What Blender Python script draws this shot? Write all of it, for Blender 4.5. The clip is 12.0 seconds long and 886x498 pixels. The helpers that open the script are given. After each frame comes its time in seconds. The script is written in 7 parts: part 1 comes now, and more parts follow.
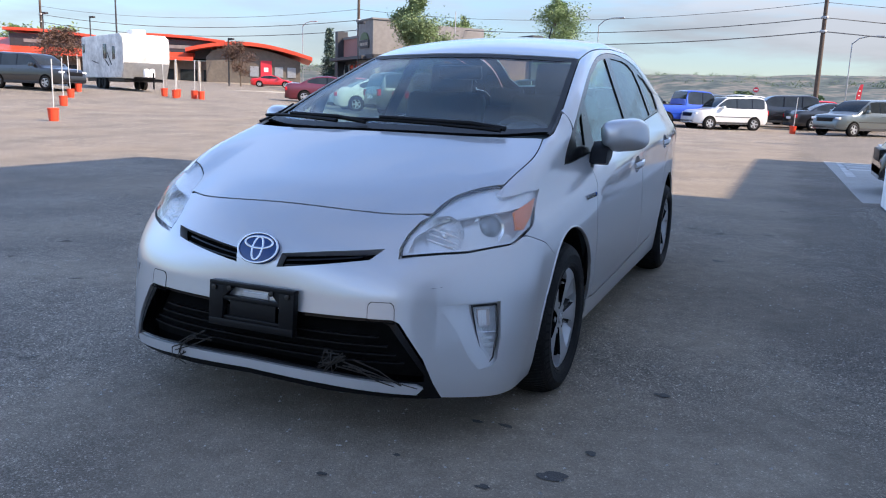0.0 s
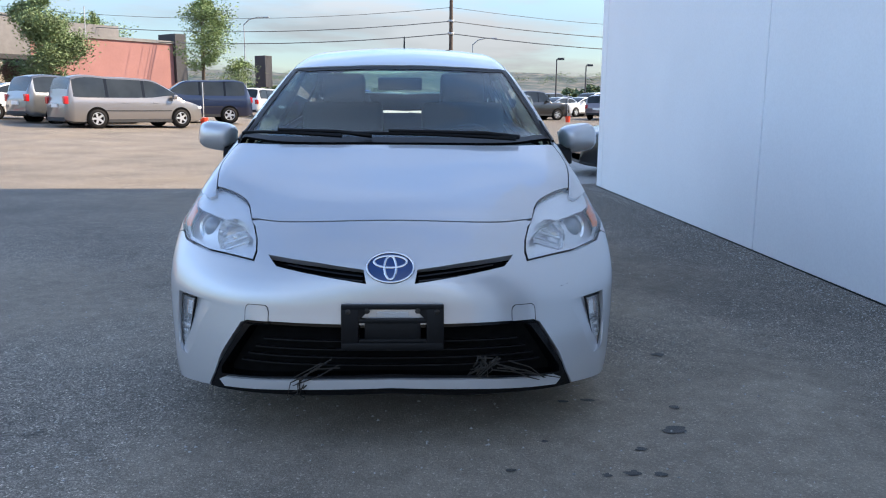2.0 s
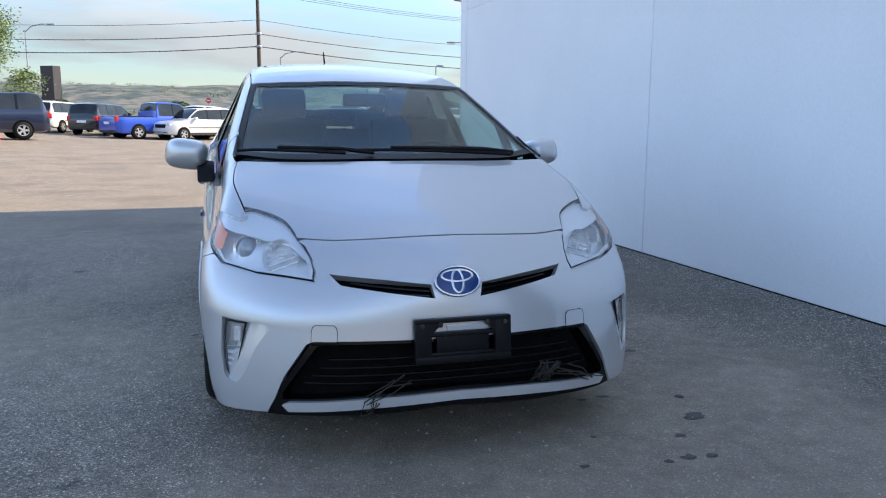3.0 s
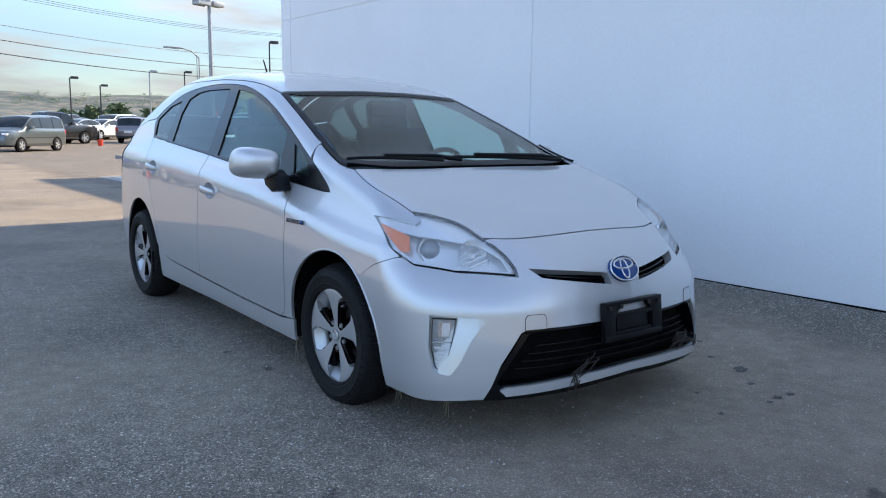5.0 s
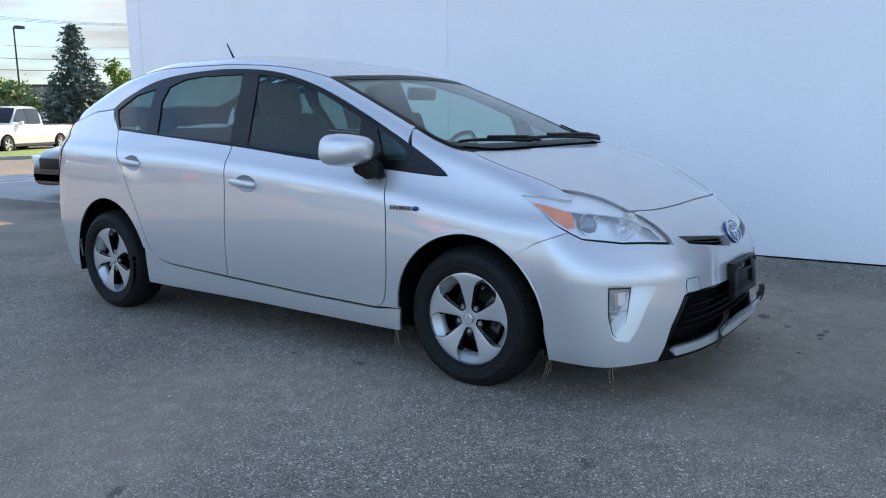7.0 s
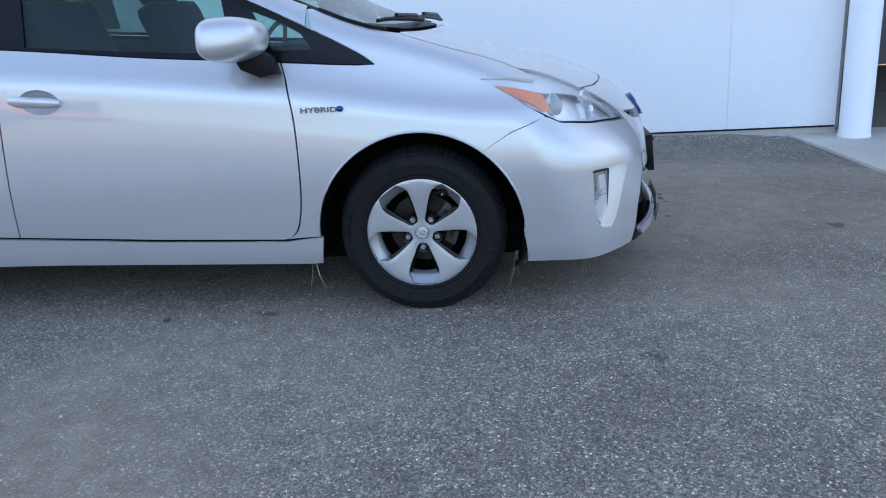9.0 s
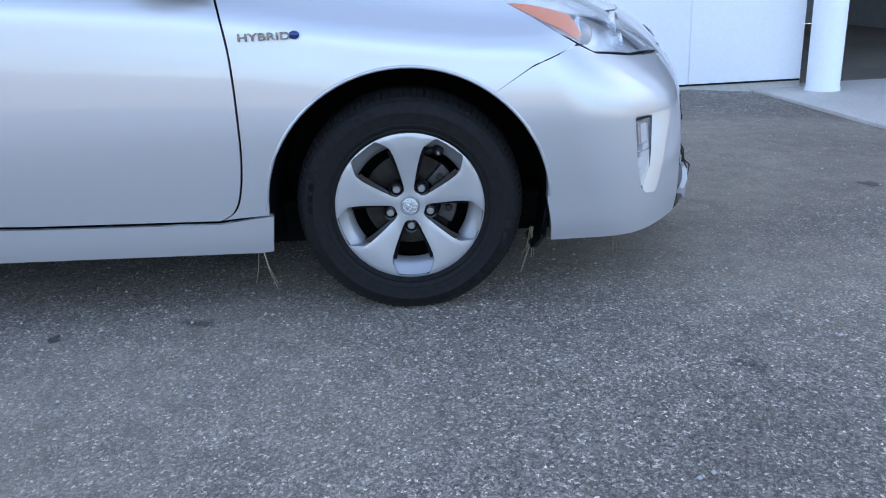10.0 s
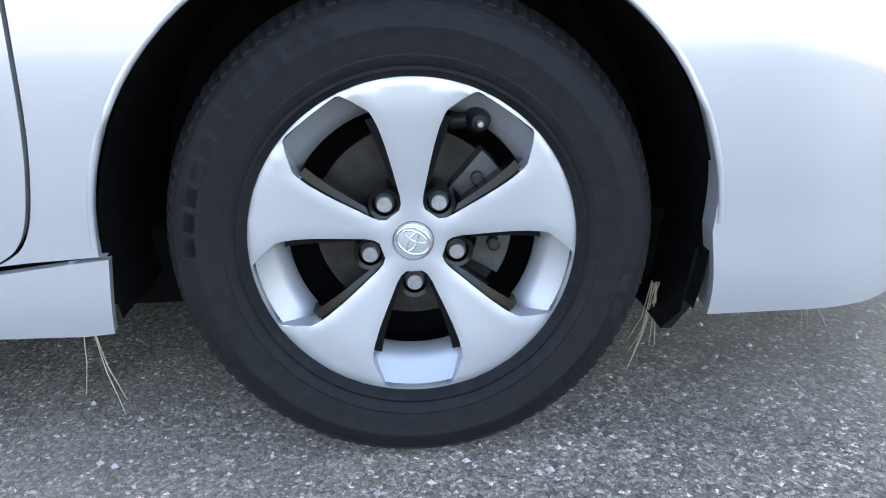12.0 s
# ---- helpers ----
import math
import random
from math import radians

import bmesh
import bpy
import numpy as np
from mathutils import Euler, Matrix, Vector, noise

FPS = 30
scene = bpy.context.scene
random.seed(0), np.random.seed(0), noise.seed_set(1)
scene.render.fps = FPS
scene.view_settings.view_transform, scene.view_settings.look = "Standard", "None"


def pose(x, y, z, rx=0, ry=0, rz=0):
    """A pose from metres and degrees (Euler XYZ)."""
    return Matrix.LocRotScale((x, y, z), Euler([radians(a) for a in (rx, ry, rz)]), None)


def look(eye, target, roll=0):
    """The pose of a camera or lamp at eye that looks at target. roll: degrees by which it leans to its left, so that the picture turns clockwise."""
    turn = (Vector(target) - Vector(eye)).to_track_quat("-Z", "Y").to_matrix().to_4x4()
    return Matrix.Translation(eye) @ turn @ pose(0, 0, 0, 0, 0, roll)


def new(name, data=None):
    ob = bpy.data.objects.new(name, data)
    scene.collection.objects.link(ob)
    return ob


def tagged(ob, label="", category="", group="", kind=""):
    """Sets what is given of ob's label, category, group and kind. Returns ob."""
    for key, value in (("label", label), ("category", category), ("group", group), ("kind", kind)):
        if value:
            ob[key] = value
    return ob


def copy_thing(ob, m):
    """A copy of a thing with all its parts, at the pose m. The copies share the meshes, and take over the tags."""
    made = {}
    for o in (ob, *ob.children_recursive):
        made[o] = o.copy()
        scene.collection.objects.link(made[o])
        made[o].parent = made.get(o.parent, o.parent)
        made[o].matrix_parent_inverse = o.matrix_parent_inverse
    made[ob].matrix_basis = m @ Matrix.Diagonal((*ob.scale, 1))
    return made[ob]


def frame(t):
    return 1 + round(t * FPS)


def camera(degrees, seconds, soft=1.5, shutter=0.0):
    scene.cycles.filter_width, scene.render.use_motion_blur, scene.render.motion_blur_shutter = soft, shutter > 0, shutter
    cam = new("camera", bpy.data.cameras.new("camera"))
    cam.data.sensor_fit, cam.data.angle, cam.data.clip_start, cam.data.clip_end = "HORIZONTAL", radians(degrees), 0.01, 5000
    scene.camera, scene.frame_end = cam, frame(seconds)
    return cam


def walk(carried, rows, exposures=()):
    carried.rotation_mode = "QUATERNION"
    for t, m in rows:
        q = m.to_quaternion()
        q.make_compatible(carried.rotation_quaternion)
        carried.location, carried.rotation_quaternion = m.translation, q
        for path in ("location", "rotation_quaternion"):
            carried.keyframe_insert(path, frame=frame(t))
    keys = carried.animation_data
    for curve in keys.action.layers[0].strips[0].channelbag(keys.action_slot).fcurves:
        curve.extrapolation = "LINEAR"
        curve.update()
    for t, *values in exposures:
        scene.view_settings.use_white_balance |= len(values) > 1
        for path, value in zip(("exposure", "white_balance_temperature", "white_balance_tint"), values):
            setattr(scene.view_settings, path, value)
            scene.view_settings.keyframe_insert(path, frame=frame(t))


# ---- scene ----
cam = camera(59.0, 12.0, soft=1.1)
METRES, EYE, TILT, LEAN, TURN = 9.35, 1.178, 0.0, 0.0, 23.5
ROWS = [
    (0.0, 0.0, 0.0, 0.0, 0.34, -10.88, -1.79),
    (0.5, -0.04, -0.0051, 0.0007, -4.9, -11.29, -1.38),
    (1.0, -0.0807, -0.0006, 0.0003, -11.34, -11.4, -0.63),
    (1.5, -0.1248, 0.0075, 0.0025, -18.61, -11.06, -0.33),
    (2.0, -0.1704, 0.0194, 0.0032, -25.44, -10.48, -0.39),
    (2.5, -0.2131, 0.0391, 0.0042, -32.62, -9.8, -0.43),
    (4.5, -0.366, 0.154, 0.002, -56.8, -8.78, -0.46),
    (5.0, -0.3976, 0.1859, 0.0022, -60.81, -8.54, -0.63),
    (5.5, -0.4216, 0.2191, 0.0009, -64.73, -8.69, -0.6),
    (6.0, -0.4404, 0.2559, 0.0005, -68.68, -8.82, 0.03),
    (6.5, -0.455, 0.2963, 0.0, -72.76, -9.1, 0.65),
    (8.5, -0.4329, 0.4557, -0.0021, -99.95, -13.57, 2.15),
    (9.0, -0.3996, 0.4803, -0.0096, -107.83, -16.77, 3.16),
    (9.5, -0.3586, 0.4897, -0.0173, -112.15, -18.4, 3.2),
    (10.0, -0.317, 0.483, -0.0293, -115.05, -19.16, 2.8),
    (10.5, -0.2757, 0.47, -0.0401, -115.85, -19.18, 2.24),
    (11.0, -0.2444, 0.4591, -0.0501, -116.48, -18.6, 1.76),
    (11.5, -0.2238, 0.4502, -0.0577, -116.32, -17.92, 1.25),
    (12.0, -0.2033, 0.4416, -0.0598, -116.61, -18.58, 1.41),
]
walk(cam, [(t, pose(1.6204, -3.0225, EYE, TILT, LEAN, TURN) @ pose(METRES * x, METRES * y, METRES * z, 90 + pitch, roll, yaw)) for t, x, y, z, yaw, pitch, roll in ROWS],
     exposures=((0.0, 2.45, 6600, 18), (2.0, 2.53, 6900, 14), (5.0, 2.51, 7000, 13), (6.7, 2.63, 7100, 12), (9.0, 2.93, 7200, 15), (10.5, 3.29, 7050, 17), (11.5, 3.77, 7200, 16), (12.0, 4.09, 8150, 17)))

# ---------------------------------------------------------------- daylight
SUN_UP, SUN_FROM = 37.0, 88.0  # degrees above the ground; bearing from +y towards +x
world = bpy.data.worlds.new("sky")
scene.world = world
world.use_nodes = True
wn = world.node_tree
wn.nodes.clear()
w_out = wn.nodes.new("ShaderNodeOutputWorld")
w_bg = wn.nodes.new("ShaderNodeBackground")
w_sky = wn.nodes.new("ShaderNodeTexSky")
w_sky.sky_type, w_sky.sun_disc = "NISHITA", False
w_sky.sun_elevation, w_sky.sun_rotation = radians(SUN_UP), radians(SUN_FROM)
w_sky.dust_density, w_sky.ozone_density = .3, 1.6
w_bg.inputs[1].default_value = 0.15
# thin bright cloud over blue, thicker towards the horizon
w_tc = wn.nodes.new("ShaderNodeTexCoord")
w_map = wn.nodes.new("ShaderNodeMapping")
w_map.inputs["Scale"].default_value = (1.0, 1.0, 5.5)
w_noise = wn.nodes.new("ShaderNodeTexNoise")
w_noise.inputs["Scale"].default_value, w_noise.inputs["Detail"].default_value, w_noise.inputs["Roughness"].default_value = 3.0, 8.0, .55
w_range = wn.nodes.new("ShaderNodeMapRange")
w_range.inputs["From Min"].default_value, w_range.inputs["From Max"].default_value = .43, .57
w_range.inputs["To Min"].default_value, w_range.inputs["To Max"].default_value = .08, .92
w_mix = wn.nodes.new("ShaderNodeMix")
w_mix.data_type = "RGBA"
# the clouds have grey bellies
w_belly = wn.nodes.new("ShaderNodeTexNoise")
w_belly.inputs["Scale"].default_value, w_belly.inputs["Detail"].default_value = 4.5, 6.0
w_grey = wn.nodes.new("ShaderNodeMapRange")
w_grey.inputs["From Min"].default_value, w_grey.inputs["From Max"].default_value = .35, .62
w_grey.inputs["To Min"].default_value, w_grey.inputs["To Max"].default_value = .72, 1.08
w_cloud = wn.nodes.new("ShaderNodeVectorMath")
w_cloud.operation = "SCALE"
w_cloud.inputs[0].default_value = (2.9, 3.15, 3.4)
wn.links.new(w_map.outputs[0], w_belly.inputs["Vector"])
wn.links.new(w_belly.outputs["Fac"], w_grey.inputs["Value"])
wn.links.new(w_grey.outputs[0], w_cloud.inputs["Scale"])
wn.links.new(w_cloud.outputs[0], w_mix.inputs[7])
wn.links.new(w_tc.outputs["Generated"], w_map.inputs["Vector"])
wn.links.new(w_map.outputs[0], w_noise.inputs["Vector"])
wn.links.new(w_noise.outputs["Fac"], w_range.inputs["Value"])
# fewer clouds overhead
w_sep = wn.nodes.new("ShaderNodeSeparateXYZ")
w_high = wn.nodes.new("ShaderNodeMapRange")
w_high.inputs["From Min"].default_value, w_high.inputs["From Max"].default_value = .15, .60
w_high.inputs["To Min"].default_value, w_high.inputs["To Max"].default_value = 1.0, .30
w_mul = wn.nodes.new("ShaderNodeMath")
w_mul.operation = "MULTIPLY"
wn.links.new(w_tc.outputs["Generated"], w_sep.inputs[0])
wn.links.new(w_sep.outputs["Z"], w_high.inputs["Value"])
# more cloud on the sun's side
w_east = wn.nodes.new("ShaderNodeMapRange")
w_east.inputs["From Min"].default_value, w_east.inputs["From Max"].default_value = -.6, .15
w_east.inputs["To Min"].default_value, w_east.inputs["To Max"].default_value = .5, 1.0
w_part = wn.nodes.new("ShaderNodeMath")
w_part.operation = "MULTIPLY"
wn.links.new(w_sep.outputs["X"], w_east.inputs["Value"])
wn.links.new(w_range.outputs[0], w_part.inputs[0])
wn.links.new(w_east.outputs[0], w_part.inputs[1])
wn.links.new(w_part.outputs[0], w_mul.inputs[0])
wn.links.new(w_high.outputs[0], w_mul.inputs[1])
wn.links.new(w_mul.outputs[0], w_mix.inputs[0])
w_clear = wn.nodes.new("ShaderNodeVectorMath")
w_clear.operation = "MULTIPLY"
w_clear.inputs[1].default_value = (.66, .77, .86)
wn.links.new(w_sky.outputs[0], w_clear.inputs[0])
wn.links.new(w_clear.outputs[0], w_mix.inputs[6])
# sky brightness set by height: dim at the horizon, brightest near z .3, less overhead
w_low = wn.nodes.new("ShaderNodeValToRGB")
for at, v in ((.05, .225), (.10, .245), (.17, .38), (.30, .72), (.6, .56)):
    w_low.color_ramp.elements.new(at).color = (v, v, v, 1)
w_low.color_ramp.elements[0].color = (.215, .215, .215, 1)
w_low.color_ramp.elements[-1].color = (.44, .44, .44, 1)
w_dim = wn.nodes.new("ShaderNodeVectorMath")
w_dim.operation = "SCALE"
wn.links.new(w_sep.outputs["Z"], w_low.inputs[0])
wn.links.new(w_mix.outputs[2], w_dim.inputs[0])
wn.links.new(w_low.outputs[0], w_dim.inputs["Scale"])
wn.links.new(w_dim.outputs[0], w_bg.inputs[0])
wn.links.new(w_bg.outputs[0], w_out.inputs[0])
sun = new("sun", bpy.data.lights.new("sun", "SUN"))
sun.data.energy, sun.data.angle, sun.data.color = 1.6, radians(.6), (1, .86, .66)
a, b = radians(SUN_FROM), radians(SUN_UP)
sun.matrix_world = look((0, 0, 0), (-math.sin(a) * math.cos(b), -math.cos(a) * math.cos(b), -math.sin(b)))
# ---------------------------------------------------------------- materials
def material(name, colour, rough=.5, metal=0.0, coat=0.0, grain=0.0, scale=30.0, bump=0.0, bump_scale=200.0, patch=0.0, patch_scale=2.0, vary=0.0, emit=0.0, glass=0.0, spec=.5, coat_ior=1.6):
    """A surface: base colour with grain and larger patches, fine relief, and a change from piece to piece."""
    m = bpy.data.materials.new(name)
    m.use_nodes = True
    t = m.node_tree
    p = t.nodes["Principled BSDF"]
    p.inputs["Roughness"].default_value, p.inputs["Metallic"].default_value = rough, metal
    p.inputs["Coat Weight"].default_value, p.inputs["Coat Roughness"].default_value, p.inputs["Coat IOR"].default_value = coat, .012, coat_ior
    p.inputs["Base Color"].default_value = (*colour, 1)
    p.inputs["Specular IOR Level"].default_value = spec
    if glass:
        p.inputs["Transmission Weight"].default_value, p.inputs["IOR"].default_value = glass, 1.45
    if emit:
        p.inputs["Emission Color"].default_value, p.inputs["Emission Strength"].default_value = (*colour, 1), emit
    where = t.nodes.new("ShaderNodeTexCoord").outputs["Object"]
    out = None
    for amount, size, detail in ((grain, scale, 6), (patch, patch_scale, 4)):
        if amount:
            n = t.nodes.new("ShaderNodeTexNoise")
            n.inputs["Scale"].default_value, n.inputs["Detail"].default_value = size, detail
            t.links.new(where, n.inputs["Vector"])
            r = t.nodes.new("ShaderNodeMapRange")
            r.inputs["From Min"].default_value, r.inputs["From Max"].default_value = .3, .7
            r.inputs["To Min"].default_value, r.inputs["To Max"].default_value = 1 - amount, 1 + amount
            t.links.new(n.outputs["Fac"], r.inputs["Value"])
            if out is None:
                out = r.outputs[0]
            else:
                mul = t.nodes.new("ShaderNodeMath")
                mul.operation = "MULTIPLY"
                t.links.new(out, mul.inputs[0]), t.links.new(r.outputs[0], mul.inputs[1])
                out = mul.outputs[0]
    if vary:
        info = t.nodes.new("ShaderNodeObjectInfo")
        r = t.nodes.new("ShaderNodeMapRange")
        r.inputs["To Min"].default_value, r.inputs["To Max"].default_value = 1 - vary, 1 + vary
        t.links.new(info.outputs["Random"], r.inputs["Value"])
        if out is None:
            out = r.outputs[0]
        else:
            mul = t.nodes.new("ShaderNodeMath")
            mul.operation = "MULTIPLY"
            t.links.new(out, mul.inputs[0]), t.links.new(r.outputs[0], mul.inputs[1])
            out = mul.outputs[0]
    if out is not None:
        v = t.nodes.new("ShaderNodeVectorMath")
        v.operation = "SCALE"
        v.inputs[0].default_value = colour
        t.links.new(out, v.inputs["Scale"])
        t.links.new(v.outputs[0], p.inputs["Base Color"])
    if bump:
        n = t.nodes.new("ShaderNodeTexNoise")
        n.inputs["Scale"].default_value, n.inputs["Detail"].default_value = bump_scale, 5
        t.links.new(where, n.inputs["Vector"])
        bn = t.nodes.new("ShaderNodeBump")
        bn.inputs["Strength"].default_value, bn.inputs["Distance"].default_value = bump, .01
        t.links.new(n.outputs["Fac"], bn.inputs["Height"])
        t.links.new(bn.outputs[0], p.inputs["Normal"])
    return m


def asphalt_material():
    """Worn parking-lot asphalt: pale chips in dark binder, dusty patches, oil spots."""
    m = bpy.data.materials.new("asphalt")
    m.use_nodes = True
    t = m.node_tree
    p = t.nodes["Principled BSDF"]
    p.inputs["Roughness"].default_value = .85
    where = t.nodes.new("ShaderNodeTexCoord").outputs["Object"]

    def ramp(source, stops):
        r = t.nodes.new("ShaderNodeValToRGB")
        while len(r.color_ramp.elements) < len(stops):
            r.color_ramp.elements.new(.5)
        for e, (at, c) in zip(r.color_ramp.elements, stops):
            e.position, e.color = at, (c, c, c, 1) if not isinstance(c, tuple) else (*c, 1)
        t.links.new(source, r.inputs[0])
        return r.outputs[0]

    def tex(kind, size, detail=4.0):
        n = t.nodes.new(kind)
        n.inputs["Scale"].default_value = size
        if kind == "ShaderNodeTexNoise":
            n.inputs["Detail"].default_value = detail
        t.links.new(where, n.inputs["Vector"])
        return n

    def mix(fac, a, b, kind="MIX"):
        x = t.nodes.new("ShaderNodeMix")
        x.data_type, x.blend_type = "RGBA", kind
        for i, v in ((0, fac), (6, a), (7, b)):
            if isinstance(v, (float, tuple)):
                x.inputs[i].default_value = v if isinstance(v, float) else (*v, 1)
            else:
                t.links.new(v, x.inputs[i])
        return x.outputs[2]

    plain = where
    # chips are broken, not round: bend the cells
    wob = tex("ShaderNodeTexNoise", 130.0, 3)
    bend = t.nodes.new("ShaderNodeVectorMath")
    bend.operation = "SCALE"
    bend.inputs["Scale"].default_value = .014
    add = t.nodes.new("ShaderNodeVectorMath")
    t.links.new(wob.outputs["Color"], bend.inputs[0])
    t.links.new(where, add.inputs[0]), t.links.new(bend.outputs[0], add.inputs[1])
    where = add.outputs[0]
    layers = []
    for size, stops in ((165.0, ((0, .085), (.4, .15), (.78, .215), (.93, .29), (.97, .42), (1, .58))), (390.0, ((0, .58), (.5, 1.0), (.85, 1.3), (1, 1.8)))):
        v = tex("ShaderNodeTexVoronoi", size)
        tone = t.nodes.new("ShaderNodeSeparateColor")
        t.links.new(v.outputs["Color"], tone.inputs[0])
        layers.append((ramp(tone.outputs[0], stops), v))
    gaps = ramp(layers[0][1].outputs["Distance"], ((0, 1.08), (.5, 1.0), (.95, .55)))
    base = mix(1.0, layers[0][0], layers[1][0], "MULTIPLY")
    base = mix(1.0, base, gaps, "MULTIPLY")
    # dust lies in wide drifts and hides the chips, bare patches are darker
    where = plain
    drift = tex("ShaderNodeTexNoise", .42, 6)
    along = t.nodes.new("ShaderNodeSeparateXYZ")
    t.links.new(plain, along.inputs[0])
    lee = t.nodes.new("ShaderNodeMapRange")  # more dust towards the wall
    lee.inputs["From Min"].default_value, lee.inputs["From Max"].default_value = -1.0, 1.4
    lee.inputs["To Min"].default_value, lee.inputs["To Max"].default_value = 0.0, .15
    t.links.new(along.outputs["X"], lee.inputs["Value"])
    bare_edge = t.nodes.new("ShaderNodeMapRange")  # but the strip at its foot is bare
    bare_edge.inputs["From Min"].default_value, bare_edge.inputs["From Max"].default_value = 1.7, 2.4
    bare_edge.inputs["To Min"].default_value, bare_edge.inputs["To Max"].default_value = 0.0, -.25
    t.links.new(along.outputs["X"], bare_edge.inputs["Value"])
    both_x = t.nodes.new("ShaderNodeMath")
    t.links.new(lee.outputs[0], both_x.inputs[0]), t.links.new(bare_edge.outputs[0], both_x.inputs[1])
    plus = t.nodes.new("ShaderNodeMath")
    t.links.new(drift.outputs["Fac"], plus.inputs[0]), t.links.new(both_x.outputs[0], plus.inputs[1])
    dust = ramp(plus.outputs[0], ((.47, 0.0), (.64, .70)))
    base = mix(dust, base, (.185, .176, .163))
    bare = ramp(tex("ShaderNodeTexNoise", .8, 5).outputs["Fac"], ((.32, .74), (.5, .97), (.70, 1.13)))
    base = mix(1.0, base, bare, "MULTIPLY")
    fine = ramp(tex("ShaderNodeTexNoise", 11, 6).outputs["Fac"], ((.3, .86), (.7, 1.14)))
    base = mix(1.0, base, fine, "MULTIPLY")
    # a darker strip of asphalt with a ragged edge runs along the foot of the wall
    edge = tex("ShaderNodeTexNoise", 1.1, 5)
    shift = t.nodes.new("ShaderNodeMath")
    shift.operation = "MULTIPLY_ADD"
    shift.inputs[1].default_value = 1.6
    t.links.new(edge.outputs["Fac"], shift.inputs[0])
    t.links.new(along.outputs["X"], shift.inputs[2])
    strip = t.nodes.new("ShaderNodeMapRange")
    strip.inputs["From Min"].default_value, strip.inputs["From Max"].default_value = 2.4, 2.75
    strip.inputs["To Min"].default_value, strip.inputs["To Max"].default_value = 1.0, .74
    t.links.new(shift.outputs[0], strip.inputs["Value"])
    base = mix(1.0, base, strip.outputs[0], "MULTIPLY")
    # the paving colour is darker towards the back of the lot
    back = t.nodes.new("ShaderNodeMapRange")
    back.inputs["From Min"].default_value, back.inputs["From Max"].default_value = .8, 3.5
    back.inputs["To Min"].default_value, back.inputs["To Max"].default_value = 1.0, .82
    t.links.new(along.outputs["Y"], back.inputs["Value"])
    base = mix(1.0, base, back.outputs[0], "MULTIPLY")
    # a few oil drips with ragged edges
    blot = tex("ShaderNodeTexNoise", 14.0, 3)
    bend2 = t.nodes.new("ShaderNodeVectorMath")
    bend2.operation = "SCALE"
    bend2.inputs["Scale"].default_value = .12
    add2 = t.nodes.new("ShaderNodeVectorMath")
    t.links.new(blot.outputs["Color"], bend2.inputs[0])
    t.links.new(plain, add2.inputs[0]), t.links.new(bend2.outputs[0], add2.inputs[1])
    where = add2.outputs[0]
    spots = tex("ShaderNodeTexVoronoi", 1.7)
    oil = ramp(spots.outputs["Distance"], ((.05, .42), (.085, 1.0)))
    base = mix(1.0, base, oil, "MULTIPLY")
    base = mix(1.0, base, (1.50, 1.28, 1.03), "MULTIPLY")
    t.links.new(base, p.inputs["Base Color"])
    b = t.nodes.new("ShaderNodeBump")
    b.inputs["Strength"].default_value, b.inputs["Distance"].default_value = .7, .004
    t.links.new(gaps, b.inputs["Height"])
    t.links.new(b.outputs[0], p.inputs["Normal"])
    return m


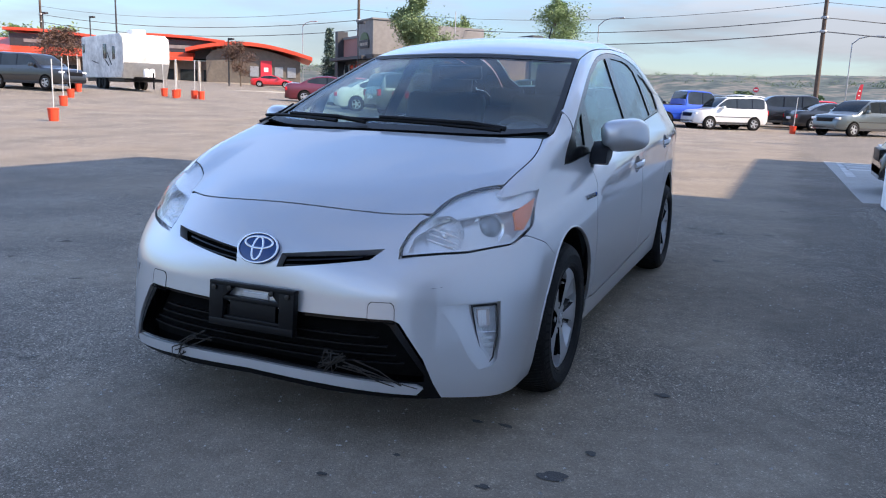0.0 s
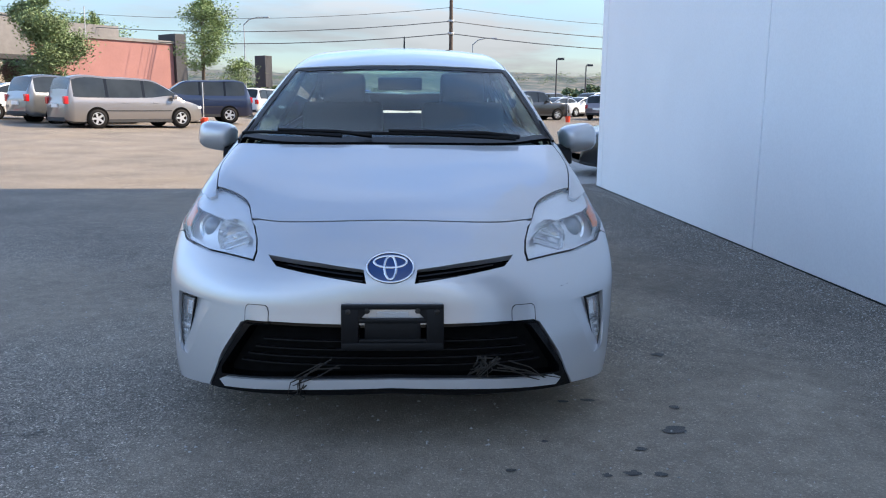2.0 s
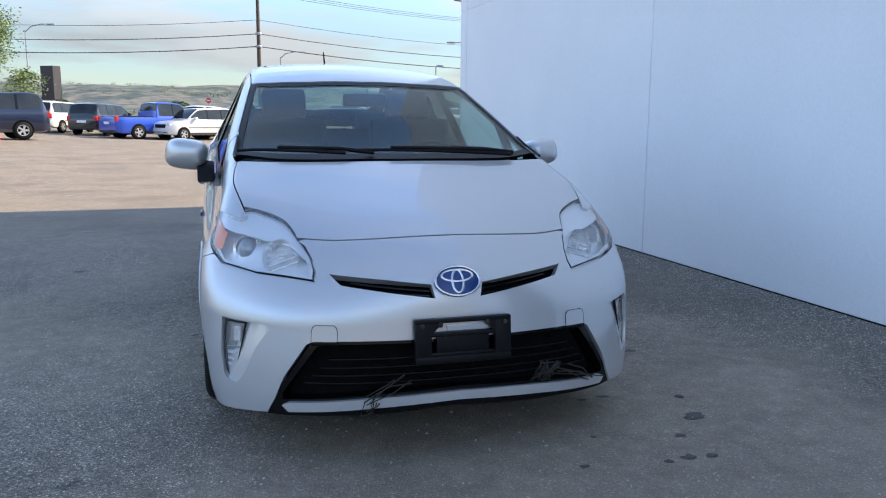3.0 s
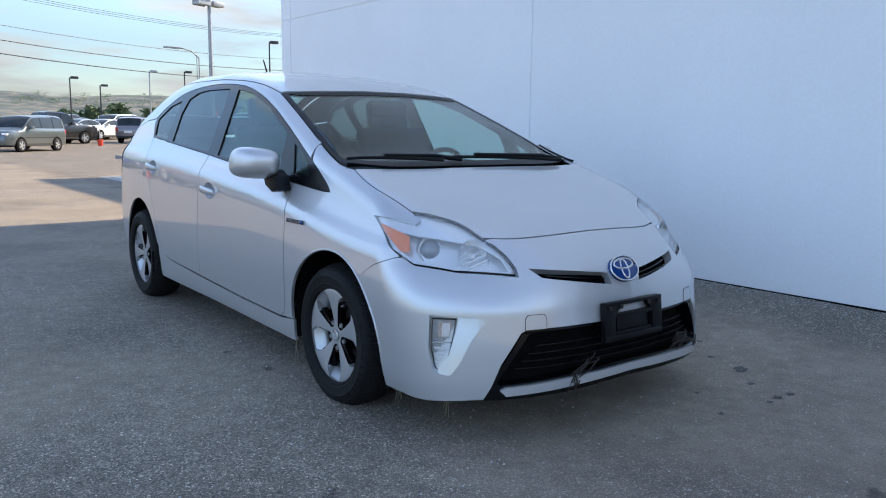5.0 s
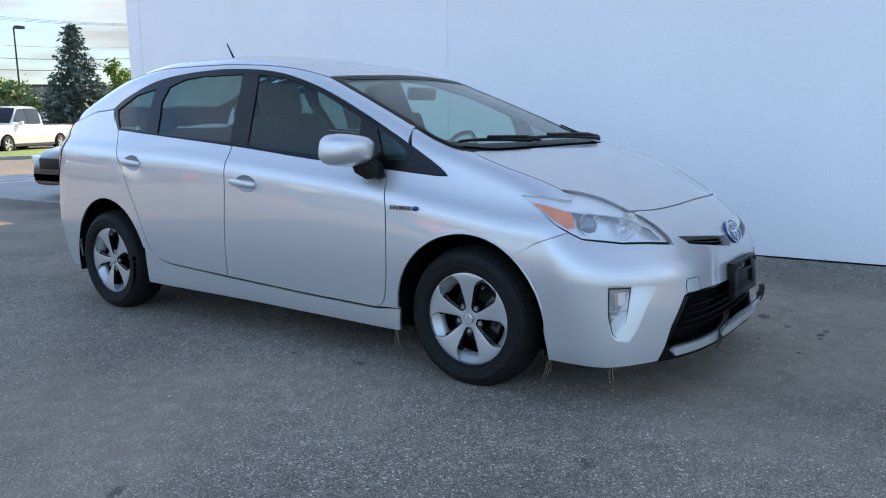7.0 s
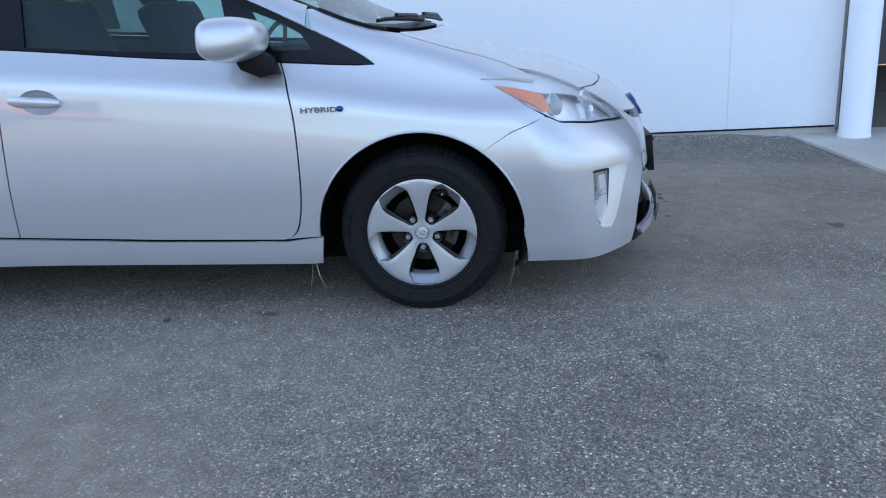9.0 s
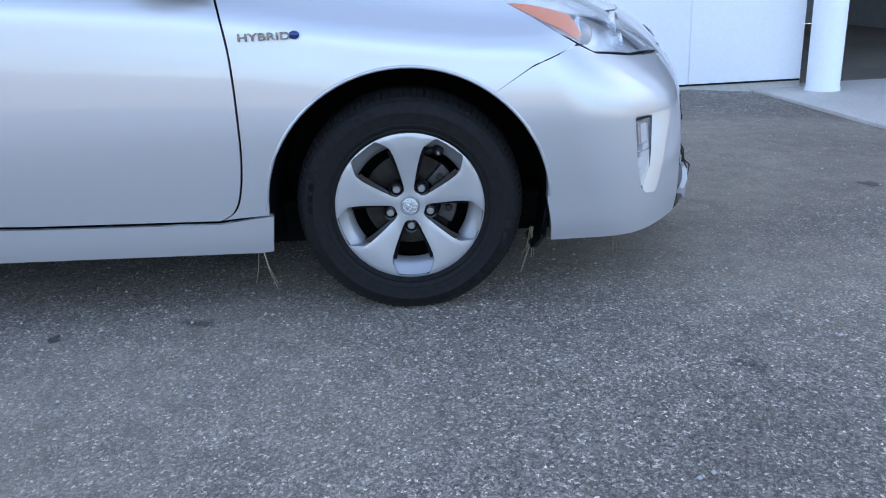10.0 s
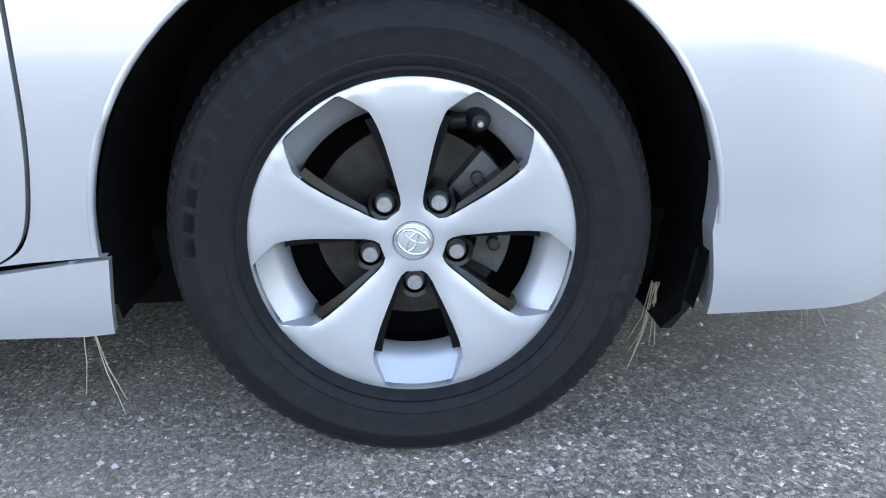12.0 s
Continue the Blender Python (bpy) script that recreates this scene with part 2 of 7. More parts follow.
M = {
    "asphalt": asphalt_material(),
    "wall": material("painted_wall", (.90, .91, .92), .6, grain=.025, scale=60, patch=.03, patch_scale=.7, bump=.015, bump_scale=120),
    "paint": material("silver_paint", (.57, .575, .59), .38, metal=.52, coat=1.0, grain=.02, scale=900, coat_ior=1.9),
    "black": material("black_plastic", (.006, .006, .007), .42, spec=.2, grain=.2, scale=50, bump=.05, bump_scale=400),
    "gloss": material("gloss_black", (.003, .003, .004), .16, spec=.28, grain=.1, scale=200),
    "liner": material("dark_liner", (.006, .006, .006), .95, spec=.05, grain=.3, scale=30),
    "tyre": material("tyre_rubber", (.0112, .0112, .0117), .7, spec=.2, grain=.25, scale=60, bump=.15, bump_scale=300),
    "alloy": material("alloy_silver", (.52, .53, .545), .40, metal=.66, coat=.5, grain=.02, scale=300),
    "nut": material("satin_steel", (.42, .42, .42), .36, metal=.85, grain=.15, scale=150),
    "lamp_chrome": material("lamp_chrome", (.86, .87, .88), .14, metal=.8, grain=.06, scale=120),
    "chrome": material("chrome", (.75, .76, .78), .12, metal=1.0),
    "steel": material("dull_steel", (.045, .040, .035), .5, metal=.7, grain=.3, scale=40, patch=.3, patch_scale=12),
    "amber": material("amber_lens", (1.0, .235, .03), .35, coat=.2, grain=.12, scale=150),
    "marker": material("marker_reflector", (.66, .50, .42), .25, metal=.6, coat=.3, grain=.35, scale=140),
    "letter": material("dark_chrome", (.30, .31, .32), .18, metal=1.0),
    "fog_grey": material("fog_housing", (.30, .31, .32), .3, metal=.7, grain=.25, scale=90),
    "red_lens": material("red_lens", (.45, .01, .015), .2, coat=.6),
    "seat": material("seat_cloth", (.02, .021, .024), .9, grain=.2, scale=200),
    "trim": material("grey_trim", (.03, .031, .034), .8, grain=.15, scale=100),
    "blue": material("blue_enamel", (.002, .040, .17), .2, spec=.35, coat=.4),
    "lamp_grey": material("lamp_housing_grey", (.93, .94, .95), .24, metal=.45, grain=.05, scale=60),
    "lens_glass": material("projector_glass", (.24, .26, .28), .04, metal=.3, coat=1.0),
    "tyre_mark": material("tyre_mark", (.024, .024, .025), .72, spec=.25, grain=.2, scale=80),
    "caliper": material("cast_caliper", (.085, .082, .078), .55, metal=.4, grain=.2, scale=50, bump=.1),
    "straw": material("dry_straw", (.38, .33, .22), .8, grain=.2, scale=60),
    "weed": material("dried_weed", (.03, .025, .02), .9, grain=.3, scale=60),
    "concrete": material("concrete", (.34, .33, .31), .8, grain=.12, scale=25, patch=.12, patch_scale=1.2, bump=.2, bump_scale=80),
}


def glass_material(name, tint, haze=0.0, mirror=.05):
    """Thin glazing: mostly clear, with a mirror reflection that grows at a slant."""
    m = bpy.data.materials.new(name)
    m.use_nodes = True
    t = m.node_tree
    t.nodes.clear()
    out = t.nodes.new("ShaderNodeOutputMaterial")
    clear = t.nodes.new("ShaderNodeBsdfTransparent")
    clear.inputs[0].default_value = (*tint, 1)
    shine = t.nodes.new("ShaderNodeBsdfGlossy")
    shine.inputs["Roughness"].default_value = .02
    facing = t.nodes.new("ShaderNodeLayerWeight")
    facing.inputs[0].default_value = .5
    steep = t.nodes.new("ShaderNodeMath")
    steep.operation = "POWER"
    steep.inputs[1].default_value = 5.0
    t.links.new(facing.outputs["Facing"], steep.inputs[0])
    gain = t.nodes.new("ShaderNodeMapRange")
    gain.inputs["To Min"].default_value, gain.inputs["To Max"].default_value = mirror, .9
    t.links.new(steep.outputs[0], gain.inputs["Value"])
    x = t.nodes.new("ShaderNodeMixShader")
    t.links.new(gain.outputs[0], x.inputs[0])
    t.links.new(clear.outputs[0], x.inputs[1]), t.links.new(shine.outputs[0], x.inputs[2])
    last = x.outputs[0]
    if haze:
        d = t.nodes.new("ShaderNodeBsdfDiffuse")
        d.inputs[0].default_value = (.75, .77, .8, 1)
        y = t.nodes.new("ShaderNodeMixShader")
        y.inputs[0].default_value = haze
        t.links.new(last, y.inputs[1]), t.links.new(d.outputs[0], y.inputs[2])
        last = y.outputs[0]
    t.links.new(last, out.inputs[0])
    return m


M["gravel"] = material("gravel_chip", (.40, .38, .35), .9, grain=.4, scale=90)
M["glass"] = glass_material("window_glass", (.74, .88, .85), 0.0, .03)
M["windshield"] = glass_material("windshield_glass", (.86, .93, .90), 0.0, .022)
M["privacy"] = glass_material("rear_glass", (.46, .54, .51), 0.0, .06)
M["lens"] = glass_material("lamp_lens", (.98, .985, .99), .075, .05)
M["paper"] = material("faded_paper", (.40, .38, .34), .8, grain=.08, scale=30)
M["far_glass"] = material("tinted_glass", (.022, .027, .03), .06, spec=.34, patch=.4, patch_scale=1.1)


# ---------------------------------------------------------------- building tools
def mesh_object(name, bm, mats, parent=None, label="", smooth=None):
    me = bpy.data.meshes.new(name)
    bm.normal_update()
    bm.to_mesh(me)
    bm.free()
    for m in mats if isinstance(mats, (list, tuple)) else [mats]:
        me.materials.append(m)
    if smooth is not None:
        me.polygons.foreach_set("use_smooth", [True] * len(me.polygons))
        if smooth < 180:
            me.set_sharp_from_angle(angle=radians(smooth))
    ob = new(name, me)
    if parent is not None:
        ob.parent = parent
    if label:
        ob["label"] = label
    return ob


def part(name, bm, mat, parent, label="", smooth=None):
    return mesh_object(name, bm, mat, parent, label, smooth)


def empty(name, m, label, category, group="", kind=""):
    ob = new(name)
    ob.matrix_world = m
    ob.empty_display_size = .2
    return tagged(ob, label, category, group, kind)


def box(bm, x0, x1, y0, y1, z0, z1, bevel=0.0, mat=0):
    made = bmesh.ops.create_cube(bm, size=1)["verts"]
    for v in made:
        v.co = Vector(((x0 + x1) / 2 + v.co.x * (x1 - x0), (y0 + y1) / 2 + v.co.y * (y1 - y0), (z0 + z1) / 2 + v.co.z * (z1 - z0)))
    if bevel:
        es = {e for v in made for e in v.link_edges}
        bmesh.ops.bevel(bm, geom=list(es), offset=bevel, segments=2, affect="EDGES", profile=.6)
    return made


def lathe(bm, rings, axis="x", n=32, m=None, closed=False):
    """Turns (radius, along) pairs about an axis; a zero radius closes the end."""
    rows = []
    for r, a in rings:
        row = []
        for i in range(1 if r == 0 else n):
            c, s = math.cos(2 * math.pi * i / n) * r, math.sin(2 * math.pi * i / n) * r
            co = Vector({"x": (a, c, s), "y": (c, a, s), "z": (c, s, a)}[axis])
            row.append(bm.verts.new(m @ co if m else co))
        rows.append(row)
    for p, q in zip(rows, rows[1:] + (rows[:1] if closed else [])):
        for i in range(n):
            j = (i + 1) % n
            vs = [p[i % len(p)], p[j % len(p)], q[j % len(q)], q[i % len(q)]]
            vs = list(dict.fromkeys(vs))
            if len(vs) > 2:
                try:
                    bm.faces.new(vs)
                except ValueError:
                    pass
    bmesh.ops.recalc_face_normals(bm, faces=bm.faces)


def tube(bm, pts, r0, r1=None, n=8):
    """A round bar along points, tapering from r0 to r1."""
    r1 = r0 if r1 is None else r1
    pts = [Vector(p) for p in pts]
    rows = []
    for i, p in enumerate(pts):
        d = (pts[min(i + 1, len(pts) - 1)] - pts[max(i - 1, 0)]).normalized()
        u = d.cross(Vector((0, 0, 1)) if abs(d.z) < .9 else Vector((1, 0, 0))).normalized()
        w = d.cross(u)
        r = r0 + (r1 - r0) * i / max(len(pts) - 1, 1)
        rows.append([bm.verts.new(p + (u * math.cos(2 * math.pi * k / n) + w * math.sin(2 * math.pi * k / n)) * r) for k in range(n)])
    for a, b in zip(rows, rows[1:]):
        for k in range(n):
            bm.faces.new((a[k], a[(k + 1) % n], b[(k + 1) % n], b[k]))
    bm.faces.new(rows[0][::-1]), bm.faces.new(rows[-1])


def slab(bm, outline, x0, x1, along="x", bevel=0.0):
    """A 2D outline given thickness from x0 to x1 along an axis."""
    def at(u, v, w):
        return {"x": (w, u, v), "y": (u, w, v), "z": (u, v, w)}[along]
    a = [bm.verts.new(at(u, v, x0)) for u, v in outline]
    b = [bm.verts.new(at(u, v, x1)) for u, v in outline]
    faces = [bm.faces.new(a), bm.faces.new(b[::-1])]
    for i in range(len(a)):
        j = (i + 1) % len(a)
        faces.append(bm.faces.new((a[j], a[i], b[i], b[j])))
    bmesh.ops.recalc_face_normals(bm, faces=faces)
    if bevel:
        es = {e for f in faces[:2] for e in f.edges}
        bmesh.ops.bevel(bm, geom=list(es), offset=bevel, segments=2, affect="EDGES", profile=.6)


def ground_height(x, y):
    """The lot: level by the car, rising gently to the far side, to the back and up to the wall."""
    a = max(0.0, -x - 1.0)
    rise = .037 * a * a / (a + 2.0) * min(max((y - 8) / 18, 0), 1)
    back = .02 * min(max(y - 40, 0), 60) * min(max((x + 20) / 15, 0), 1)
    s = min(max((x - 1.7) / 1.1, 0), 1)
    near = min(max((9 - y) / 2.0, 0), 1) * min(max((y + 2.4) / 2.2, 0), 1)
    dip = min(max((-2.0 - y) / .6, 0), 1) * min(max((x + .2) / 1.6, 0), 1)
    return .023 + rise + back + .036 * s * s * (3 - 2 * s) * near - .045 * dip
# ---------------------------------------------------------------- ground, building
def build_ground():
    xs = sorted({*np.round(np.linspace(-12, 12, 97), 3), *np.round(np.geomspace(12, 3000, 26), 2), *np.round(-np.geomspace(12, 3000, 26), 2)})
    ys = sorted({*np.round(np.linspace(-12, 60, 73), 3), *np.round(np.linspace(-5, 9, 57), 3), *np.round(np.geomspace(60, 4000, 22), 2), *np.round(-np.geomspace(12, 3000, 16), 2)})
    bm = bmesh.new()
    grid = [[bm.verts.new((x, y, ground_height(max(x, -130), y))) for x in xs] for y in ys]
    for r, q in zip(grid, grid[1:]):
        for i in range(len(xs) - 1):
            bm.faces.new((r[i], r[i + 1], q[i + 1], q[i]))
    ob = mesh_object("ground", bm, M["asphalt"], smooth=180)
    tagged(ob, "worn grey asphalt parking lot with pale chips and oil spots", "ground", kind="structure")


build_ground()
WALL_X, WALL_END, WALL_START, WALL_H = 2.86, 7.7, -2.89, 8.6
TURN_WALL = pose(0, 0, 0, 0, 0, 1.2)


def build_wall():
    bm = bmesh.new()
    edges = [WALL_START, -2.04, 2.59, WALL_END - .28, WALL_END]
    for a, b in zip(edges, edges[1:]):
        box(bm, WALL_X, WALL_X + .3, a + .011, b - .011, .068, 2.72)
        box(bm, WALL_X - .0, WALL_X + .3, a + .011, b - .011, 2.742, WALL_H)
    box(bm, WALL_X + .012, WALL_X + .29, WALL_START, WALL_END - .01, .062, WALL_H - .01)
    ob = mesh_object("wall_east", bm, M["wall"])
    ob.matrix_world = TURN_WALL
    tagged(ob, "smooth white painted metal panel wall of the dealership building", "wall", kind="structure")
    bm = bmesh.new()
    box(bm, WALL_X + .02, 12.3, WALL_END - .3, WALL_END - .02, 0, WALL_H)
    ob = mesh_object("wall_north", bm, M["wall"])
    ob.matrix_world = TURN_WALL
    tagged(ob, "white painted end wall of the dealership building", "wall", kind="structure")
    bm = bmesh.new()
    box(bm, 12.3, 26, WALL_END - .25, 17.2, 0, WALL_H)
    ob = mesh_object("wall_annex", bm, M["wall"])
    tagged(ob, "white set-back wing of the dealership building", "wall", kind="structure")
    bm = bmesh.new()
    box(bm, WALL_X + .3, 16, -9.2, WALL_END - .3, WALL_H - .4, WALL_H - .1)
    ob = mesh_object("roof", bm, M["concrete"])
    ob.matrix_world = TURN_WALL
    tagged(ob, "flat grey roof of the dealership building", "roof", kind="structure")


build_wall()
# ---------------------------------------------------------------- hatchback body surface
def pchip(xs, ys):
    """A smooth curve through a few profile values."""
    xs, ys = np.array(xs, float), np.array(ys, float)
    h, d = np.diff(xs), np.diff(ys) / np.diff(xs)
    m = np.zeros(len(xs))
    m[1:-1] = np.where(d[:-1] * d[1:] > 0, (h[:-1] + h[1:]) / (h[1:] / np.where(d[:-1] == 0, 1, d[:-1]) + h[:-1] / np.where(d[1:] == 0, 1, d[1:])), 0)
    m[0], m[-1] = d[0], d[-1]

    def f(x):
        x = np.asarray(x, float)
        i = np.clip(np.searchsorted(xs, x) - 1, 0, len(xs) - 2)
        t = (x - xs[i]) / h[i]
        inside = ys[i] * (1 + 2 * t) * (1 - t) ** 2 + m[i] * h[i] * t * (1 - t) ** 2 + ys[i + 1] * t * t * (3 - 2 * t) + m[i + 1] * h[i] * t * t * (t - 1)
        return np.where(x < xs[0], ys[0] + m[0] * (x - xs[0]), np.where(x > xs[-1], ys[-1] + m[-1] * (x - xs[-1]), inside))
    return f


TOP = pchip([-1.1, -.87, -.77, -.6, -.37, -.1, .05, .12, .5, .8, 1.0, 1.3, 1.6, 1.9, 2.3, 2.7, 3.1, 3.4, 3.6], [.55, .70, .772, .848, .925, 1.01, 1.055, 1.08, 1.248, 1.37, 1.444, 1.513, 1.552, 1.572, 1.572, 1.52, 1.385, 1.225, 1.09])
CROWN = pchip([-.8, -.58, -.37, .05, .3, 1.0, 1.5, 3.0], [.19, .16, .09, .05, .10, .13, .12, .12])
WIDTH = pchip([-1.0, -.6, -.3, 0, .6, 1.5, 2.5, 3.0, 3.4, 3.6], [.84, .868, .872, .8725, .8725, .8725, .868, .845, .80, .74])
INSET = pchip([.1, .18, .25, .33, .41, .56, .68, .79, .85, .89, .93, 1.0, 1.15, 1.3, 1.45, 1.6], [.08, .048, .028, .0185, .0092, 0, .003, .011, .0175, .032, .060, .095, .150, .205, .268, .348])
NOSE = pchip([.1, .16, .2, .25, .35, .5, .6, .66, .72, .78, .86], [-.880, -.905, -.925, -.927, -.920, -.901, -.888, -.868, -.827, -.766, -.65])
TAIL = pchip([.1, .2, .4, .6, .9, 1.05, 1.2], [3.38, 3.44, 3.52, 3.54, 3.50, 3.48, 3.42])


CREASE = pchip([-.9, -.4, -.2, 0, .2, .44, .75, 1.2, 2.0, 3.0], [.72, .73, .742, .767, .798, .84, .876, .918, .975, 1.01])


def ease(x):
    x = np.clip(x, 0, 1)
    return x * x * (3 - 2 * x)


def smax(a, b, k):
    h = np.clip(.5 + .5 * (a - b) / k, 0, 1)
    return b + (a - b) * h + k * h * (1 - h)


def car_field(x, y, z):
    """Below zero inside the body."""
    x = np.abs(x)
    line = CREASE(y)  # the character line falls from the rear door to the headlight
    side = x - WIDTH(y) + INSET(z + (.873 - line) * ease((z - .5) / (line - .5)) * (1 - ease((z - line - .03) / .4)))
    top = (z - TOP(y) + CROWN(y) * x * x) * .85
    blunt = 1 - ease((z - .52) / .22)  # the bumper is squarer in plan than the nose above it
    front = (NOSE(z) + (.50 * x * x + .12 * x ** 6) * (1 - blunt) + (.13 * x * x + .485 * x ** 4) * blunt - y) * .8
    rear = (y - TAIL(z) + .22 * x * x) * .9
    full = ease((x - .5) / .2) * ease((z - .70) / .10) * (1 - ease((y + .35) / .3))  # the wing stands proud over the headlight
    top, front = top - .010 * full, front - .030 * full
    f = smax(side, top, .07)
    f = smax(f, front, .065)
    return smax(f, rear, .10)


def strike(origin, way, far):
    """The first crossing of rays with the body, from outside; arrays of n x 3."""
    ts = np.linspace(0, far, 90)
    best = np.full(len(origin), far)
    values = np.stack([car_field(*(origin + t * way).T) for t in ts])
    hit = values < 0
    first = np.where(hit.any(0), hit.argmax(0), values.argmin(0))
    lo, hi = ts[np.maximum(first - 1, 0)], ts[first]
    for _ in range(22):
        mid = (lo + hi) / 2
        inside = car_field(*(origin + mid[:, None] * way).T) < 0
        hi, lo = np.where(inside, mid, hi), np.where(inside, lo, mid)
    return origin + hi[:, None] * way


def gradient(p):
    e = 2e-3
    g = np.stack([car_field(*(p + np.eye(3)[i] * e).T) - car_field(*(p - np.eye(3)[i] * e).T) for i in range(3)], 1)
    return g / np.maximum(np.linalg.norm(g, axis=1, keepdims=True), 1e-9)
# ---------------------------------------------------------------- panels laid on the body surface
from mathutils.geometry import delaunay_2d_cdt


class Flat:
    """Looks at the body along one direction."""
    def __init__(self, way):
        self.n = Vector(way).normalized()
        up = Vector((0, 0, 1)) if abs(self.n.z) < .9 else Vector((0, 1, 0))
        self.u = up.cross(self.n).normalized()
        self.v = self.n.cross(self.u)
        self.basis = np.array([self.u, self.v, self.n])

    def to2d(self, p):
        q = np.asarray(p, float) @ self.basis.T
        return q[:, :2]

    def lift(self, uv):
        uv = np.asarray(uv, float)
        o = uv[:, :1] * self.basis[0] + uv[:, 1:2] * self.basis[1] + self.basis[2] * 3.5
        if abs(self.n.y) < .1 and abs(self.n.z) < .1:
            o = uv[:, :1] * self.basis[0] + uv[:, 1:2] * self.basis[1] + self.basis[2] * 1.2
            return strike(o, np.tile(-self.basis[2], (len(o), 1)), 1.2)
        return strike(o, np.tile(-self.basis[2], (len(o), 1)), 5.0)


class Round:
    """Looks at the nose from all round an upright axis on the centre line."""
    def __init__(self, y=.25):
        self.y = y

    def to2d(self, p):
        p = np.asarray(p, float)
        return np.stack([np.arctan2(p[:, 0], self.y - p[:, 1]), p[:, 2]], 1)

    def lift(self, uv):
        uv = np.asarray(uv, float)
        d = np.stack([np.sin(uv[:, 0]), -np.cos(uv[:, 0]), 0 * uv[:, 0]], 1)
        o = np.stack([0 * uv[:, 0], self.y + 0 * uv[:, 0], uv[:, 1]], 1) + d * 2.2
        return strike(o, -d, 2.2)


LEFT, RIGHT, NOSE_ROUND = Flat((1, 0, 0)), Flat((-1, 0, 0)), Round()


def inside_polygon(pts, poly):
    x, y = pts[:, 0], pts[:, 1]
    c = np.zeros(len(pts), bool)
    for (x0, y0), (x1, y1) in zip(poly, np.roll(poly, -1, 0)):
        if y0 != y1:
            c ^= ((y0 > y) != (y1 > y)) & (x < (x1 - x0) * (y - y0) / (y1 - y0) + x0)
    return c


def edge_distance(pts, poly):
    best = np.full(len(pts), 9.0)
    for a, b in zip(poly, np.roll(poly, -1, 0)):
        ab = b - a
        k = np.clip(((pts - a) @ ab) / max(ab @ ab, 1e-12), 0, 1)
        best = np.minimum(best, np.linalg.norm(pts - a - k[:, None] * ab, axis=1))
    return best


def dense(poly, step, smooth=False):
    poly = np.asarray(poly, float)
    if smooth:  # rounds a closed outline with a Catmull-Rom curve
        out = []
        n = len(poly)
        for i in range(n):
            p0, p1, p2, p3 = poly[i - 1], poly[i], poly[(i + 1) % n], poly[(i + 2) % n]
            k = max(2, int(np.linalg.norm(p2 - p1) / step))
            for s in np.arange(k) / k:
                out.append(.5 * (2 * p1 + (p2 - p0) * s + (2 * p0 - 5 * p1 + 4 * p2 - p3) * s * s + (3 * p1 - p0 - 3 * p2 + p3) * s ** 3))
        return np.array(out)
    out = []
    for a, b in zip(poly, np.roll(poly, -1, 0)):
        k = max(1, int(math.ceil(np.linalg.norm(b - a) / step)))
        out += [a + (b - a) * s for s in np.arange(k) / k]
    return np.array(out)


def curve(*pts, n=6):
    """An open smooth run through a few points."""
    pts = np.array(pts, float)
    ext = np.vstack([2 * pts[0] - pts[1], pts, 2 * pts[-1] - pts[-2]])
    out = []
    for i in range(len(pts) - 1):
        p0, p1, p2, p3 = ext[i:i + 4]
        for s in np.arange(n) / n:
            out.append(.5 * (2 * p1 + (p2 - p0) * s + (2 * p0 - 5 * p1 + 4 * p2 - p3) * s * s + (3 * p1 - p0 - 3 * p2 + p3) * s ** 3))
    return [tuple(p) for p in out] + [tuple(pts[-1])]


def arc(y, z, r, a0, a1, n=24):
    return [(y + r * math.cos(radians(a0 + (a1 - a0) * i / n)), z + r * math.sin(radians(a0 + (a1 - a0) * i / n))) for i in range(n + 1)]


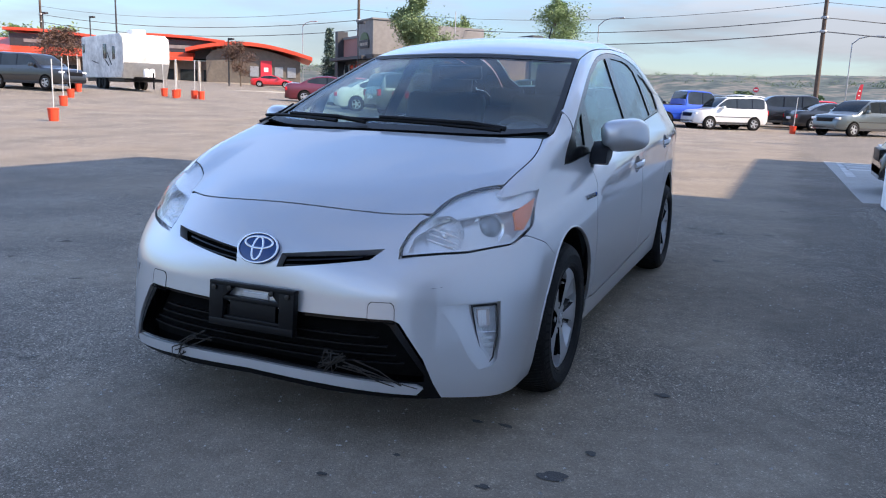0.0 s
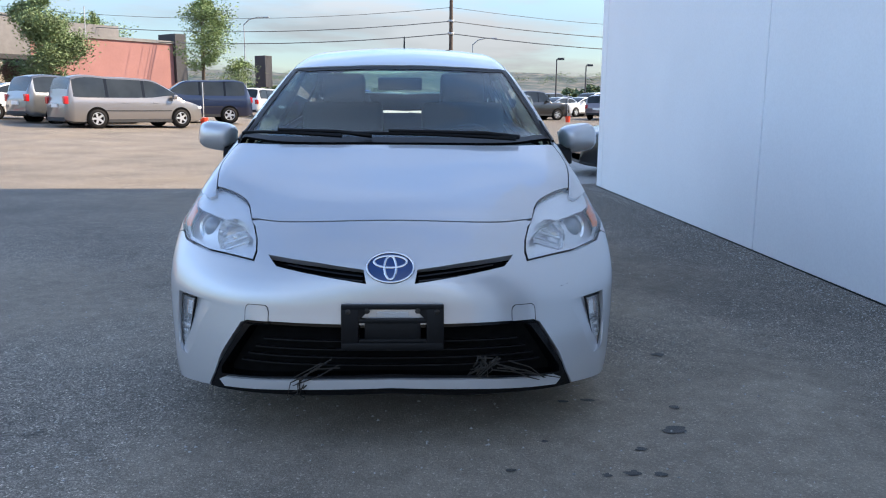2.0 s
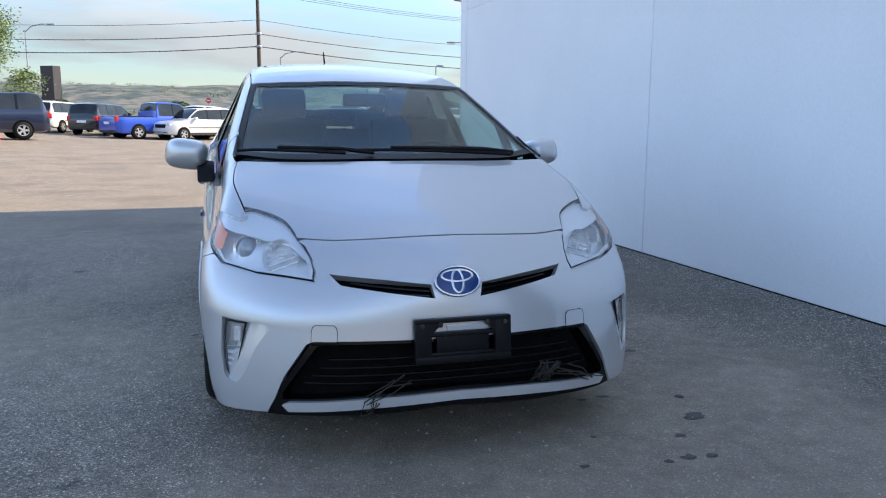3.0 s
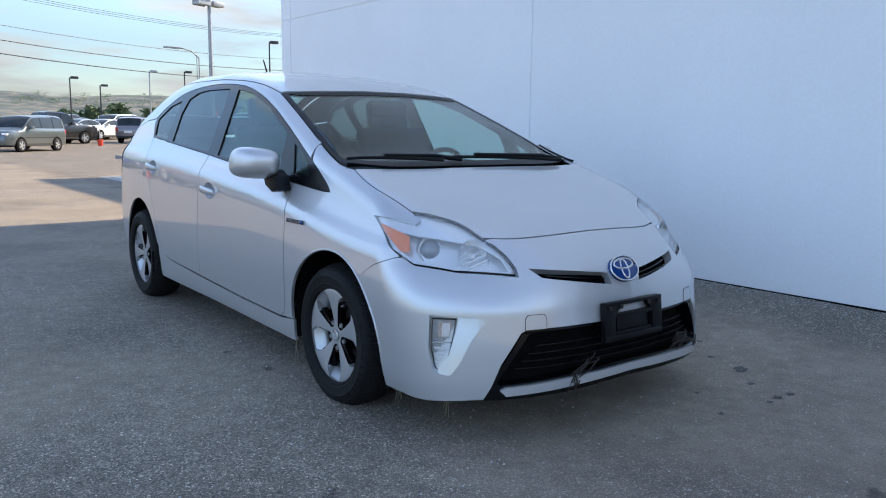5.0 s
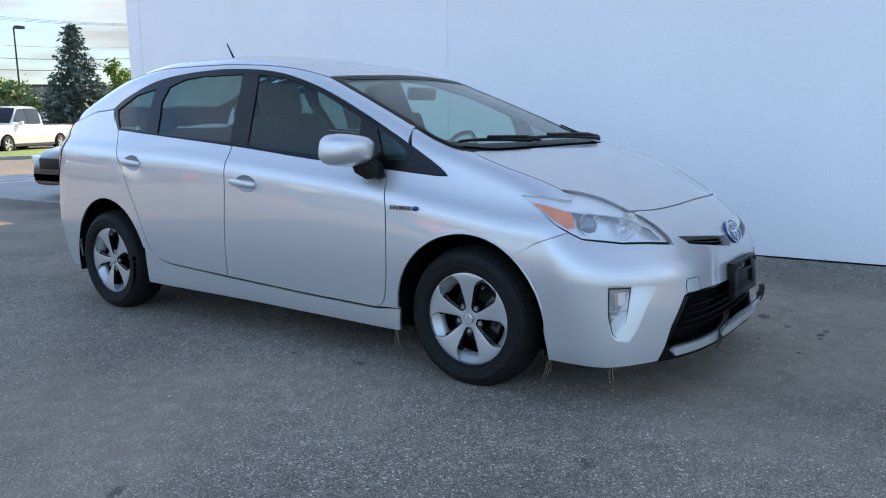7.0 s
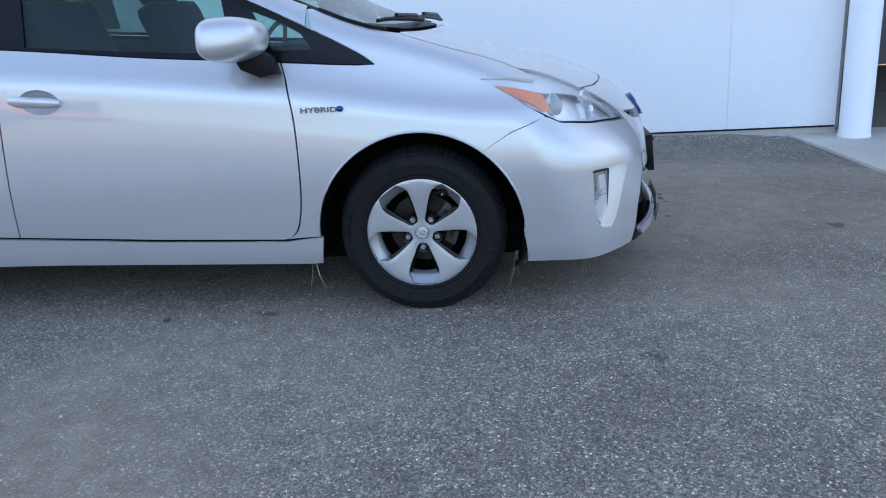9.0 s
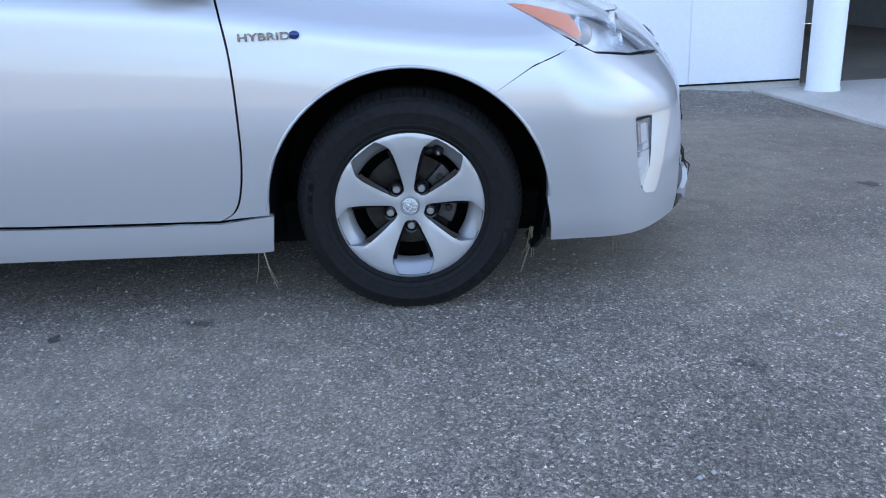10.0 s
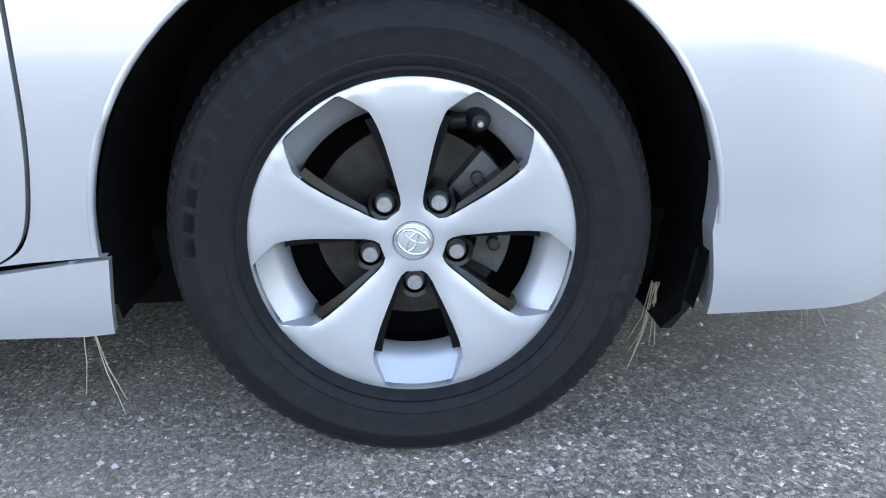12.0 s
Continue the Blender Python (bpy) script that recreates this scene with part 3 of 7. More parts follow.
def panel(name, view, outline, mats, parent, label="", holes=(), out=0.0, thick=.012, step=.03):
    """A sheet of the body cut to an outline (in the view's plane), with holes, thickness and the body's own shading."""
    loops = [dense(outline, step * .6)] + [dense(h, step * .5) for h in holes]
    for i in range(len(loops)):
        area = np.sum(loops[i][:, 0] * np.roll(loops[i][:, 1], -1) - loops[i][:, 1] * np.roll(loops[i][:, 0], -1))
        if area < 0:
            loops[i] = loops[i][::-1]
    lo, hi = loops[0].min(0), loops[0].max(0)
    sx = step
    gx, gy = np.meshgrid(np.arange(lo[0], hi[0], sx), np.arange(lo[1], hi[1], sx * .87))
    gx = gx + (np.arange(gx.shape[0]) % 2)[:, None] * sx / 2
    grid = np.stack([gx.ravel(), gy.ravel()], 1)
    keep = inside_polygon(grid, loops[0]) & (edge_distance(grid, loops[0]) > step * .4)
    for h in loops[1:]:
        keep &= ~inside_polygon(grid, h) & (edge_distance(grid, h) > step * .4)
    grid = grid[keep]
    pts, edges = [], []
    for lp in loops:
        k = len(pts)
        pts += [tuple(p) for p in lp]
        edges += [(k + i, k + (i + 1) % len(lp)) for i in range(len(lp))]
    pts += [tuple(p) for p in grid]
    vs, _, fs, *_ = delaunay_2d_cdt([Vector(p) for p in pts], edges, [], 0, 1e-6)
    uv = np.array([tuple(v) for v in vs])
    fs = np.array([tuple(f) for f in fs])
    mid = uv[fs].mean(1)
    ok = inside_polygon(mid, loops[0])
    for h in loops[1:]:
        ok &= ~inside_polygon(mid, h)
    fs = fs[ok]
    p3 = view.lift(uv)
    nor = gradient(p3)
    outer = p3 + nor * out
    inner = p3 + nor * (out - thick)
    # all faces look outwards
    f0 = outer[fs]
    fn = np.cross(f0[:, 1] - f0[:, 0], f0[:, 2] - f0[:, 0])
    turn = np.einsum("ij,ij->i", fn, nor[fs].mean(1)) < 0
    fs[turn] = fs[turn][:, ::-1]
    n = len(uv)
    count = {}
    for f in fs:
        for a, b in ((f[0], f[1]), (f[1], f[2]), (f[2], f[0])):
            count[(a, b)] = 1
    rim = [(a, b) for a, b in count if (b, a) not in count]
    faces = [tuple(map(int, f)) for f in fs] + [tuple(int(i) + n for i in f[::-1]) for f in fs] + [(int(b), int(a), int(a) + n, int(b) + n) for a, b in rim]
    me = bpy.data.meshes.new(name)
    me.from_pydata([tuple(p) for p in np.vstack([outer, inner])], [], faces)
    painted = not isinstance(mats, (list, tuple))
    mats = [mats, M["liner"]] if painted else mats
    for m in mats:
        me.materials.append(m)
    k = len(fs)
    me.polygons.foreach_set("material_index", [0] * k + [min(1, len(mats) - 1)] * k + [0 if painted else min(1, len(mats) - 1)] * len(rim))
    me.polygons.foreach_set("use_smooth", [True] * (2 * k) + [False] * len(rim))
    me.update()
    loops_n = []
    for pl in me.polygons:
        if pl.index < k:
            loops_n += [tuple(nor[v]) for v in pl.vertices]
        elif pl.index < 2 * k:
            loops_n += [tuple(-nor[v - n]) for v in pl.vertices]
        else:
            loops_n += [tuple(pl.normal)] * len(pl.vertices)
    me.normals_split_custom_set(loops_n)
    ob = new(name, me)
    ob.parent = parent
    if label:
        ob["label"] = label
    return ob


def mirrored(pts):
    return [(-p[0], *p[1:]) for p in pts]
# ---------------------------------------------------------------- the silver hatchback
car = empty("car", pose(0, 0, 0), "silver five-door hybrid hatchback with empty black front plate bracket", "car")
P = M["paint"]
Z_HUB = .318
UP = Flat((0, 0, 1))


def height_at(x, y):
    return float(strike(np.array([[x, y, 1.8]]), np.array([[0, 0, -1.0]]), 1.6)[0, 2])


def rooted(pts):
    """(x, y) on the upper body, with its height."""
    return [(x, y, height_at(x, y)) for x, y in pts]


# shared cut lines: side outlines in (y, z), upper outlines in (x, y)
BELT = curve((.14, .928), (.25, .932), (.605, .963), (.985, .993), (1.52, 1.047), (2.45, 1.123), (2.69, 1.142))
RAIL = curve((.14, .928), (.213, .976), (.40, 1.074), (.69, 1.210), (1.0, 1.335), (1.32, 1.424), (1.64, 1.463), (2.0, 1.468), (2.38, 1.435), (2.63, 1.362), (2.79, 1.265), (2.69, 1.142))
DOOR_FRONT = curve((.478, .950), (.447, .844), (.430, .713), (.43, .52), (.445, .40), (.47, .335), (.515, .306))
DOOR_MID = [(1.555, 1.05), (1.545, .8), (1.57, .342)]
DOOR_REAR = curve((2.66, 1.138), (2.60, 1.05), (2.503, .912), (2.40, .73), (2.317, .569), (2.25, .43), (2.16, .384), (2.07, .368))
HOOD_FRONT = curve((0, -.706), (.12, -.703), (.26, -.689), (.40, -.655), (.522, -.597), n=4)
HOOD_LAMP = curve((.522, -.597), (.555, -.50), (.612, -.437), (.70, -.370), n=4)
HOOD_SIDE = curve((.70, -.370), (.720, -.25), (.728, -.15), (.722, -.05), (.706, .055), n=4)
SCREEN_SIDE = curve((.716, .165), (.691, .37), (.662, .56), (.628, .78), (.594, 1.0), n=4)
ROOF_SIDE = curve((.594, 1.0), (.58, 1.32), (.572, 1.8), (.566, 2.3), (.566, 2.62), (.58, 3.0), (.60, 3.2), n=4)
JOINT_Y = .385
G = .003


def belt_at(y):
    return float(np.interp(y, [p[0] for p in BELT], [p[1] for p in BELT]))


def car_side(s):
    view = LEFT if s > 0 else RIGHT

    def flat(q):
        return [(p[-2] if s > 0 else -p[-2], p[-1]) for p in q]

    def sheet(name, outline, mats, label="", **k):
        k["holes"] = [flat(h) for h in k.get("holes", ())]
        return panel(name, view, flat(outline), mats, k.pop("parent", car), label, **k)

    def below(a, b):
        return [(y, belt_at(y) - .003) for y in np.linspace(a, b, 12)]

    front = below(.48 + G, 1.555 - G) + [(y - G, z) for y, z in DOOR_MID[1:]] + [(1.57 - G, .342 + G), (1.0, .318 + G), (.515, .306 + G)] + [(y + G, z) for y, z in DOOR_FRONT[::-1][1:-1]]
    def cup_loop(yc, zc, k=1.0):
        return [(yc + .078 * k * math.cos(a), zc + .045 * k * math.sin(a) + .075 * .078 * k * math.cos(a)) for a in np.linspace(0, 2 * math.pi, 32, endpoint=False)]

    front_door = sheet("door", front, P, "silver front door", step=.02, holes=[cup_loop(1.378, .856)])
    rear = below(1.557 + G, 2.655 - G) + [(y - G, z) for y, z in DOOR_REAR[1:]] + [(1.57 + G, .342 + G), (1.545 + G, .8)]
    rear_door = sheet("door", rear, P, "silver rear door", holes=[cup_loop(2.388, .944)])
    sill = [(.370, .314), (.43, .308), (.515, .301 - G), (1.0, .313 - G), (1.575, .337 - G), (2.07, .363 - G), (2.16, .379 - G), (2.25, .425), (2.308, .445), (2.318, .36), (2.325, .225), (1.4, .222), (.42, .205), (.385, .208)]
    sheet("sill", sill, P, "silver side sill")
    # front wing, with the tongue that runs into the lamp
    hood = [(p[1], p[2] - .0006) for p in rooted(HOOD_SIDE)]
    screen = [(p[1], p[2] - .002) for p in rooted([q for q in SCREEN_SIDE if q[1] < JOINT_Y])]
    wing = [(.478 - G, .950 - .002)] + [(y - G, z) for y, z in DOOR_FRONT[1:-1]] + [(.46, .314), (.372, .318)]
    wing += [(y * 1.02, z) for y, z in arc(0, Z_HUB, .3735, 0, 127.6, 30)] + [(-.34, .680), (-.457, .7235), (-.41, .752), (-.355, .788), (-.232, .860), (-.33, .859), (-.425, .842), (-.425, .852)]
    wing += hood + screen + [(JOINT_Y, screen[-1][1])] + [(y, z + .003) for y, z in RAIL[::-1] if y < JOINT_Y and z < 1.09][:-1] + [(.138, .926)] + [(y, belt_at(y) - .003) for y in (.2, .3, .4)]
    sheet("wing", wing, P, "silver front wing", step=.018)
    # rear quarter with the bumper corner
    quarter = [(y + G, z) for y, z in DOOR_REAR[:-1]] + [(2.17, .386), (2.255, .425), (2.308, .44)] + arc(2.70, .328, .392, 163, 0, 30) + [(3.105, .24), (3.38, .26), (3.48, .45), (3.50, .7), (3.44, 1.0), (3.40, 1.10), (3.3, 1.17), (3.0, 1.25), (2.80, 1.262)] + [(y, z) for y, z in RAIL[::-1][1:6]]
    sheet("quarter_panel", quarter, P, "silver rear quarter panel")
    # pillar and roof rail
    top = [(p[1], p[2] - .001) for p in rooted([q for q in SCREEN_SIDE if q[1] > JOINT_Y] + ROOF_SIDE[1:])]
    rail = [(JOINT_Y + .003, float(np.interp(JOINT_Y, [p[0] for p in RAIL[:30]], [p[1] for p in RAIL[:30]])) + .003)]
    rail += [(y, z + .003) for y, z in RAIL if y > JOINT_Y + .01 and z > 1.055 and (y < 2.66 or z > 1.27)]
    rail += [(2.81, 1.268), (3.0, 1.256), (3.2, 1.20)] + top[::-1] + [(JOINT_Y + .003, top[0][1] - .01)]
    sheet("roof_rail", rail, P, "silver windshield pillar and roof rail")
    # glazing
    rear_glass = [(1.59, 1.068), (2.25, 1.116), (2.275, 1.20), (2.315, 1.30), (2.29, 1.39), (2.16, 1.428), (2.0, 1.44), (1.645, 1.438)]
    front_glass = [(.66, .990), (1.0, 1.013), (1.446, 1.051), (1.508, 1.428), (1.43, 1.42), (1.29, 1.40), (1.0, 1.316), (.70, 1.186)]
    quarter_glass = [(2.37, 1.130), (2.66, 1.153), (2.755, 1.262), (2.60, 1.35), (2.42, 1.382), (2.415, 1.30)]
    corner_glass = [(.363, .99), (.51, .992), (.585, 1.135), (.50, 1.10), (.41, 1.05)]
    outline = [(y, z + .002) for y, z in BELT] + [(y, z) for y, z in RAIL[::-1][1:-1]]
    sheet("window_frame", outline, [M["gloss"], M["liner"]], "gloss black window surround", holes=[rear_glass, front_glass, quarter_glass, corner_glass], out=-.002)
    for q, m in ((rear_glass, "privacy"), (front_glass, "glass"), (quarter_glass, "privacy"), (corner_glass, "glass")):
        sheet("window", q, [M[m]], "clear side window glass", out=-.008, thick=.004, step=.06)
    # inner door trim
    for a, b, nm in ((.50, 1.53, front_door), (1.58, 2.25, rear_door)):
        q = below(a, b) + [(b, .40), (a, .36)]
        sheet("door_trim", q, [M["trim"]], "dark grey inner door trim", parent=nm, out=-.055, thick=.012, step=.06)
    # handles
    for yc, zc, dr in ((1.378, .856, front_door), (2.388, .944, rear_door)):
        tilt = .075
        def along(p):
            return [(yc + u, zc + v + tilt * u) for u, v in p]
        bm = bmesh.new()
        rings = []
        for k, deep in ((1.0, 0.0), (.94, .007), (.8, .018), (.55, .027), (.25, .031)):
            q = view.lift(np.array(flat(cup_loop(yc, zc, k))))
            rings.append([bm.verts.new(Vector(p) - Vector((s * deep, 0, 0))) for p in q])
        for r0, r1 in zip(rings, rings[1:]):
            for i in range(32):
                bm.faces.new((r0[i], r0[(i + 1) % 32], r1[(i + 1) % 32], r1[i]))
        bm.faces.new(rings[-1])
        bmesh.ops.recalc_face_normals(bm, faces=bm.faces)
        part("handle_recess", bm, P, dr, "scooped silver handle recess", 80)
        bm = bmesh.new()
        base = view.lift(np.array(flat(along([(u, .0) for u in np.linspace(-.085, .115, 9)]))))
        nor = gradient(base)
        lift_by = [.006, .018, .03, .034, .035, .034, .03, .018, .006]
        tall = [.012, .018, .020, .0195, .019, .0195, .020, .018, .012]
        rows = []
        for p, n, l, h in zip(base, nor, lift_by, tall):
            c = Vector(p) + Vector(n) * l * .75
            nn, w = Vector(n), Vector((0, 0, 1))
            rows.append([bm.verts.new(c + nn * .010 * math.cos(t) + w * h * math.sin(t)) for t in np.linspace(0, 2 * math.pi, 12, endpoint=False)])
        for r0, r1 in zip(rows, rows[1:]):
            for i in range(12):
                bm.faces.new((r0[i], r0[(i + 1) % 12], r1[(i + 1) % 12], r1[i]))
        bm.faces.new(rows[0]), bm.faces.new(rows[-1])
        bmesh.ops.recalc_face_normals(bm, faces=bm.faces)
        part("handle", bm, P, dr, "silver pull handle", 60)
    # mirror
    mirror = new("door_mirror")
    mirror.parent = car
    mirror["label"] = "silver door mirror on a black foot"
    bm = bmesh.new()
    bmesh.ops.create_uvsphere(bm, u_segments=36, v_segments=20, radius=1)
    for v in bm.verts:
        x, y, z = v.co
        sq = lambda a, p: math.copysign(abs(a) ** p, a)
        x, z = sq(x, .60), sq(z, .66)
        y = y if y < 0 else y * .45
        v.co = Vector((s * (.928 + .100 * x - .012 * z), .625 + .135 * y + .03 * x, 1.039 + .073 * z + .012 * x - (.012 * y if y < 0 else 0)))
    bmesh.ops.recalc_face_normals(bm, faces=bm.faces)
    part("mirror_shell", bm, P, mirror, smooth=180)
    bm = bmesh.new()
    bmesh.ops.create_uvsphere(bm, u_segments=28, v_segments=12, radius=1)
    for v in bm.verts:
        v.co = Vector((s * (.925 + .078 * v.co.x), .684 + .012 * v.co.y, 1.047 + .05 * v.co.z))
    part("mirror_glass", bm, M["chrome"], mirror, "mirror glass", 180)
    bm = bmesh.new()
    slab(bm, [(.47, .915), (.53, .905), (.60, .935), (.63, 1.0), (.55, 1.01), (.49, .975)], s * .80, s * .88, "x", .012)
    part("mirror_foot", bm, M["black"], mirror, "black mirror foot", 40)
    # tail lamp
    lamp = [(3.30, 1.165), (3.395, 1.10), (3.42, .98), (3.41, .86), (3.33, .84), (3.26, .95), (3.235, 1.10)]
    sheet("tail_lamp", lamp, [M["red_lens"], M["liner"]], "red tail lamp", out=.004)


for s in (-1, 1):
    car_side(s)


def top_sheet(name, pts, mats, label="", **k):
    """A sheet given by (x, y) seen from above."""
    k["holes"] = [[tuple(UP.to2d([(x, y, 0)])[0]) for x, y in h] for h in k.get("holes", ())]
    return panel(name, UP, [tuple(UP.to2d([(x, y, 0)])[0]) for x, y in pts], mats, k.pop("parent", car), label, **k)


def both(half):
    """Closes a half outline, given from front centre to rear centre on +x, with its mirror."""
    return list(half) + [(-x, y) for x, y in half[::-1] if abs(x) > 1e-6]


def shift(pts, dx, dy):
    return [(max(x + dx, 0) if x else 0, y + dy) for x, y in pts]


HEADER = curve((.594, 1.0), (.5, .97), (.3, .93), (0, .913), n=3)
COWL = curve((0, .012), (.25, .022), (.40, .036), (.55, .068), (.716, .165), n=4)
top_sheet("roof", both([(0, .918), (.3, .935), (.5, .975), (.589, 1.007)] + shift(ROOF_SIDE[1:-8], -.004, 0) + [(.552, 2.60), (.3, 2.63), (0, 2.64)]), P, "silver roof skin")
band = COWL + [(x - .003, y) for x, y in SCREEN_SIDE[1:-1]] + HEADER
glass_half = curve((0, .075), (.25, .085), (.40, .098), (.55, .128), (.68, .20), n=4) + [(x - .03, y) for x, y in SCREEN_SIDE[2:-1]] + [(.563, .962), (.5, .922), (.3, .888), (0, .87)]
top_sheet("windshield_band", both(band), [M["black"], M["liner"]], "black cowl and band round the windshield", holes=[both(glass_half)], out=-.004)
top_sheet("windshield", both(glass_half), [M["windshield"]], "clear raked windshield", out=-.006, thick=.005, step=.06)
hood = [(x, y + .003) for x, y in HOOD_FRONT] + [(x - .003, y + .002) for x, y in HOOD_LAMP[1:]] + [(x - .003, y) for x, y in HOOD_SIDE[1:]] + curve((.55, .015), (.40, -.008), (.2, -.022), (0, -.026), n=3)
top_sheet("bonnet", both(hood), P, "silver bonnet", step=.035)
hatch = [(0, 2.645), (.3, 2.635), (.552, 2.605), (.575, 3.0), (.595, 3.2), (.64, 3.33), (.3, 3.41), (0, 3.43)]
hatch_glass = [(0, 2.69), (.3, 2.68), (.48, 2.66), (.50, 3.1), (.46, 3.22), (0, 3.28)]
top_sheet("tailgate", both(hatch), P, "silver tailgate", holes=[both(hatch_glass)])
top_sheet("rear_window", both(hatch_glass), [M["glass"]], "sloping rear window", out=-.004, thick=.004, step=.06)
REAR = Flat((0, 1, 0))
rear_out = [(0, 1.12), (.5, 1.10), (.66, 1.0), (.74, .8), (.76, .5), (.72, .26), (0, .25)]
panel("rear_bumper", REAR, [tuple(REAR.to2d([(x, 0, z)])[0]) for x, z in both(rear_out)], P, car, "silver rear bumper and lower tailgate", step=.06)


# nose: outlines given as points on the body, seen all round
def nose_sheet(name, pts, mats, label="", holes=(), **k):
    return panel(name, NOSE_ROUND, NOSE_ROUND.to2d(pts), mats, k.pop("parent", car), label, holes=[NOSE_ROUND.to2d(h) for h in holes], **k)


def nose_both(half):
    return list(half) + [(-x, y, z) for x, y, z in half[::-1] if abs(x) > 1e-6]


def to_side(pts, s):
    return [(s * x, y, z) for x, y, z in pts]


LAMP_LOW = [(.480, -.752, .659), (.67, -.627, .676), (.785, -.508, .698), (.805, -.462, .722)]
LAMP_IN = [(.522, -.597, .786), (.505, -.64, .765), (.485, -.69, .728), (.475, -.73, .688)]
WING_LINE = [(float(p[0]), float(p[1]), float(p[2])) for p in LEFT.lift(LEFT.to2d([(.85, y, float(np.interp(y, [-.457, -.34, -.227], [.7235, .680, .613])) - .003) for y in np.linspace(-.45, -.235, 12)]))]
front_edge = [(x, y - .003, z - .002) for x, y, z in rooted(HOOD_FRONT)]
bumper_half = front_edge[:-1] + [(.515, -.605, .780)] + [(x - .006, y - .004, z) for x, y, z in LAMP_IN[1:]] + [(.474, -.754, .655)] + [(x, y, z - .004) for x, y, z in LAMP_LOW[1:]] + WING_LINE
bumper_half += [(.86, -.381 * math.cos(radians(a)), Z_HUB + .3735 * math.sin(radians(a))) for a in np.linspace(52.1, 0, 18)]
bumper_half += [(.82, -.38, .196), (.80, -.62, .196), (.652, -.775, .212), (.63, -.795, .262), (.60, -.81, .34), (.528, -.845, .458), (.50, -.855, .470), (.25, -.895, .468), (0, -.91, .464)]
SLOT = [(.430, -.762, .684), (.392, -.795, .650), (.22, -.855, .624), (.082, -.884, .604), (.092, -.865, .650), (.25, -.825, .668)]
FOG = [(.565, -.80, .508), (.70, -.70, .520), (.797, -.628, .522), (.806, -.635, .40), (.796, -.645, .325), (.781, -.66, .305), (.745, -.69, .298), (.715, -.71, .345), (.68, -.73, .43), (.645, -.755, .490)]
nose_sheet("front_bumper", nose_both(bumper_half), P, "silver front bumper with light scuffs", holes=[SLOT, mirrored(SLOT), FOG, mirrored(FOG)], step=.02, thick=.036)
lip_half = [(0, -.95, .280), (.3, -.93, .274), (.585, -.825, .257), (.605, -.815, .246), (.585, -.825, .224), (.3, -.93, .240), (0, -.955, .250)]
nose_sheet("front_lip", nose_both(lip_half), P, "silver lower front lip", out=.008, thick=.02)
under_half = [(0, -.95, .25), (.3, -.93, .235), (.60, -.815, .212), (.652, -.775, .208), (.652, -.775, .19), (.3, -.93, .2), (0, -.95, .215)]
nose_sheet("air_dam", nose_both(under_half), [M["black"]], "black air dam", out=-.03, thick=.02)
for x, z, w in ((.60, .571, .014), (.632, .575, .007)):
    nose_sheet("scuff", [(x - w, -.75, z - .0012), (x, -.75, z - .0014), (x + w, -.75, z + .001), (x, -.75, z + .0012)], [M["fog_grey"]], "dark paint scuff on the bumper", out=.0006, thick=.001, step=.01)
grille = new("lower_grille")
grille.parent = car
grille["label"] = "gloss black lower grille with thin bars"
mesh_half = [(0, -.91, .468), (.485, -.86, .474), (.515, -.85, .461), (.637, -.79, .262), (.655, -.775, .205), (.60, -.815, .205), (0, -.95, .225)]
back_half = [(0, -.91, .50), (.52, -.85, .50), (.57, -.83, .46), (.70, -.74, .262), (.70, -.735, .205), (.60, -.815, .205), (0, -.95, .225)]
nose_sheet("grille_back", nose_both(back_half), [M["liner"]], "", out=-.07, thick=.02, parent=grille)
frame_in = [(0, -.91, .453), (.472, -.865, .459), (.497, -.855, .446), (.607, -.81, .285), (.607, -.81, .262), (.3, -.93, .284), (0, -.95, .294)]
nose_sheet("grille_frame", nose_both(mesh_half), [M["gloss"]], "", holes=[nose_both(frame_in)], out=-.008, thick=.068, parent=grille)
for k, z in enumerate((.402, .372, .344, .318)):
    w = .47 + .035 * k
    top_edge = [(x, -.9, z + .002) for x in np.linspace(-w, w, 17)]
    nose_sheet("grille_bar", top_edge + [(x, -.9, z - .002) for x in np.linspace(w, -w, 17)], [M["black"]], "", out=-.035, thick=.02, parent=grille, step=.05)

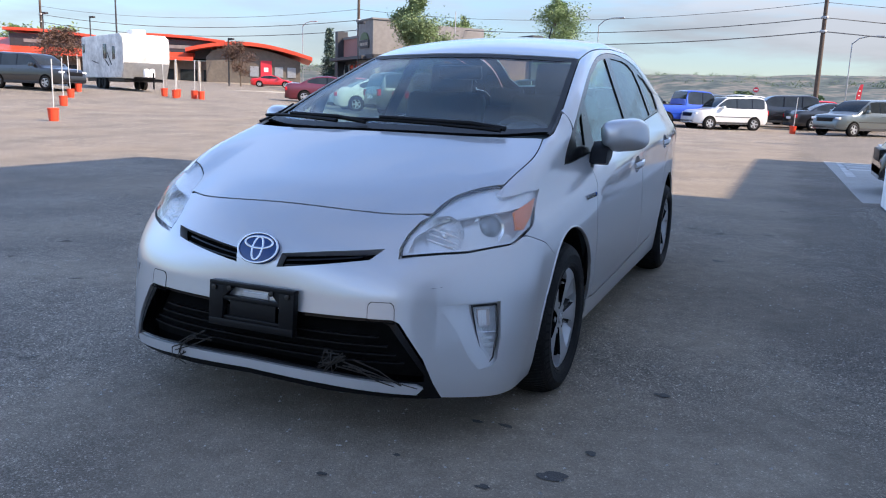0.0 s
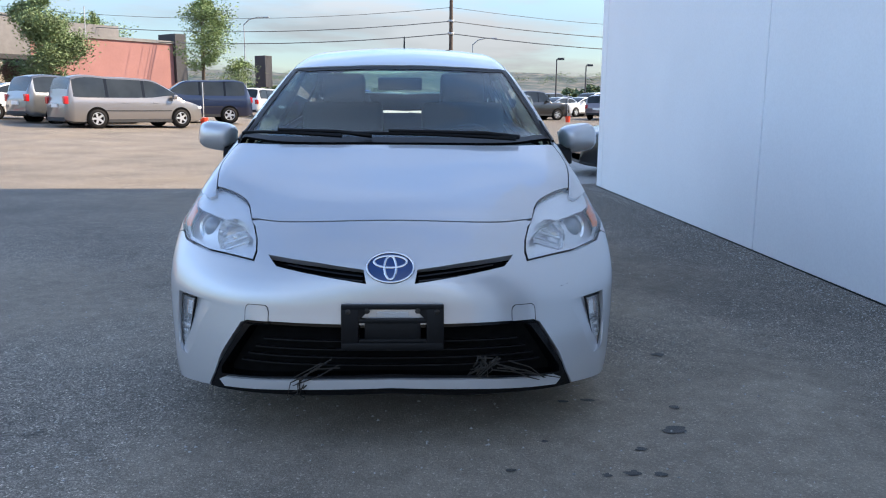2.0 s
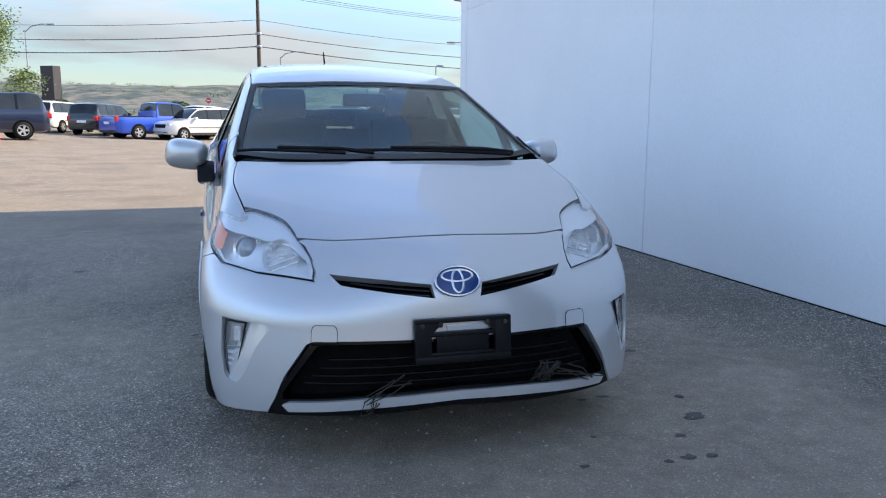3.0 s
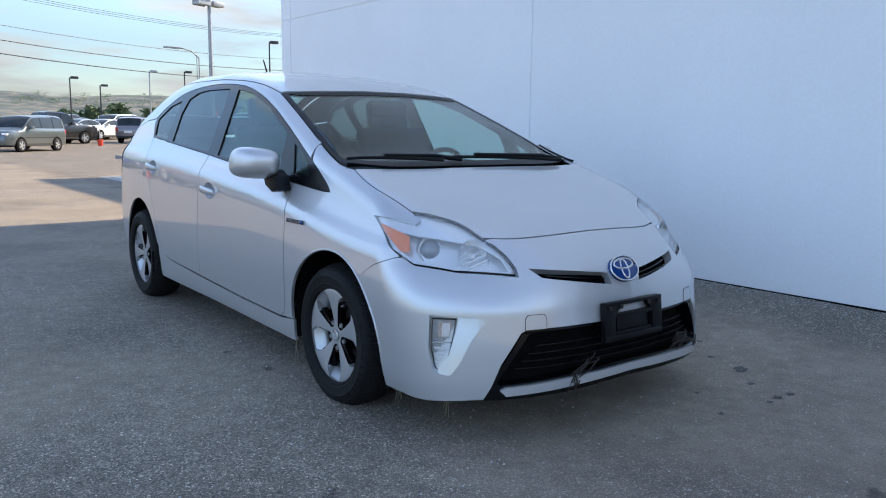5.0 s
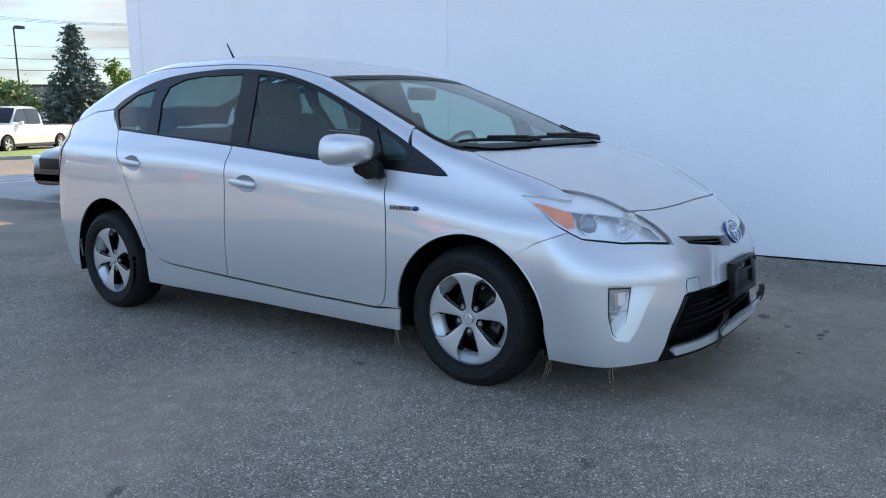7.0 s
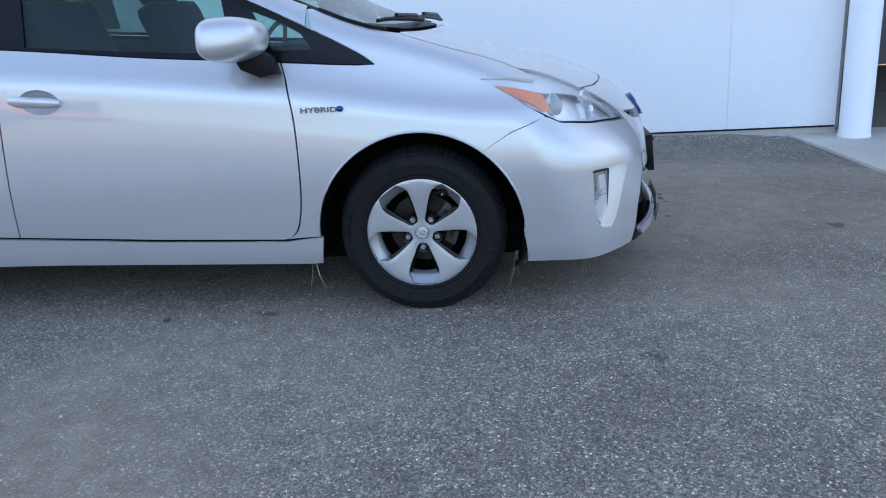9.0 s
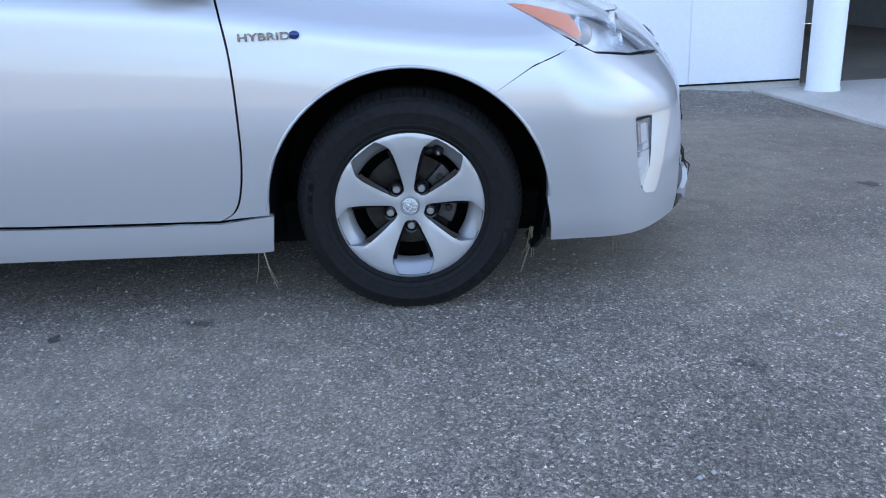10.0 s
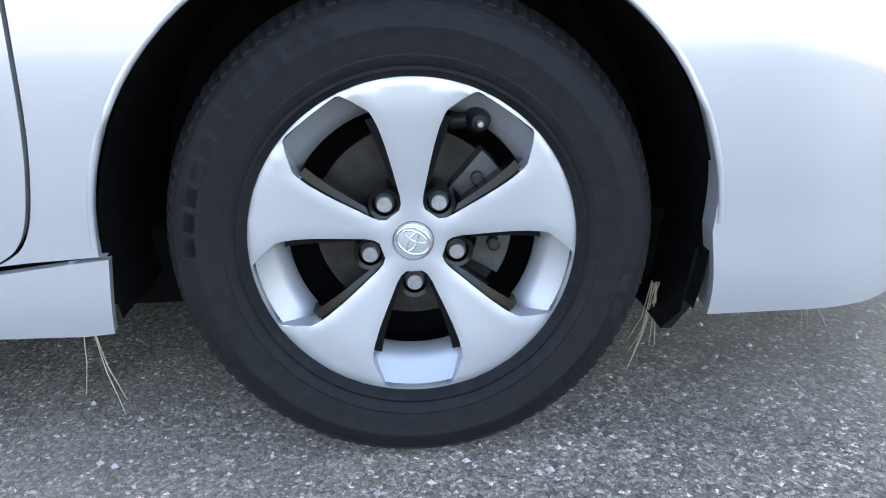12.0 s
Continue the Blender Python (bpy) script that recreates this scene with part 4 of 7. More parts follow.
for s in (-1, 1):
    slot_box = new("upper_grille")
    slot_box.parent = car
    slot_box["label"] = "black slotted upper grille"
    nose_sheet("slot_back", to_side(SLOT, s), [M["liner"]], "", out=-.05, thick=.02, parent=slot_box)
    for dz in (.012, .030):
        edge = [(s * x, -.85, .604 + (x - .082) * .115 + dz) for x in np.linspace(.095, .38, 8)]
        nose_sheet("slot_bar", edge + [(x, y, z - .005) for x, y, z in edge[::-1]], [M["gloss"]], "", out=-.022, thick=.02, parent=slot_box, step=.05)
    # fog lamp pocket
    pod = new("fog_lamp")
    pod.parent = car
    pod["label"] = "fog lamp behind a clear fluted lens in a recessed pocket"
    pocket = nose_sheet("fog_pocket", to_side(FOG, s), [P], "silver recessed pocket", out=0, thick=.03, parent=pod)
    edge_a, edge_b = Vector((.64, .508)), Vector((.745, .298))
    across = Vector((edge_b.y - edge_a.y, -(edge_b.x - edge_a.x))).normalized()
    for v in pocket.data.vertices:
        k = min(max(-(Vector((abs(v.co.x), v.co.z)) - edge_a).dot(across) / .095, 0), 1)
        v.co -= Vector(gradient(np.array([tuple(v.co)]))[0]) * .026 * k * k * (3 - 2 * k)
    pocket.data.normals_split_custom_set([(0, 0, 0)] * len(pocket.data.loops))
    lens = [(.711, -.68, .512), (.790, -.632, .512), (.800, -.638, .40), (.790, -.648, .330), (.777, -.664, .310), (.760, -.672, .312), (.732, -.68, .42)]
    nose_sheet("fog_housing", to_side(lens, s), [M["fog_grey"]], "grey lamp housing", out=-.022, thick=.008, parent=pod)
    nose_sheet("fog_lens", to_side(lens, s), [M["lens"]], "clear fog lens", out=-.011, thick=.003, parent=pod)
    middle = np.array(lens).mean(0)
    nose_sheet("fog_seal", to_side(lens, s), [M["black"]], "black lens seal", holes=[to_side([tuple(np.array(p) * .96 + middle * .04) for p in lens], s)], out=-.0105, thick=.010, parent=pod, step=.012)
    mark = [(.727, -.672, .497), (.768, -.645, .495), (.771, -.647, .440), (.738, -.672, .440)]
    nose_sheet("marker", to_side(mark, s), [M["marker"]], "faintly orange fluted reflector", out=-.017, thick=.003, parent=pod)
    for k in range(5):
        fx = .736 + .0078 * k
        nose_sheet("fog_flute", to_side([(fx, -.672, .494), (fx + .003, -.668, .494), (fx + .005, -.668, .442), (fx + .002, -.672, .442)], s), [M["lamp_grey"]], "", out=-.0162, thick=.003, parent=pod, step=.02)
    nose_sheet("fog_trim", to_side([(.731, -.68, .424), (.798, -.638, .42), (.798, -.638, .4165), (.732, -.68, .420)], s), [M["chrome"]], "bright bar across the fog lens", out=-.015, thick=.006, parent=pod)
    for z in (.398, .375, .352):
        nose_sheet("fog_rib", to_side([(.738 + (.42 - z) * .28, -.68, z + .006), (.785, -.64, z + .006), (.785, -.64, z - .004), (.739 + (.42 - z) * .28, -.68, z - .004)], s), [M["lamp_grey"]], "", out=-.0165, thick=.004, parent=pod, step=.02)
    # tow cover
    cover = [(s * (.455 + .048 * a), -.83, .468 + .056 * b) for a, b in ((-1, 0), (-1, .62), (-.93, .85), (-.72, 1), (.72, 1), (.93, .85), (1, .62), (1, 0))]
    rim_in = [(s * (.455 + .046 * a), -.83, .468 + .054 * b) for a, b in ((-1, -.2), (-1, .62), (-.93, .85), (-.72, 1), (.72, 1), (.93, .85), (1, .62), (1, -.2))]
    rim_out = [(s * (.455 + .048 * a), -.83, .468 + .056 * b) for a, b in ((-1, -.25), (-1, .62), (-.93, .85), (-.72, 1), (.72, 1), (.93, .85), (1, .62), (1, -.25))]
    nose_sheet("tow_seam", rim_out, [M["liner"]], "dark seam round the tow eye cover", holes=[rim_in], out=.0014, thick=.003, step=.012)
    nose_sheet("tow_cover", cover, [P, M["liner"]], "silver tow eye cover", out=.0012, thick=.004)
    # headlight
    light = new("headlight")
    light.parent = car
    light["label"] = "slightly hazy clear headlight with amber corner"
    lv = Flat((s * .62, -.62, .48))
    tail = [tuple(map(float, p)) for p in LEFT.lift(np.array([(-.41, .752), (-.355, .788), (-.222, .861), (-.33, .8605), (-.425, .8435)]))]
    outline = LAMP_LOW + tail + [(.70, -.378, .868)] + [(x, y, z) for x, y, z in rooted(HOOD_LAMP[::-1])][1:] + LAMP_IN[1:]
    flat2 = lambda pts: lv.to2d(to_side(pts, s))
    shrink = np.array(outline).mean(0)
    inner = [tuple(np.array(p) * .994 + shrink * .006) for p in outline]
    panel("lamp_lens", lv, flat2(inner), [M["lens"]], light, "clear hazed lens", out=0, thick=.003)
    panel("lamp_seal", lv, flat2(outline), [M["black"]], light, "black seal", holes=[flat2([tuple(np.array(p) * .990 + shrink * .010) for p in outline])], out=-.003, thick=.012)
    panel("lamp_housing", lv, flat2([tuple(np.array(p) * 1.10 - shrink * .10) for p in outline]), [M["lamp_grey"]], light, "grey lamp housing", out=-.045, thick=.008)
    window = [(.497, -.735, .676), (.67, -.615, .688), (.785, -.50, .712), (.803, -.44, .745), (.812, -.335, .822), (.735, -.45, .800), (.66, -.54, .795), (.56, -.62, .775), (.505, -.69, .728)]
    panel("lamp_bezel", lv, flat2(inner), [M["lamp_grey"]], light, "pale upper bezel inside the lens", holes=[flat2(window)], out=-.014, thick=.006, step=.02)
    amber = [(.786, -.272, .828), (.752, -.438, .790), (.778, -.472, .734), (.799, -.446, .734), (.799, -.36, .779)]
    panel("amber_reflector", lv, flat2(amber), [M["amber"]], light, "orange corner reflector", out=-.006, thick=.004, step=.02)
    n0 = Vector((s * .3, -.9, .2)).normalized()
    for (cx, cy, cz), r, back, shiny in (((.705, -.535, .748), .042, .05, True), ((.588, -.638, .726), .052, .045, False)):
        c = Vector((s * cx, cy, cz))
        turn = Vector((0, 0, 1)).rotation_difference(n0).to_matrix().to_4x4()
        at = Matrix.Translation(c - n0 * back) @ turn
        bm = bmesh.new()
        if shiny:
            lathe(bm, [(r * 1.35, -.01), (r * 1.3, .012), (r * 1.08, .008), (r * 1.0, -.004)], "z", 32, at)
            part("projector_ring", bm, M["lamp_chrome"], light, "chrome projector ring", 40)
            bm = bmesh.new()
            lathe(bm, [(r, -.004), (r * .9, .012), (r * .6, .026), (r * .3, .033), (0, .035)], "z", 32, at)
            part("projector_lens", bm, M["lens_glass"], light, "round projector lens", 180)
        else:
            lathe(bm, [(r * 1.3, .03), (r * 1.15, .008), (r * .95, -.004), (r * .8, -.008), (r * .6, -.013), (r * .4, -.016), (.012, -.018)], "z", 18, at)
            part("reflector_bowl", bm, M["lamp_chrome"], light, "faceted chrome reflector bowl", 4)
            bm = bmesh.new()
            lathe(bm, [(.014, -.018), (.014, .012), (.009, .02), (0, .022)], "z", 16, at)
            part("bulb", bm, M["chrome"], light, "lamp bulb", 40)
            bm = bmesh.new()
            for q in range(3):
                tube(bm, [at @ Vector((-.05, -.035 + .02 * q, .02)), at @ Vector((.05, -.032 + .02 * q, .02))], .004, n=6)
            part("lamp_fin", bm, M["lamp_chrome"], light, "chrome lamp fins", 60)

# oval badge on the nose: blue enamel with plain chrome ovals
badge = new("front_badge")
badge.parent = car
badge["label"] = "blue oval badge with chrome rings"
bp = strike(np.array([[0, -1.5, .657]]), np.array([[0, 1.0, 0]]), 1.2)
bn = Vector((0, -.88, .47)).normalized()
b_at = Matrix.Translation(Vector(bp[0]) + Vector((0, -.004, 0))) @ Vector((0, 0, 1)).rotation_difference(bn).to_matrix().to_4x4()


def oval_ring(name, cx, cy, a, b, r, mat, at, parent, n=40):
    bm = bmesh.new()
    rows = []
    for i in range(n):
        t = 2 * math.pi * i / n
        c, o = Vector((cx + a * math.cos(t), cy + b * math.sin(t), .008)), Vector((b * math.cos(t), a * math.sin(t), 0)).normalized()
        rows.append([bm.verts.new(at @ (c + o * r * math.cos(q) + Vector((0, 0, .6 * r * math.sin(q))))) for q in np.linspace(0, 2 * math.pi, 8, endpoint=False)])
    for p, q in zip(rows, rows[1:] + rows[:1]):
        for i in range(8):
            bm.faces.new((p[i], p[(i + 1) % 8], q[(i + 1) % 8], q[i]))
    bmesh.ops.recalc_face_normals(bm, faces=bm.faces)
    return part(name, bm, mat, parent, smooth=180)


bm = bmesh.new()
lathe(bm, [(0, .010), (.6, .009), (.95, .005), (1.0, -.012)], "z", 40)
for v in bm.verts:
    v.co = b_at @ Vector((v.co.x * .082, v.co.y * .055, v.co.z))
part("badge_disc", bm, M["blue"], badge, "blue enamel disc", 60)
oval_ring("badge_ring", 0, 0, .080, .053, .0042, M["chrome"], b_at, badge)
oval_ring("badge_ring", 0, .019, .056, .021, .0048, M["chrome"], b_at, badge)
oval_ring("badge_ring", 0, -.002, .020, .041, .0048, M["chrome"], b_at, badge)

# plate bracket
bracket = new("plate_bracket")
bracket.parent = car
bracket["label"] = "empty black plastic number plate bracket"
tilt = pose(.008, -.922, .462, -5, 0, 0)
bm = bmesh.new()
W, H = .174, .078


def bracket_bar(x0, x1, z0, z1, y0=-.012, y1=.016, bev=.004):
    box(bm, x0, x1, y0, y1, z0, z1, bev)


bracket_bar(-W, W, .062, H)
bracket_bar(-W, W, -H, -.052)
bracket_bar(-W, -.115, -.054, .064)
bracket_bar(.115, W, -.054, .064)
bracket_bar(-.118, .118, -.054, -.04, -.006, .016)
bracket_bar(-.118, .118, .015, .03, -.010, .016)
bracket_bar(-.095, .095, -.042, .018, 0, .014, .003)
for s in (-1, 1):
    slab(bm, [(s * .118, .066), (s * .09, .066), (s * .085, .055), (s * .118, .02)], -.011, .012, "y")
bmesh.ops.transform(bm, matrix=tilt, verts=bm.verts)
part("bracket_frame", bm, M["black"], bracket, smooth=30)
for x, z in ((-.085, .058), (.085, .058), (-.15, .055), (.15, .055)):
    bm = bmesh.new()
    lathe(bm, [(.009, 0), (.009, .006), (.004, .008), (0, .008)], "y", 12, tilt @ pose(x, -.013, z, 0, 0, 180))
    part("screw", bm, M["steel"], bracket, "plate screw", 40)
bm = bmesh.new()
box(bm, -.055, .055, .010, .030, .030, .050, .002)
bmesh.ops.transform(bm, matrix=tilt, verts=bm.verts)
part("bracket_gap", bm, P, bracket, "silver bumper behind the bracket")


# wheels
def wheel_face(bm, s):
    """The five-spoke cover, cut out of a dished disc; s is the side it faces."""
    R = .2055
    def hole(k):
        c = radians(-90 + 72 * k)
        pts = []
        for r, w in ((.20, .05), (.225, .082), (.27, .109), (.35, .143), (.45, .186), (.55, .227), (.66, .265), (.74, .283), (.775, .285), (.81, .272), (.88, .245), (.945, .212), (.958, .19), (.964, .1), (.966, 0)):
            pts.append((r, w))
        loop = [(r, w) for r, w in pts] + [(r, -w) for r, w in pts[::-1][1:]]
        out = []
        for r, w in loop:
            d = r - 0
            out.append((R * (d * math.cos(c) - w * math.sin(c)), R * (d * math.sin(c) + w * math.cos(c))))
        return dense(np.array(out), .006)
    holes = [hole(k) for k in range(5)]
    circle = np.array([(R * math.cos(a), R * math.sin(a)) for a in np.linspace(0, 2 * math.pi, 96, endpoint=False)])
    g = np.stack(np.meshgrid(np.arange(-R, R, .009), np.arange(-R, R, .009)), -1).reshape(-1, 2)
    keep = (np.hypot(*g.T) < R - .004)
    for h in holes:
        keep &= ~inside_polygon(g, h) & (edge_distance(g, h) > .004)
    pts = [tuple(p) for p in circle]
    edges = [(i, (i + 1) % 96) for i in range(96)]
    for h in holes:
        k = len(pts)
        pts += [tuple(p) for p in h]
        edges += [(k + i, k + (i + 1) % len(h)) for i in range(len(h))]
    pts += [tuple(p) for p in g[keep]]
    vs, _, fs, *_ = delaunay_2d_cdt([Vector(p) for p in pts], edges, [], 0, 1e-7)
    uv = np.array([tuple(v) for v in vs])
    near = np.full(len(uv), 9.0)
    for h in holes:
        near = np.minimum(near, edge_distance(uv, h))
    r = np.hypot(*uv.T)
    dish = pchip([0, .03, .06, .12, .18, .2, .2055], [.070, .0712, .073, .0795, .0845, .0845, .0815])(r) - .0014 * (near < .002)
    verts = [bm.verts.new((s * float(d), float(p[0]), float(p[1]))) for p, d in zip(uv, dish)]
    for f in fs:
        mid = uv[list(f)].mean(0)[None]
        if any(inside_polygon(mid, h)[0] for h in holes):
            continue
        bm.faces.new([verts[i] for i in f])
    # walls of the pockets
    es = [e for e in bm.edges if len(e.link_faces) == 1]
    made = bmesh.ops.extrude_edge_only(bm, edges=es)["geom"]
    for v in (q for q in made if isinstance(q, bmesh.types.BMVert)):
        v.co.x -= s * .036
    for f in (q for q in made if isinstance(q, bmesh.types.BMFace)):
        m = f.calc_center_median()
        f.material_index = 1 if math.hypot(m.y, m.z) < .158 else 0  # the inner walls are painted black
    bmesh.ops.recalc_face_normals(bm, faces=bm.faces)


SIDEWALL = [(.200, .070), (.204, .086), (.212, .096), (.216, .094), (.220, .098), (.228, .1005), (.230, .0995), (.242, .1025), (.256, .1025), (.258, .1035), (.262, .1035), (.264, .1020), (.280, .0955), (.286, .090), (.288, .0905), (.290, .0875), (.2955, .078), (.2975, .0772), (.303, .064), (.3085, .048), (.3125, .030), (.314, 0), (.3135, -.03), (.306, -.06), (.29, -.1), (.2, -.09)]


def build_wheel():
    wheel = new("wheel")
    s = 1
    bm = bmesh.new()
    lathe(bm, SIDEWALL, n=400)
    # shoulder blocks
    for v in bm.verts:
        r = math.hypot(v.co.y, v.co.z)
        k = round(math.atan2(v.co.z, v.co.y) / (2 * math.pi) * 400) % 400
        if k % 4 == 0 and v.co.x > .025 and r > .2965:
            v.co.y *= 1 - .003 / r
            v.co.z *= 1 - .003 / r
            v.co.x -= .004
    bmesh.ops.recalc_face_normals(bm, faces=bm.faces)
    tyre = part("tyre", bm, M["tyre"], wheel, "black all-season tyre with worn sidewall", smooth=38)
    # raised sidewall marks, as plain bars that follow the curve of the rubber
    flank = sorted(SIDEWALL[4:18])
    for a0, a1, r, h, n in ((107, 181, .272, .021, 11), (-52, -9, .272, .021, 6), (-66, -56, .272, .010, 2)):
        for k in range(n):
            bm = bmesh.new()
            mid, half = radians(a0 + (k + .5) * (a1 - a0) / n), radians((a1 - a0) / n * .36)
            grid = [[bm.verts.new((float(np.interp(r + h * u, [p[0] for p in flank], [p[1] for p in flank])) + .0007, (r + h * u) * math.cos(mid + half * v), (r + h * u) * math.sin(mid + half * v))) for v in (-1, -.35, .35, 1)] for u in (-.5, -.2, .2, .5)]
            for i in range(3):
                for j in range(3):
                    bm.faces.new((grid[i][j], grid[i][j + 1], grid[i + 1][j + 1], grid[i + 1][j]))
            bmesh.ops.solidify(bm, geom=bm.faces[:], thickness=.003)
            bmesh.ops.recalc_face_normals(bm, faces=bm.faces)
            part("sidewall_mark", bm, M["tyre_mark"], tyre)
    bm = bmesh.new()
    wheel_face(bm, s)
    part("wheel_cover", bm, [M["alloy"], M["gloss"]], wheel, "silver five-spoke wheel cover with black pocket walls", smooth=32)
    for k in range(5):  # black under-cover showing round each opening
        bm = bmesh.new()
        c = radians(-90 + 72 * k)
        edge = [(.205, .04), (.225, .082), (.27, .109), (.35, .143), (.45, .186), (.55, .227), (.66, .265), (.735, .283)]
        rows = []
        for r, w in [(r, w) for r, w in edge[::-1]] + [(r, -w) for r, w in edge]:
            deep = float(np.interp(r, [.2, .5, .8], [.062, .068, .070]))
            row = []
            for rr, ww, xx in ((r - .01, w * 1.05, deep), (r + .012, w * .80, deep - .003), (r + .012, w * .80, deep - .03)):
                row.append(bm.verts.new((xx, .2055 * (rr * math.cos(c) - ww * math.sin(c)), .2055 * (rr * math.sin(c) + ww * math.cos(c)))))
            rows.append(row)
        for p, q in zip(rows, rows[1:]):
            for i in range(2):
                bm.faces.new((p[i], q[i], q[i + 1], p[i + 1]))
        bmesh.ops.recalc_face_normals(bm, faces=bm.faces)
        part("pocket_edge", bm, M["gloss"], wheel, "black edge inside the spoke opening", smooth=40)
    bm = bmesh.new()
    lathe(bm, [(.1985, .075), (.193, .068), (.178, .052), (.1645, .041), (.162, .022)], n=72)
    part("pocket_ring", bm, M["alloy"], wheel, "silver sloping spoke pockets", smooth=60)
    bm = bmesh.new()
    lathe(bm, [(.2055, .08), (.203, .05), (.19, .03), (.185, -.06), (.12, -.075), (.0, -.075)], n=64)
    part("rim", bm, M["liner"], wheel, "dark inner rim", smooth=60)
    bm = bmesh.new()
    lathe(bm, [(.045, -.008), (.075, -.008), (.13, -.008), (.13, -.03), (.045, -.03)], n=48)
    part("brake_disc", bm, M["steel"], wheel, "worn steel brake disc", smooth=40)
    bm = bmesh.new()
    lathe(bm, [(0, .05), (.03, .05), (.066, .03), (.07, .0)], n=32)
    part("hub", bm, M["black"], wheel, "dark hub", smooth=40)
    bm = bmesh.new()
    slab(bm, [(.075 * math.cos(a), .075 * math.sin(a)) for a in np.radians(np.linspace(5, 48, 6))] + [(.138 * math.cos(a), .138 * math.sin(a)) for a in np.radians(np.linspace(48, 5, 6))], -.02, .022, "x", .006)
    part("brake_caliper", bm, M["caliper"], wheel, "grey brake caliper", smooth=40)
    bm = bmesh.new()
    slab(bm, [(.085 * math.cos(a), .085 * math.sin(a)) for a in np.radians(np.linspace(-32, -4, 5))] + [(.132 * math.cos(a), .132 * math.sin(a)) for a in np.radians(np.linspace(-4, -32, 5))], -.02, .018, "x", .008)
    part("caliper_bracket", bm, M["caliper"], wheel, "grey caliper bracket", smooth=40)
    for a in (16, 38, -12):
        bm = bmesh.new()
        a = radians(a)
        lathe(bm, [(.009, .018), (.009, .034), (.006, .036), (0, .036)], n=8, m=pose(0, .108 * math.cos(a), .108 * math.sin(a)))
        part("caliper_bolt", bm, M["steel"], wheel, "dark caliper bolt", smooth=30)
    for k in range(5):
        a = radians(-90 + 72 * k)
        bm = bmesh.new()
        m = pose(0, .0575 * math.cos(a), .0575 * math.sin(a))
        lathe(bm, [(.0128, .03), (.0128, .058), (.0112, .060), (.0112, .0655), (.0095, .0685), (.0088, .0675), (0, .0675)], n=24, m=m)
        part("wheel_nut", bm, M["nut"], wheel, "satin steel wheel nut", smooth=30)
        bm = bmesh.new()
        lathe(bm, [(.0205, .067), (.0215, .030), (.0155, .030), (.0155, .0655)], n=24, m=m, closed=True)
        part("nut_collar", bm, M["gloss"], wheel, "black nut collar", smooth=40)
    bm = bmesh.new()
    lathe(bm, [(0, .0745), (.018, .0745), (.0225, .0735), (.024, .066)], n=32)
    part("centre_cap", bm, M["alloy"], wheel, "silver centre cap", smooth=50)
    cap = Matrix(((0, 0, 1, .066), (1, 0, 0, 0), (0, 1, 0, 0), (0, 0, 0, 1)))
    lean = cap @ Matrix.Rotation(-.5, 4, "Z")
    for u, v, p, q, w in ((0, 0, .0215, .0165, .0016), (0, .0060, .0150, .0058, .0013), (0, -.001, .0050, .0130, .0013)):
        oval_ring("cap_ring", u, v, p, q, w, M["chrome"], lean, wheel)
    bm = bmesh.new()
    lathe(bm, [(.0245, .0725), (.0262, .0740), (.0262, .066), (.0245, .066)], n=40, closed=True)
    part("cap_groove", bm, M["fog_grey"], wheel, "grey ring round the centre cap", smooth=50)
    bm = bmesh.new()
    a = radians(60)
    at = pose(0, .168 * math.cos(a), .168 * math.sin(a))
    lathe(bm, [(0, .03), (.017, .03), (.0165, .052), (.0125, .066), (.0095, .080), (0, .082)], n=20, m=at)
    tube(bm, [(.045, .152 * math.cos(a + .18), .152 * math.sin(a + .18)), (.050, .168 * math.cos(a), .168 * math.sin(a))], .011, .010, 10)
    part("valve", bm, M["black"], wheel, "black rubber valve boot", smooth=50)
    bm = bmesh.new()
    lathe(bm, [(.0042, .078), (.0046, .090), (.003, .093), (0, .093)], n=12, m=at)
    part("valve_cap", bm, M["nut"], wheel, "metal valve tip", smooth=40)
    return wheel


first_wheel = build_wheel()
first_wheel.matrix_world = pose(-.765, 0, Z_HUB, 0, 0, 180)
first_wheel.parent = car
for x, y, rz, spin in ((-.765, 2.70, 180, 20), (.765, 0, 0, 50), (.765, 2.70, 0, 8)):
    w = copy_thing(first_wheel, pose(x, y, Z_HUB + (.008 if y > 1 else 0), 0, 0, rz) @ pose(0, 0, 0, spin))
    w.parent = car

# faded sheet of paper inside the far rear window
panel("window_sheet", LEFT, [(1.845, 1.112), (2.10, 1.121), (2.075, 1.375), (1.82, 1.372)], [M["paper"]], car, "faded paper sheet stuck inside the window", out=-.02, thick=.002, step=.06)
# folded lips of the front arches
for s in (-1, 1):
    view = LEFT if s > 0 else RIGHT
    bm = bmesh.new()
    lip = view.lift(np.array([(s * y * 1.02, z) for y, z in arc(0, Z_HUB, .3755, 2, 178, 40)]))
    tube(bm, [tuple(p) for p in lip], .0045, .0045, 8)
    part("arch_lip", bm, P, car, "silver folded wheel arch lip", 60)
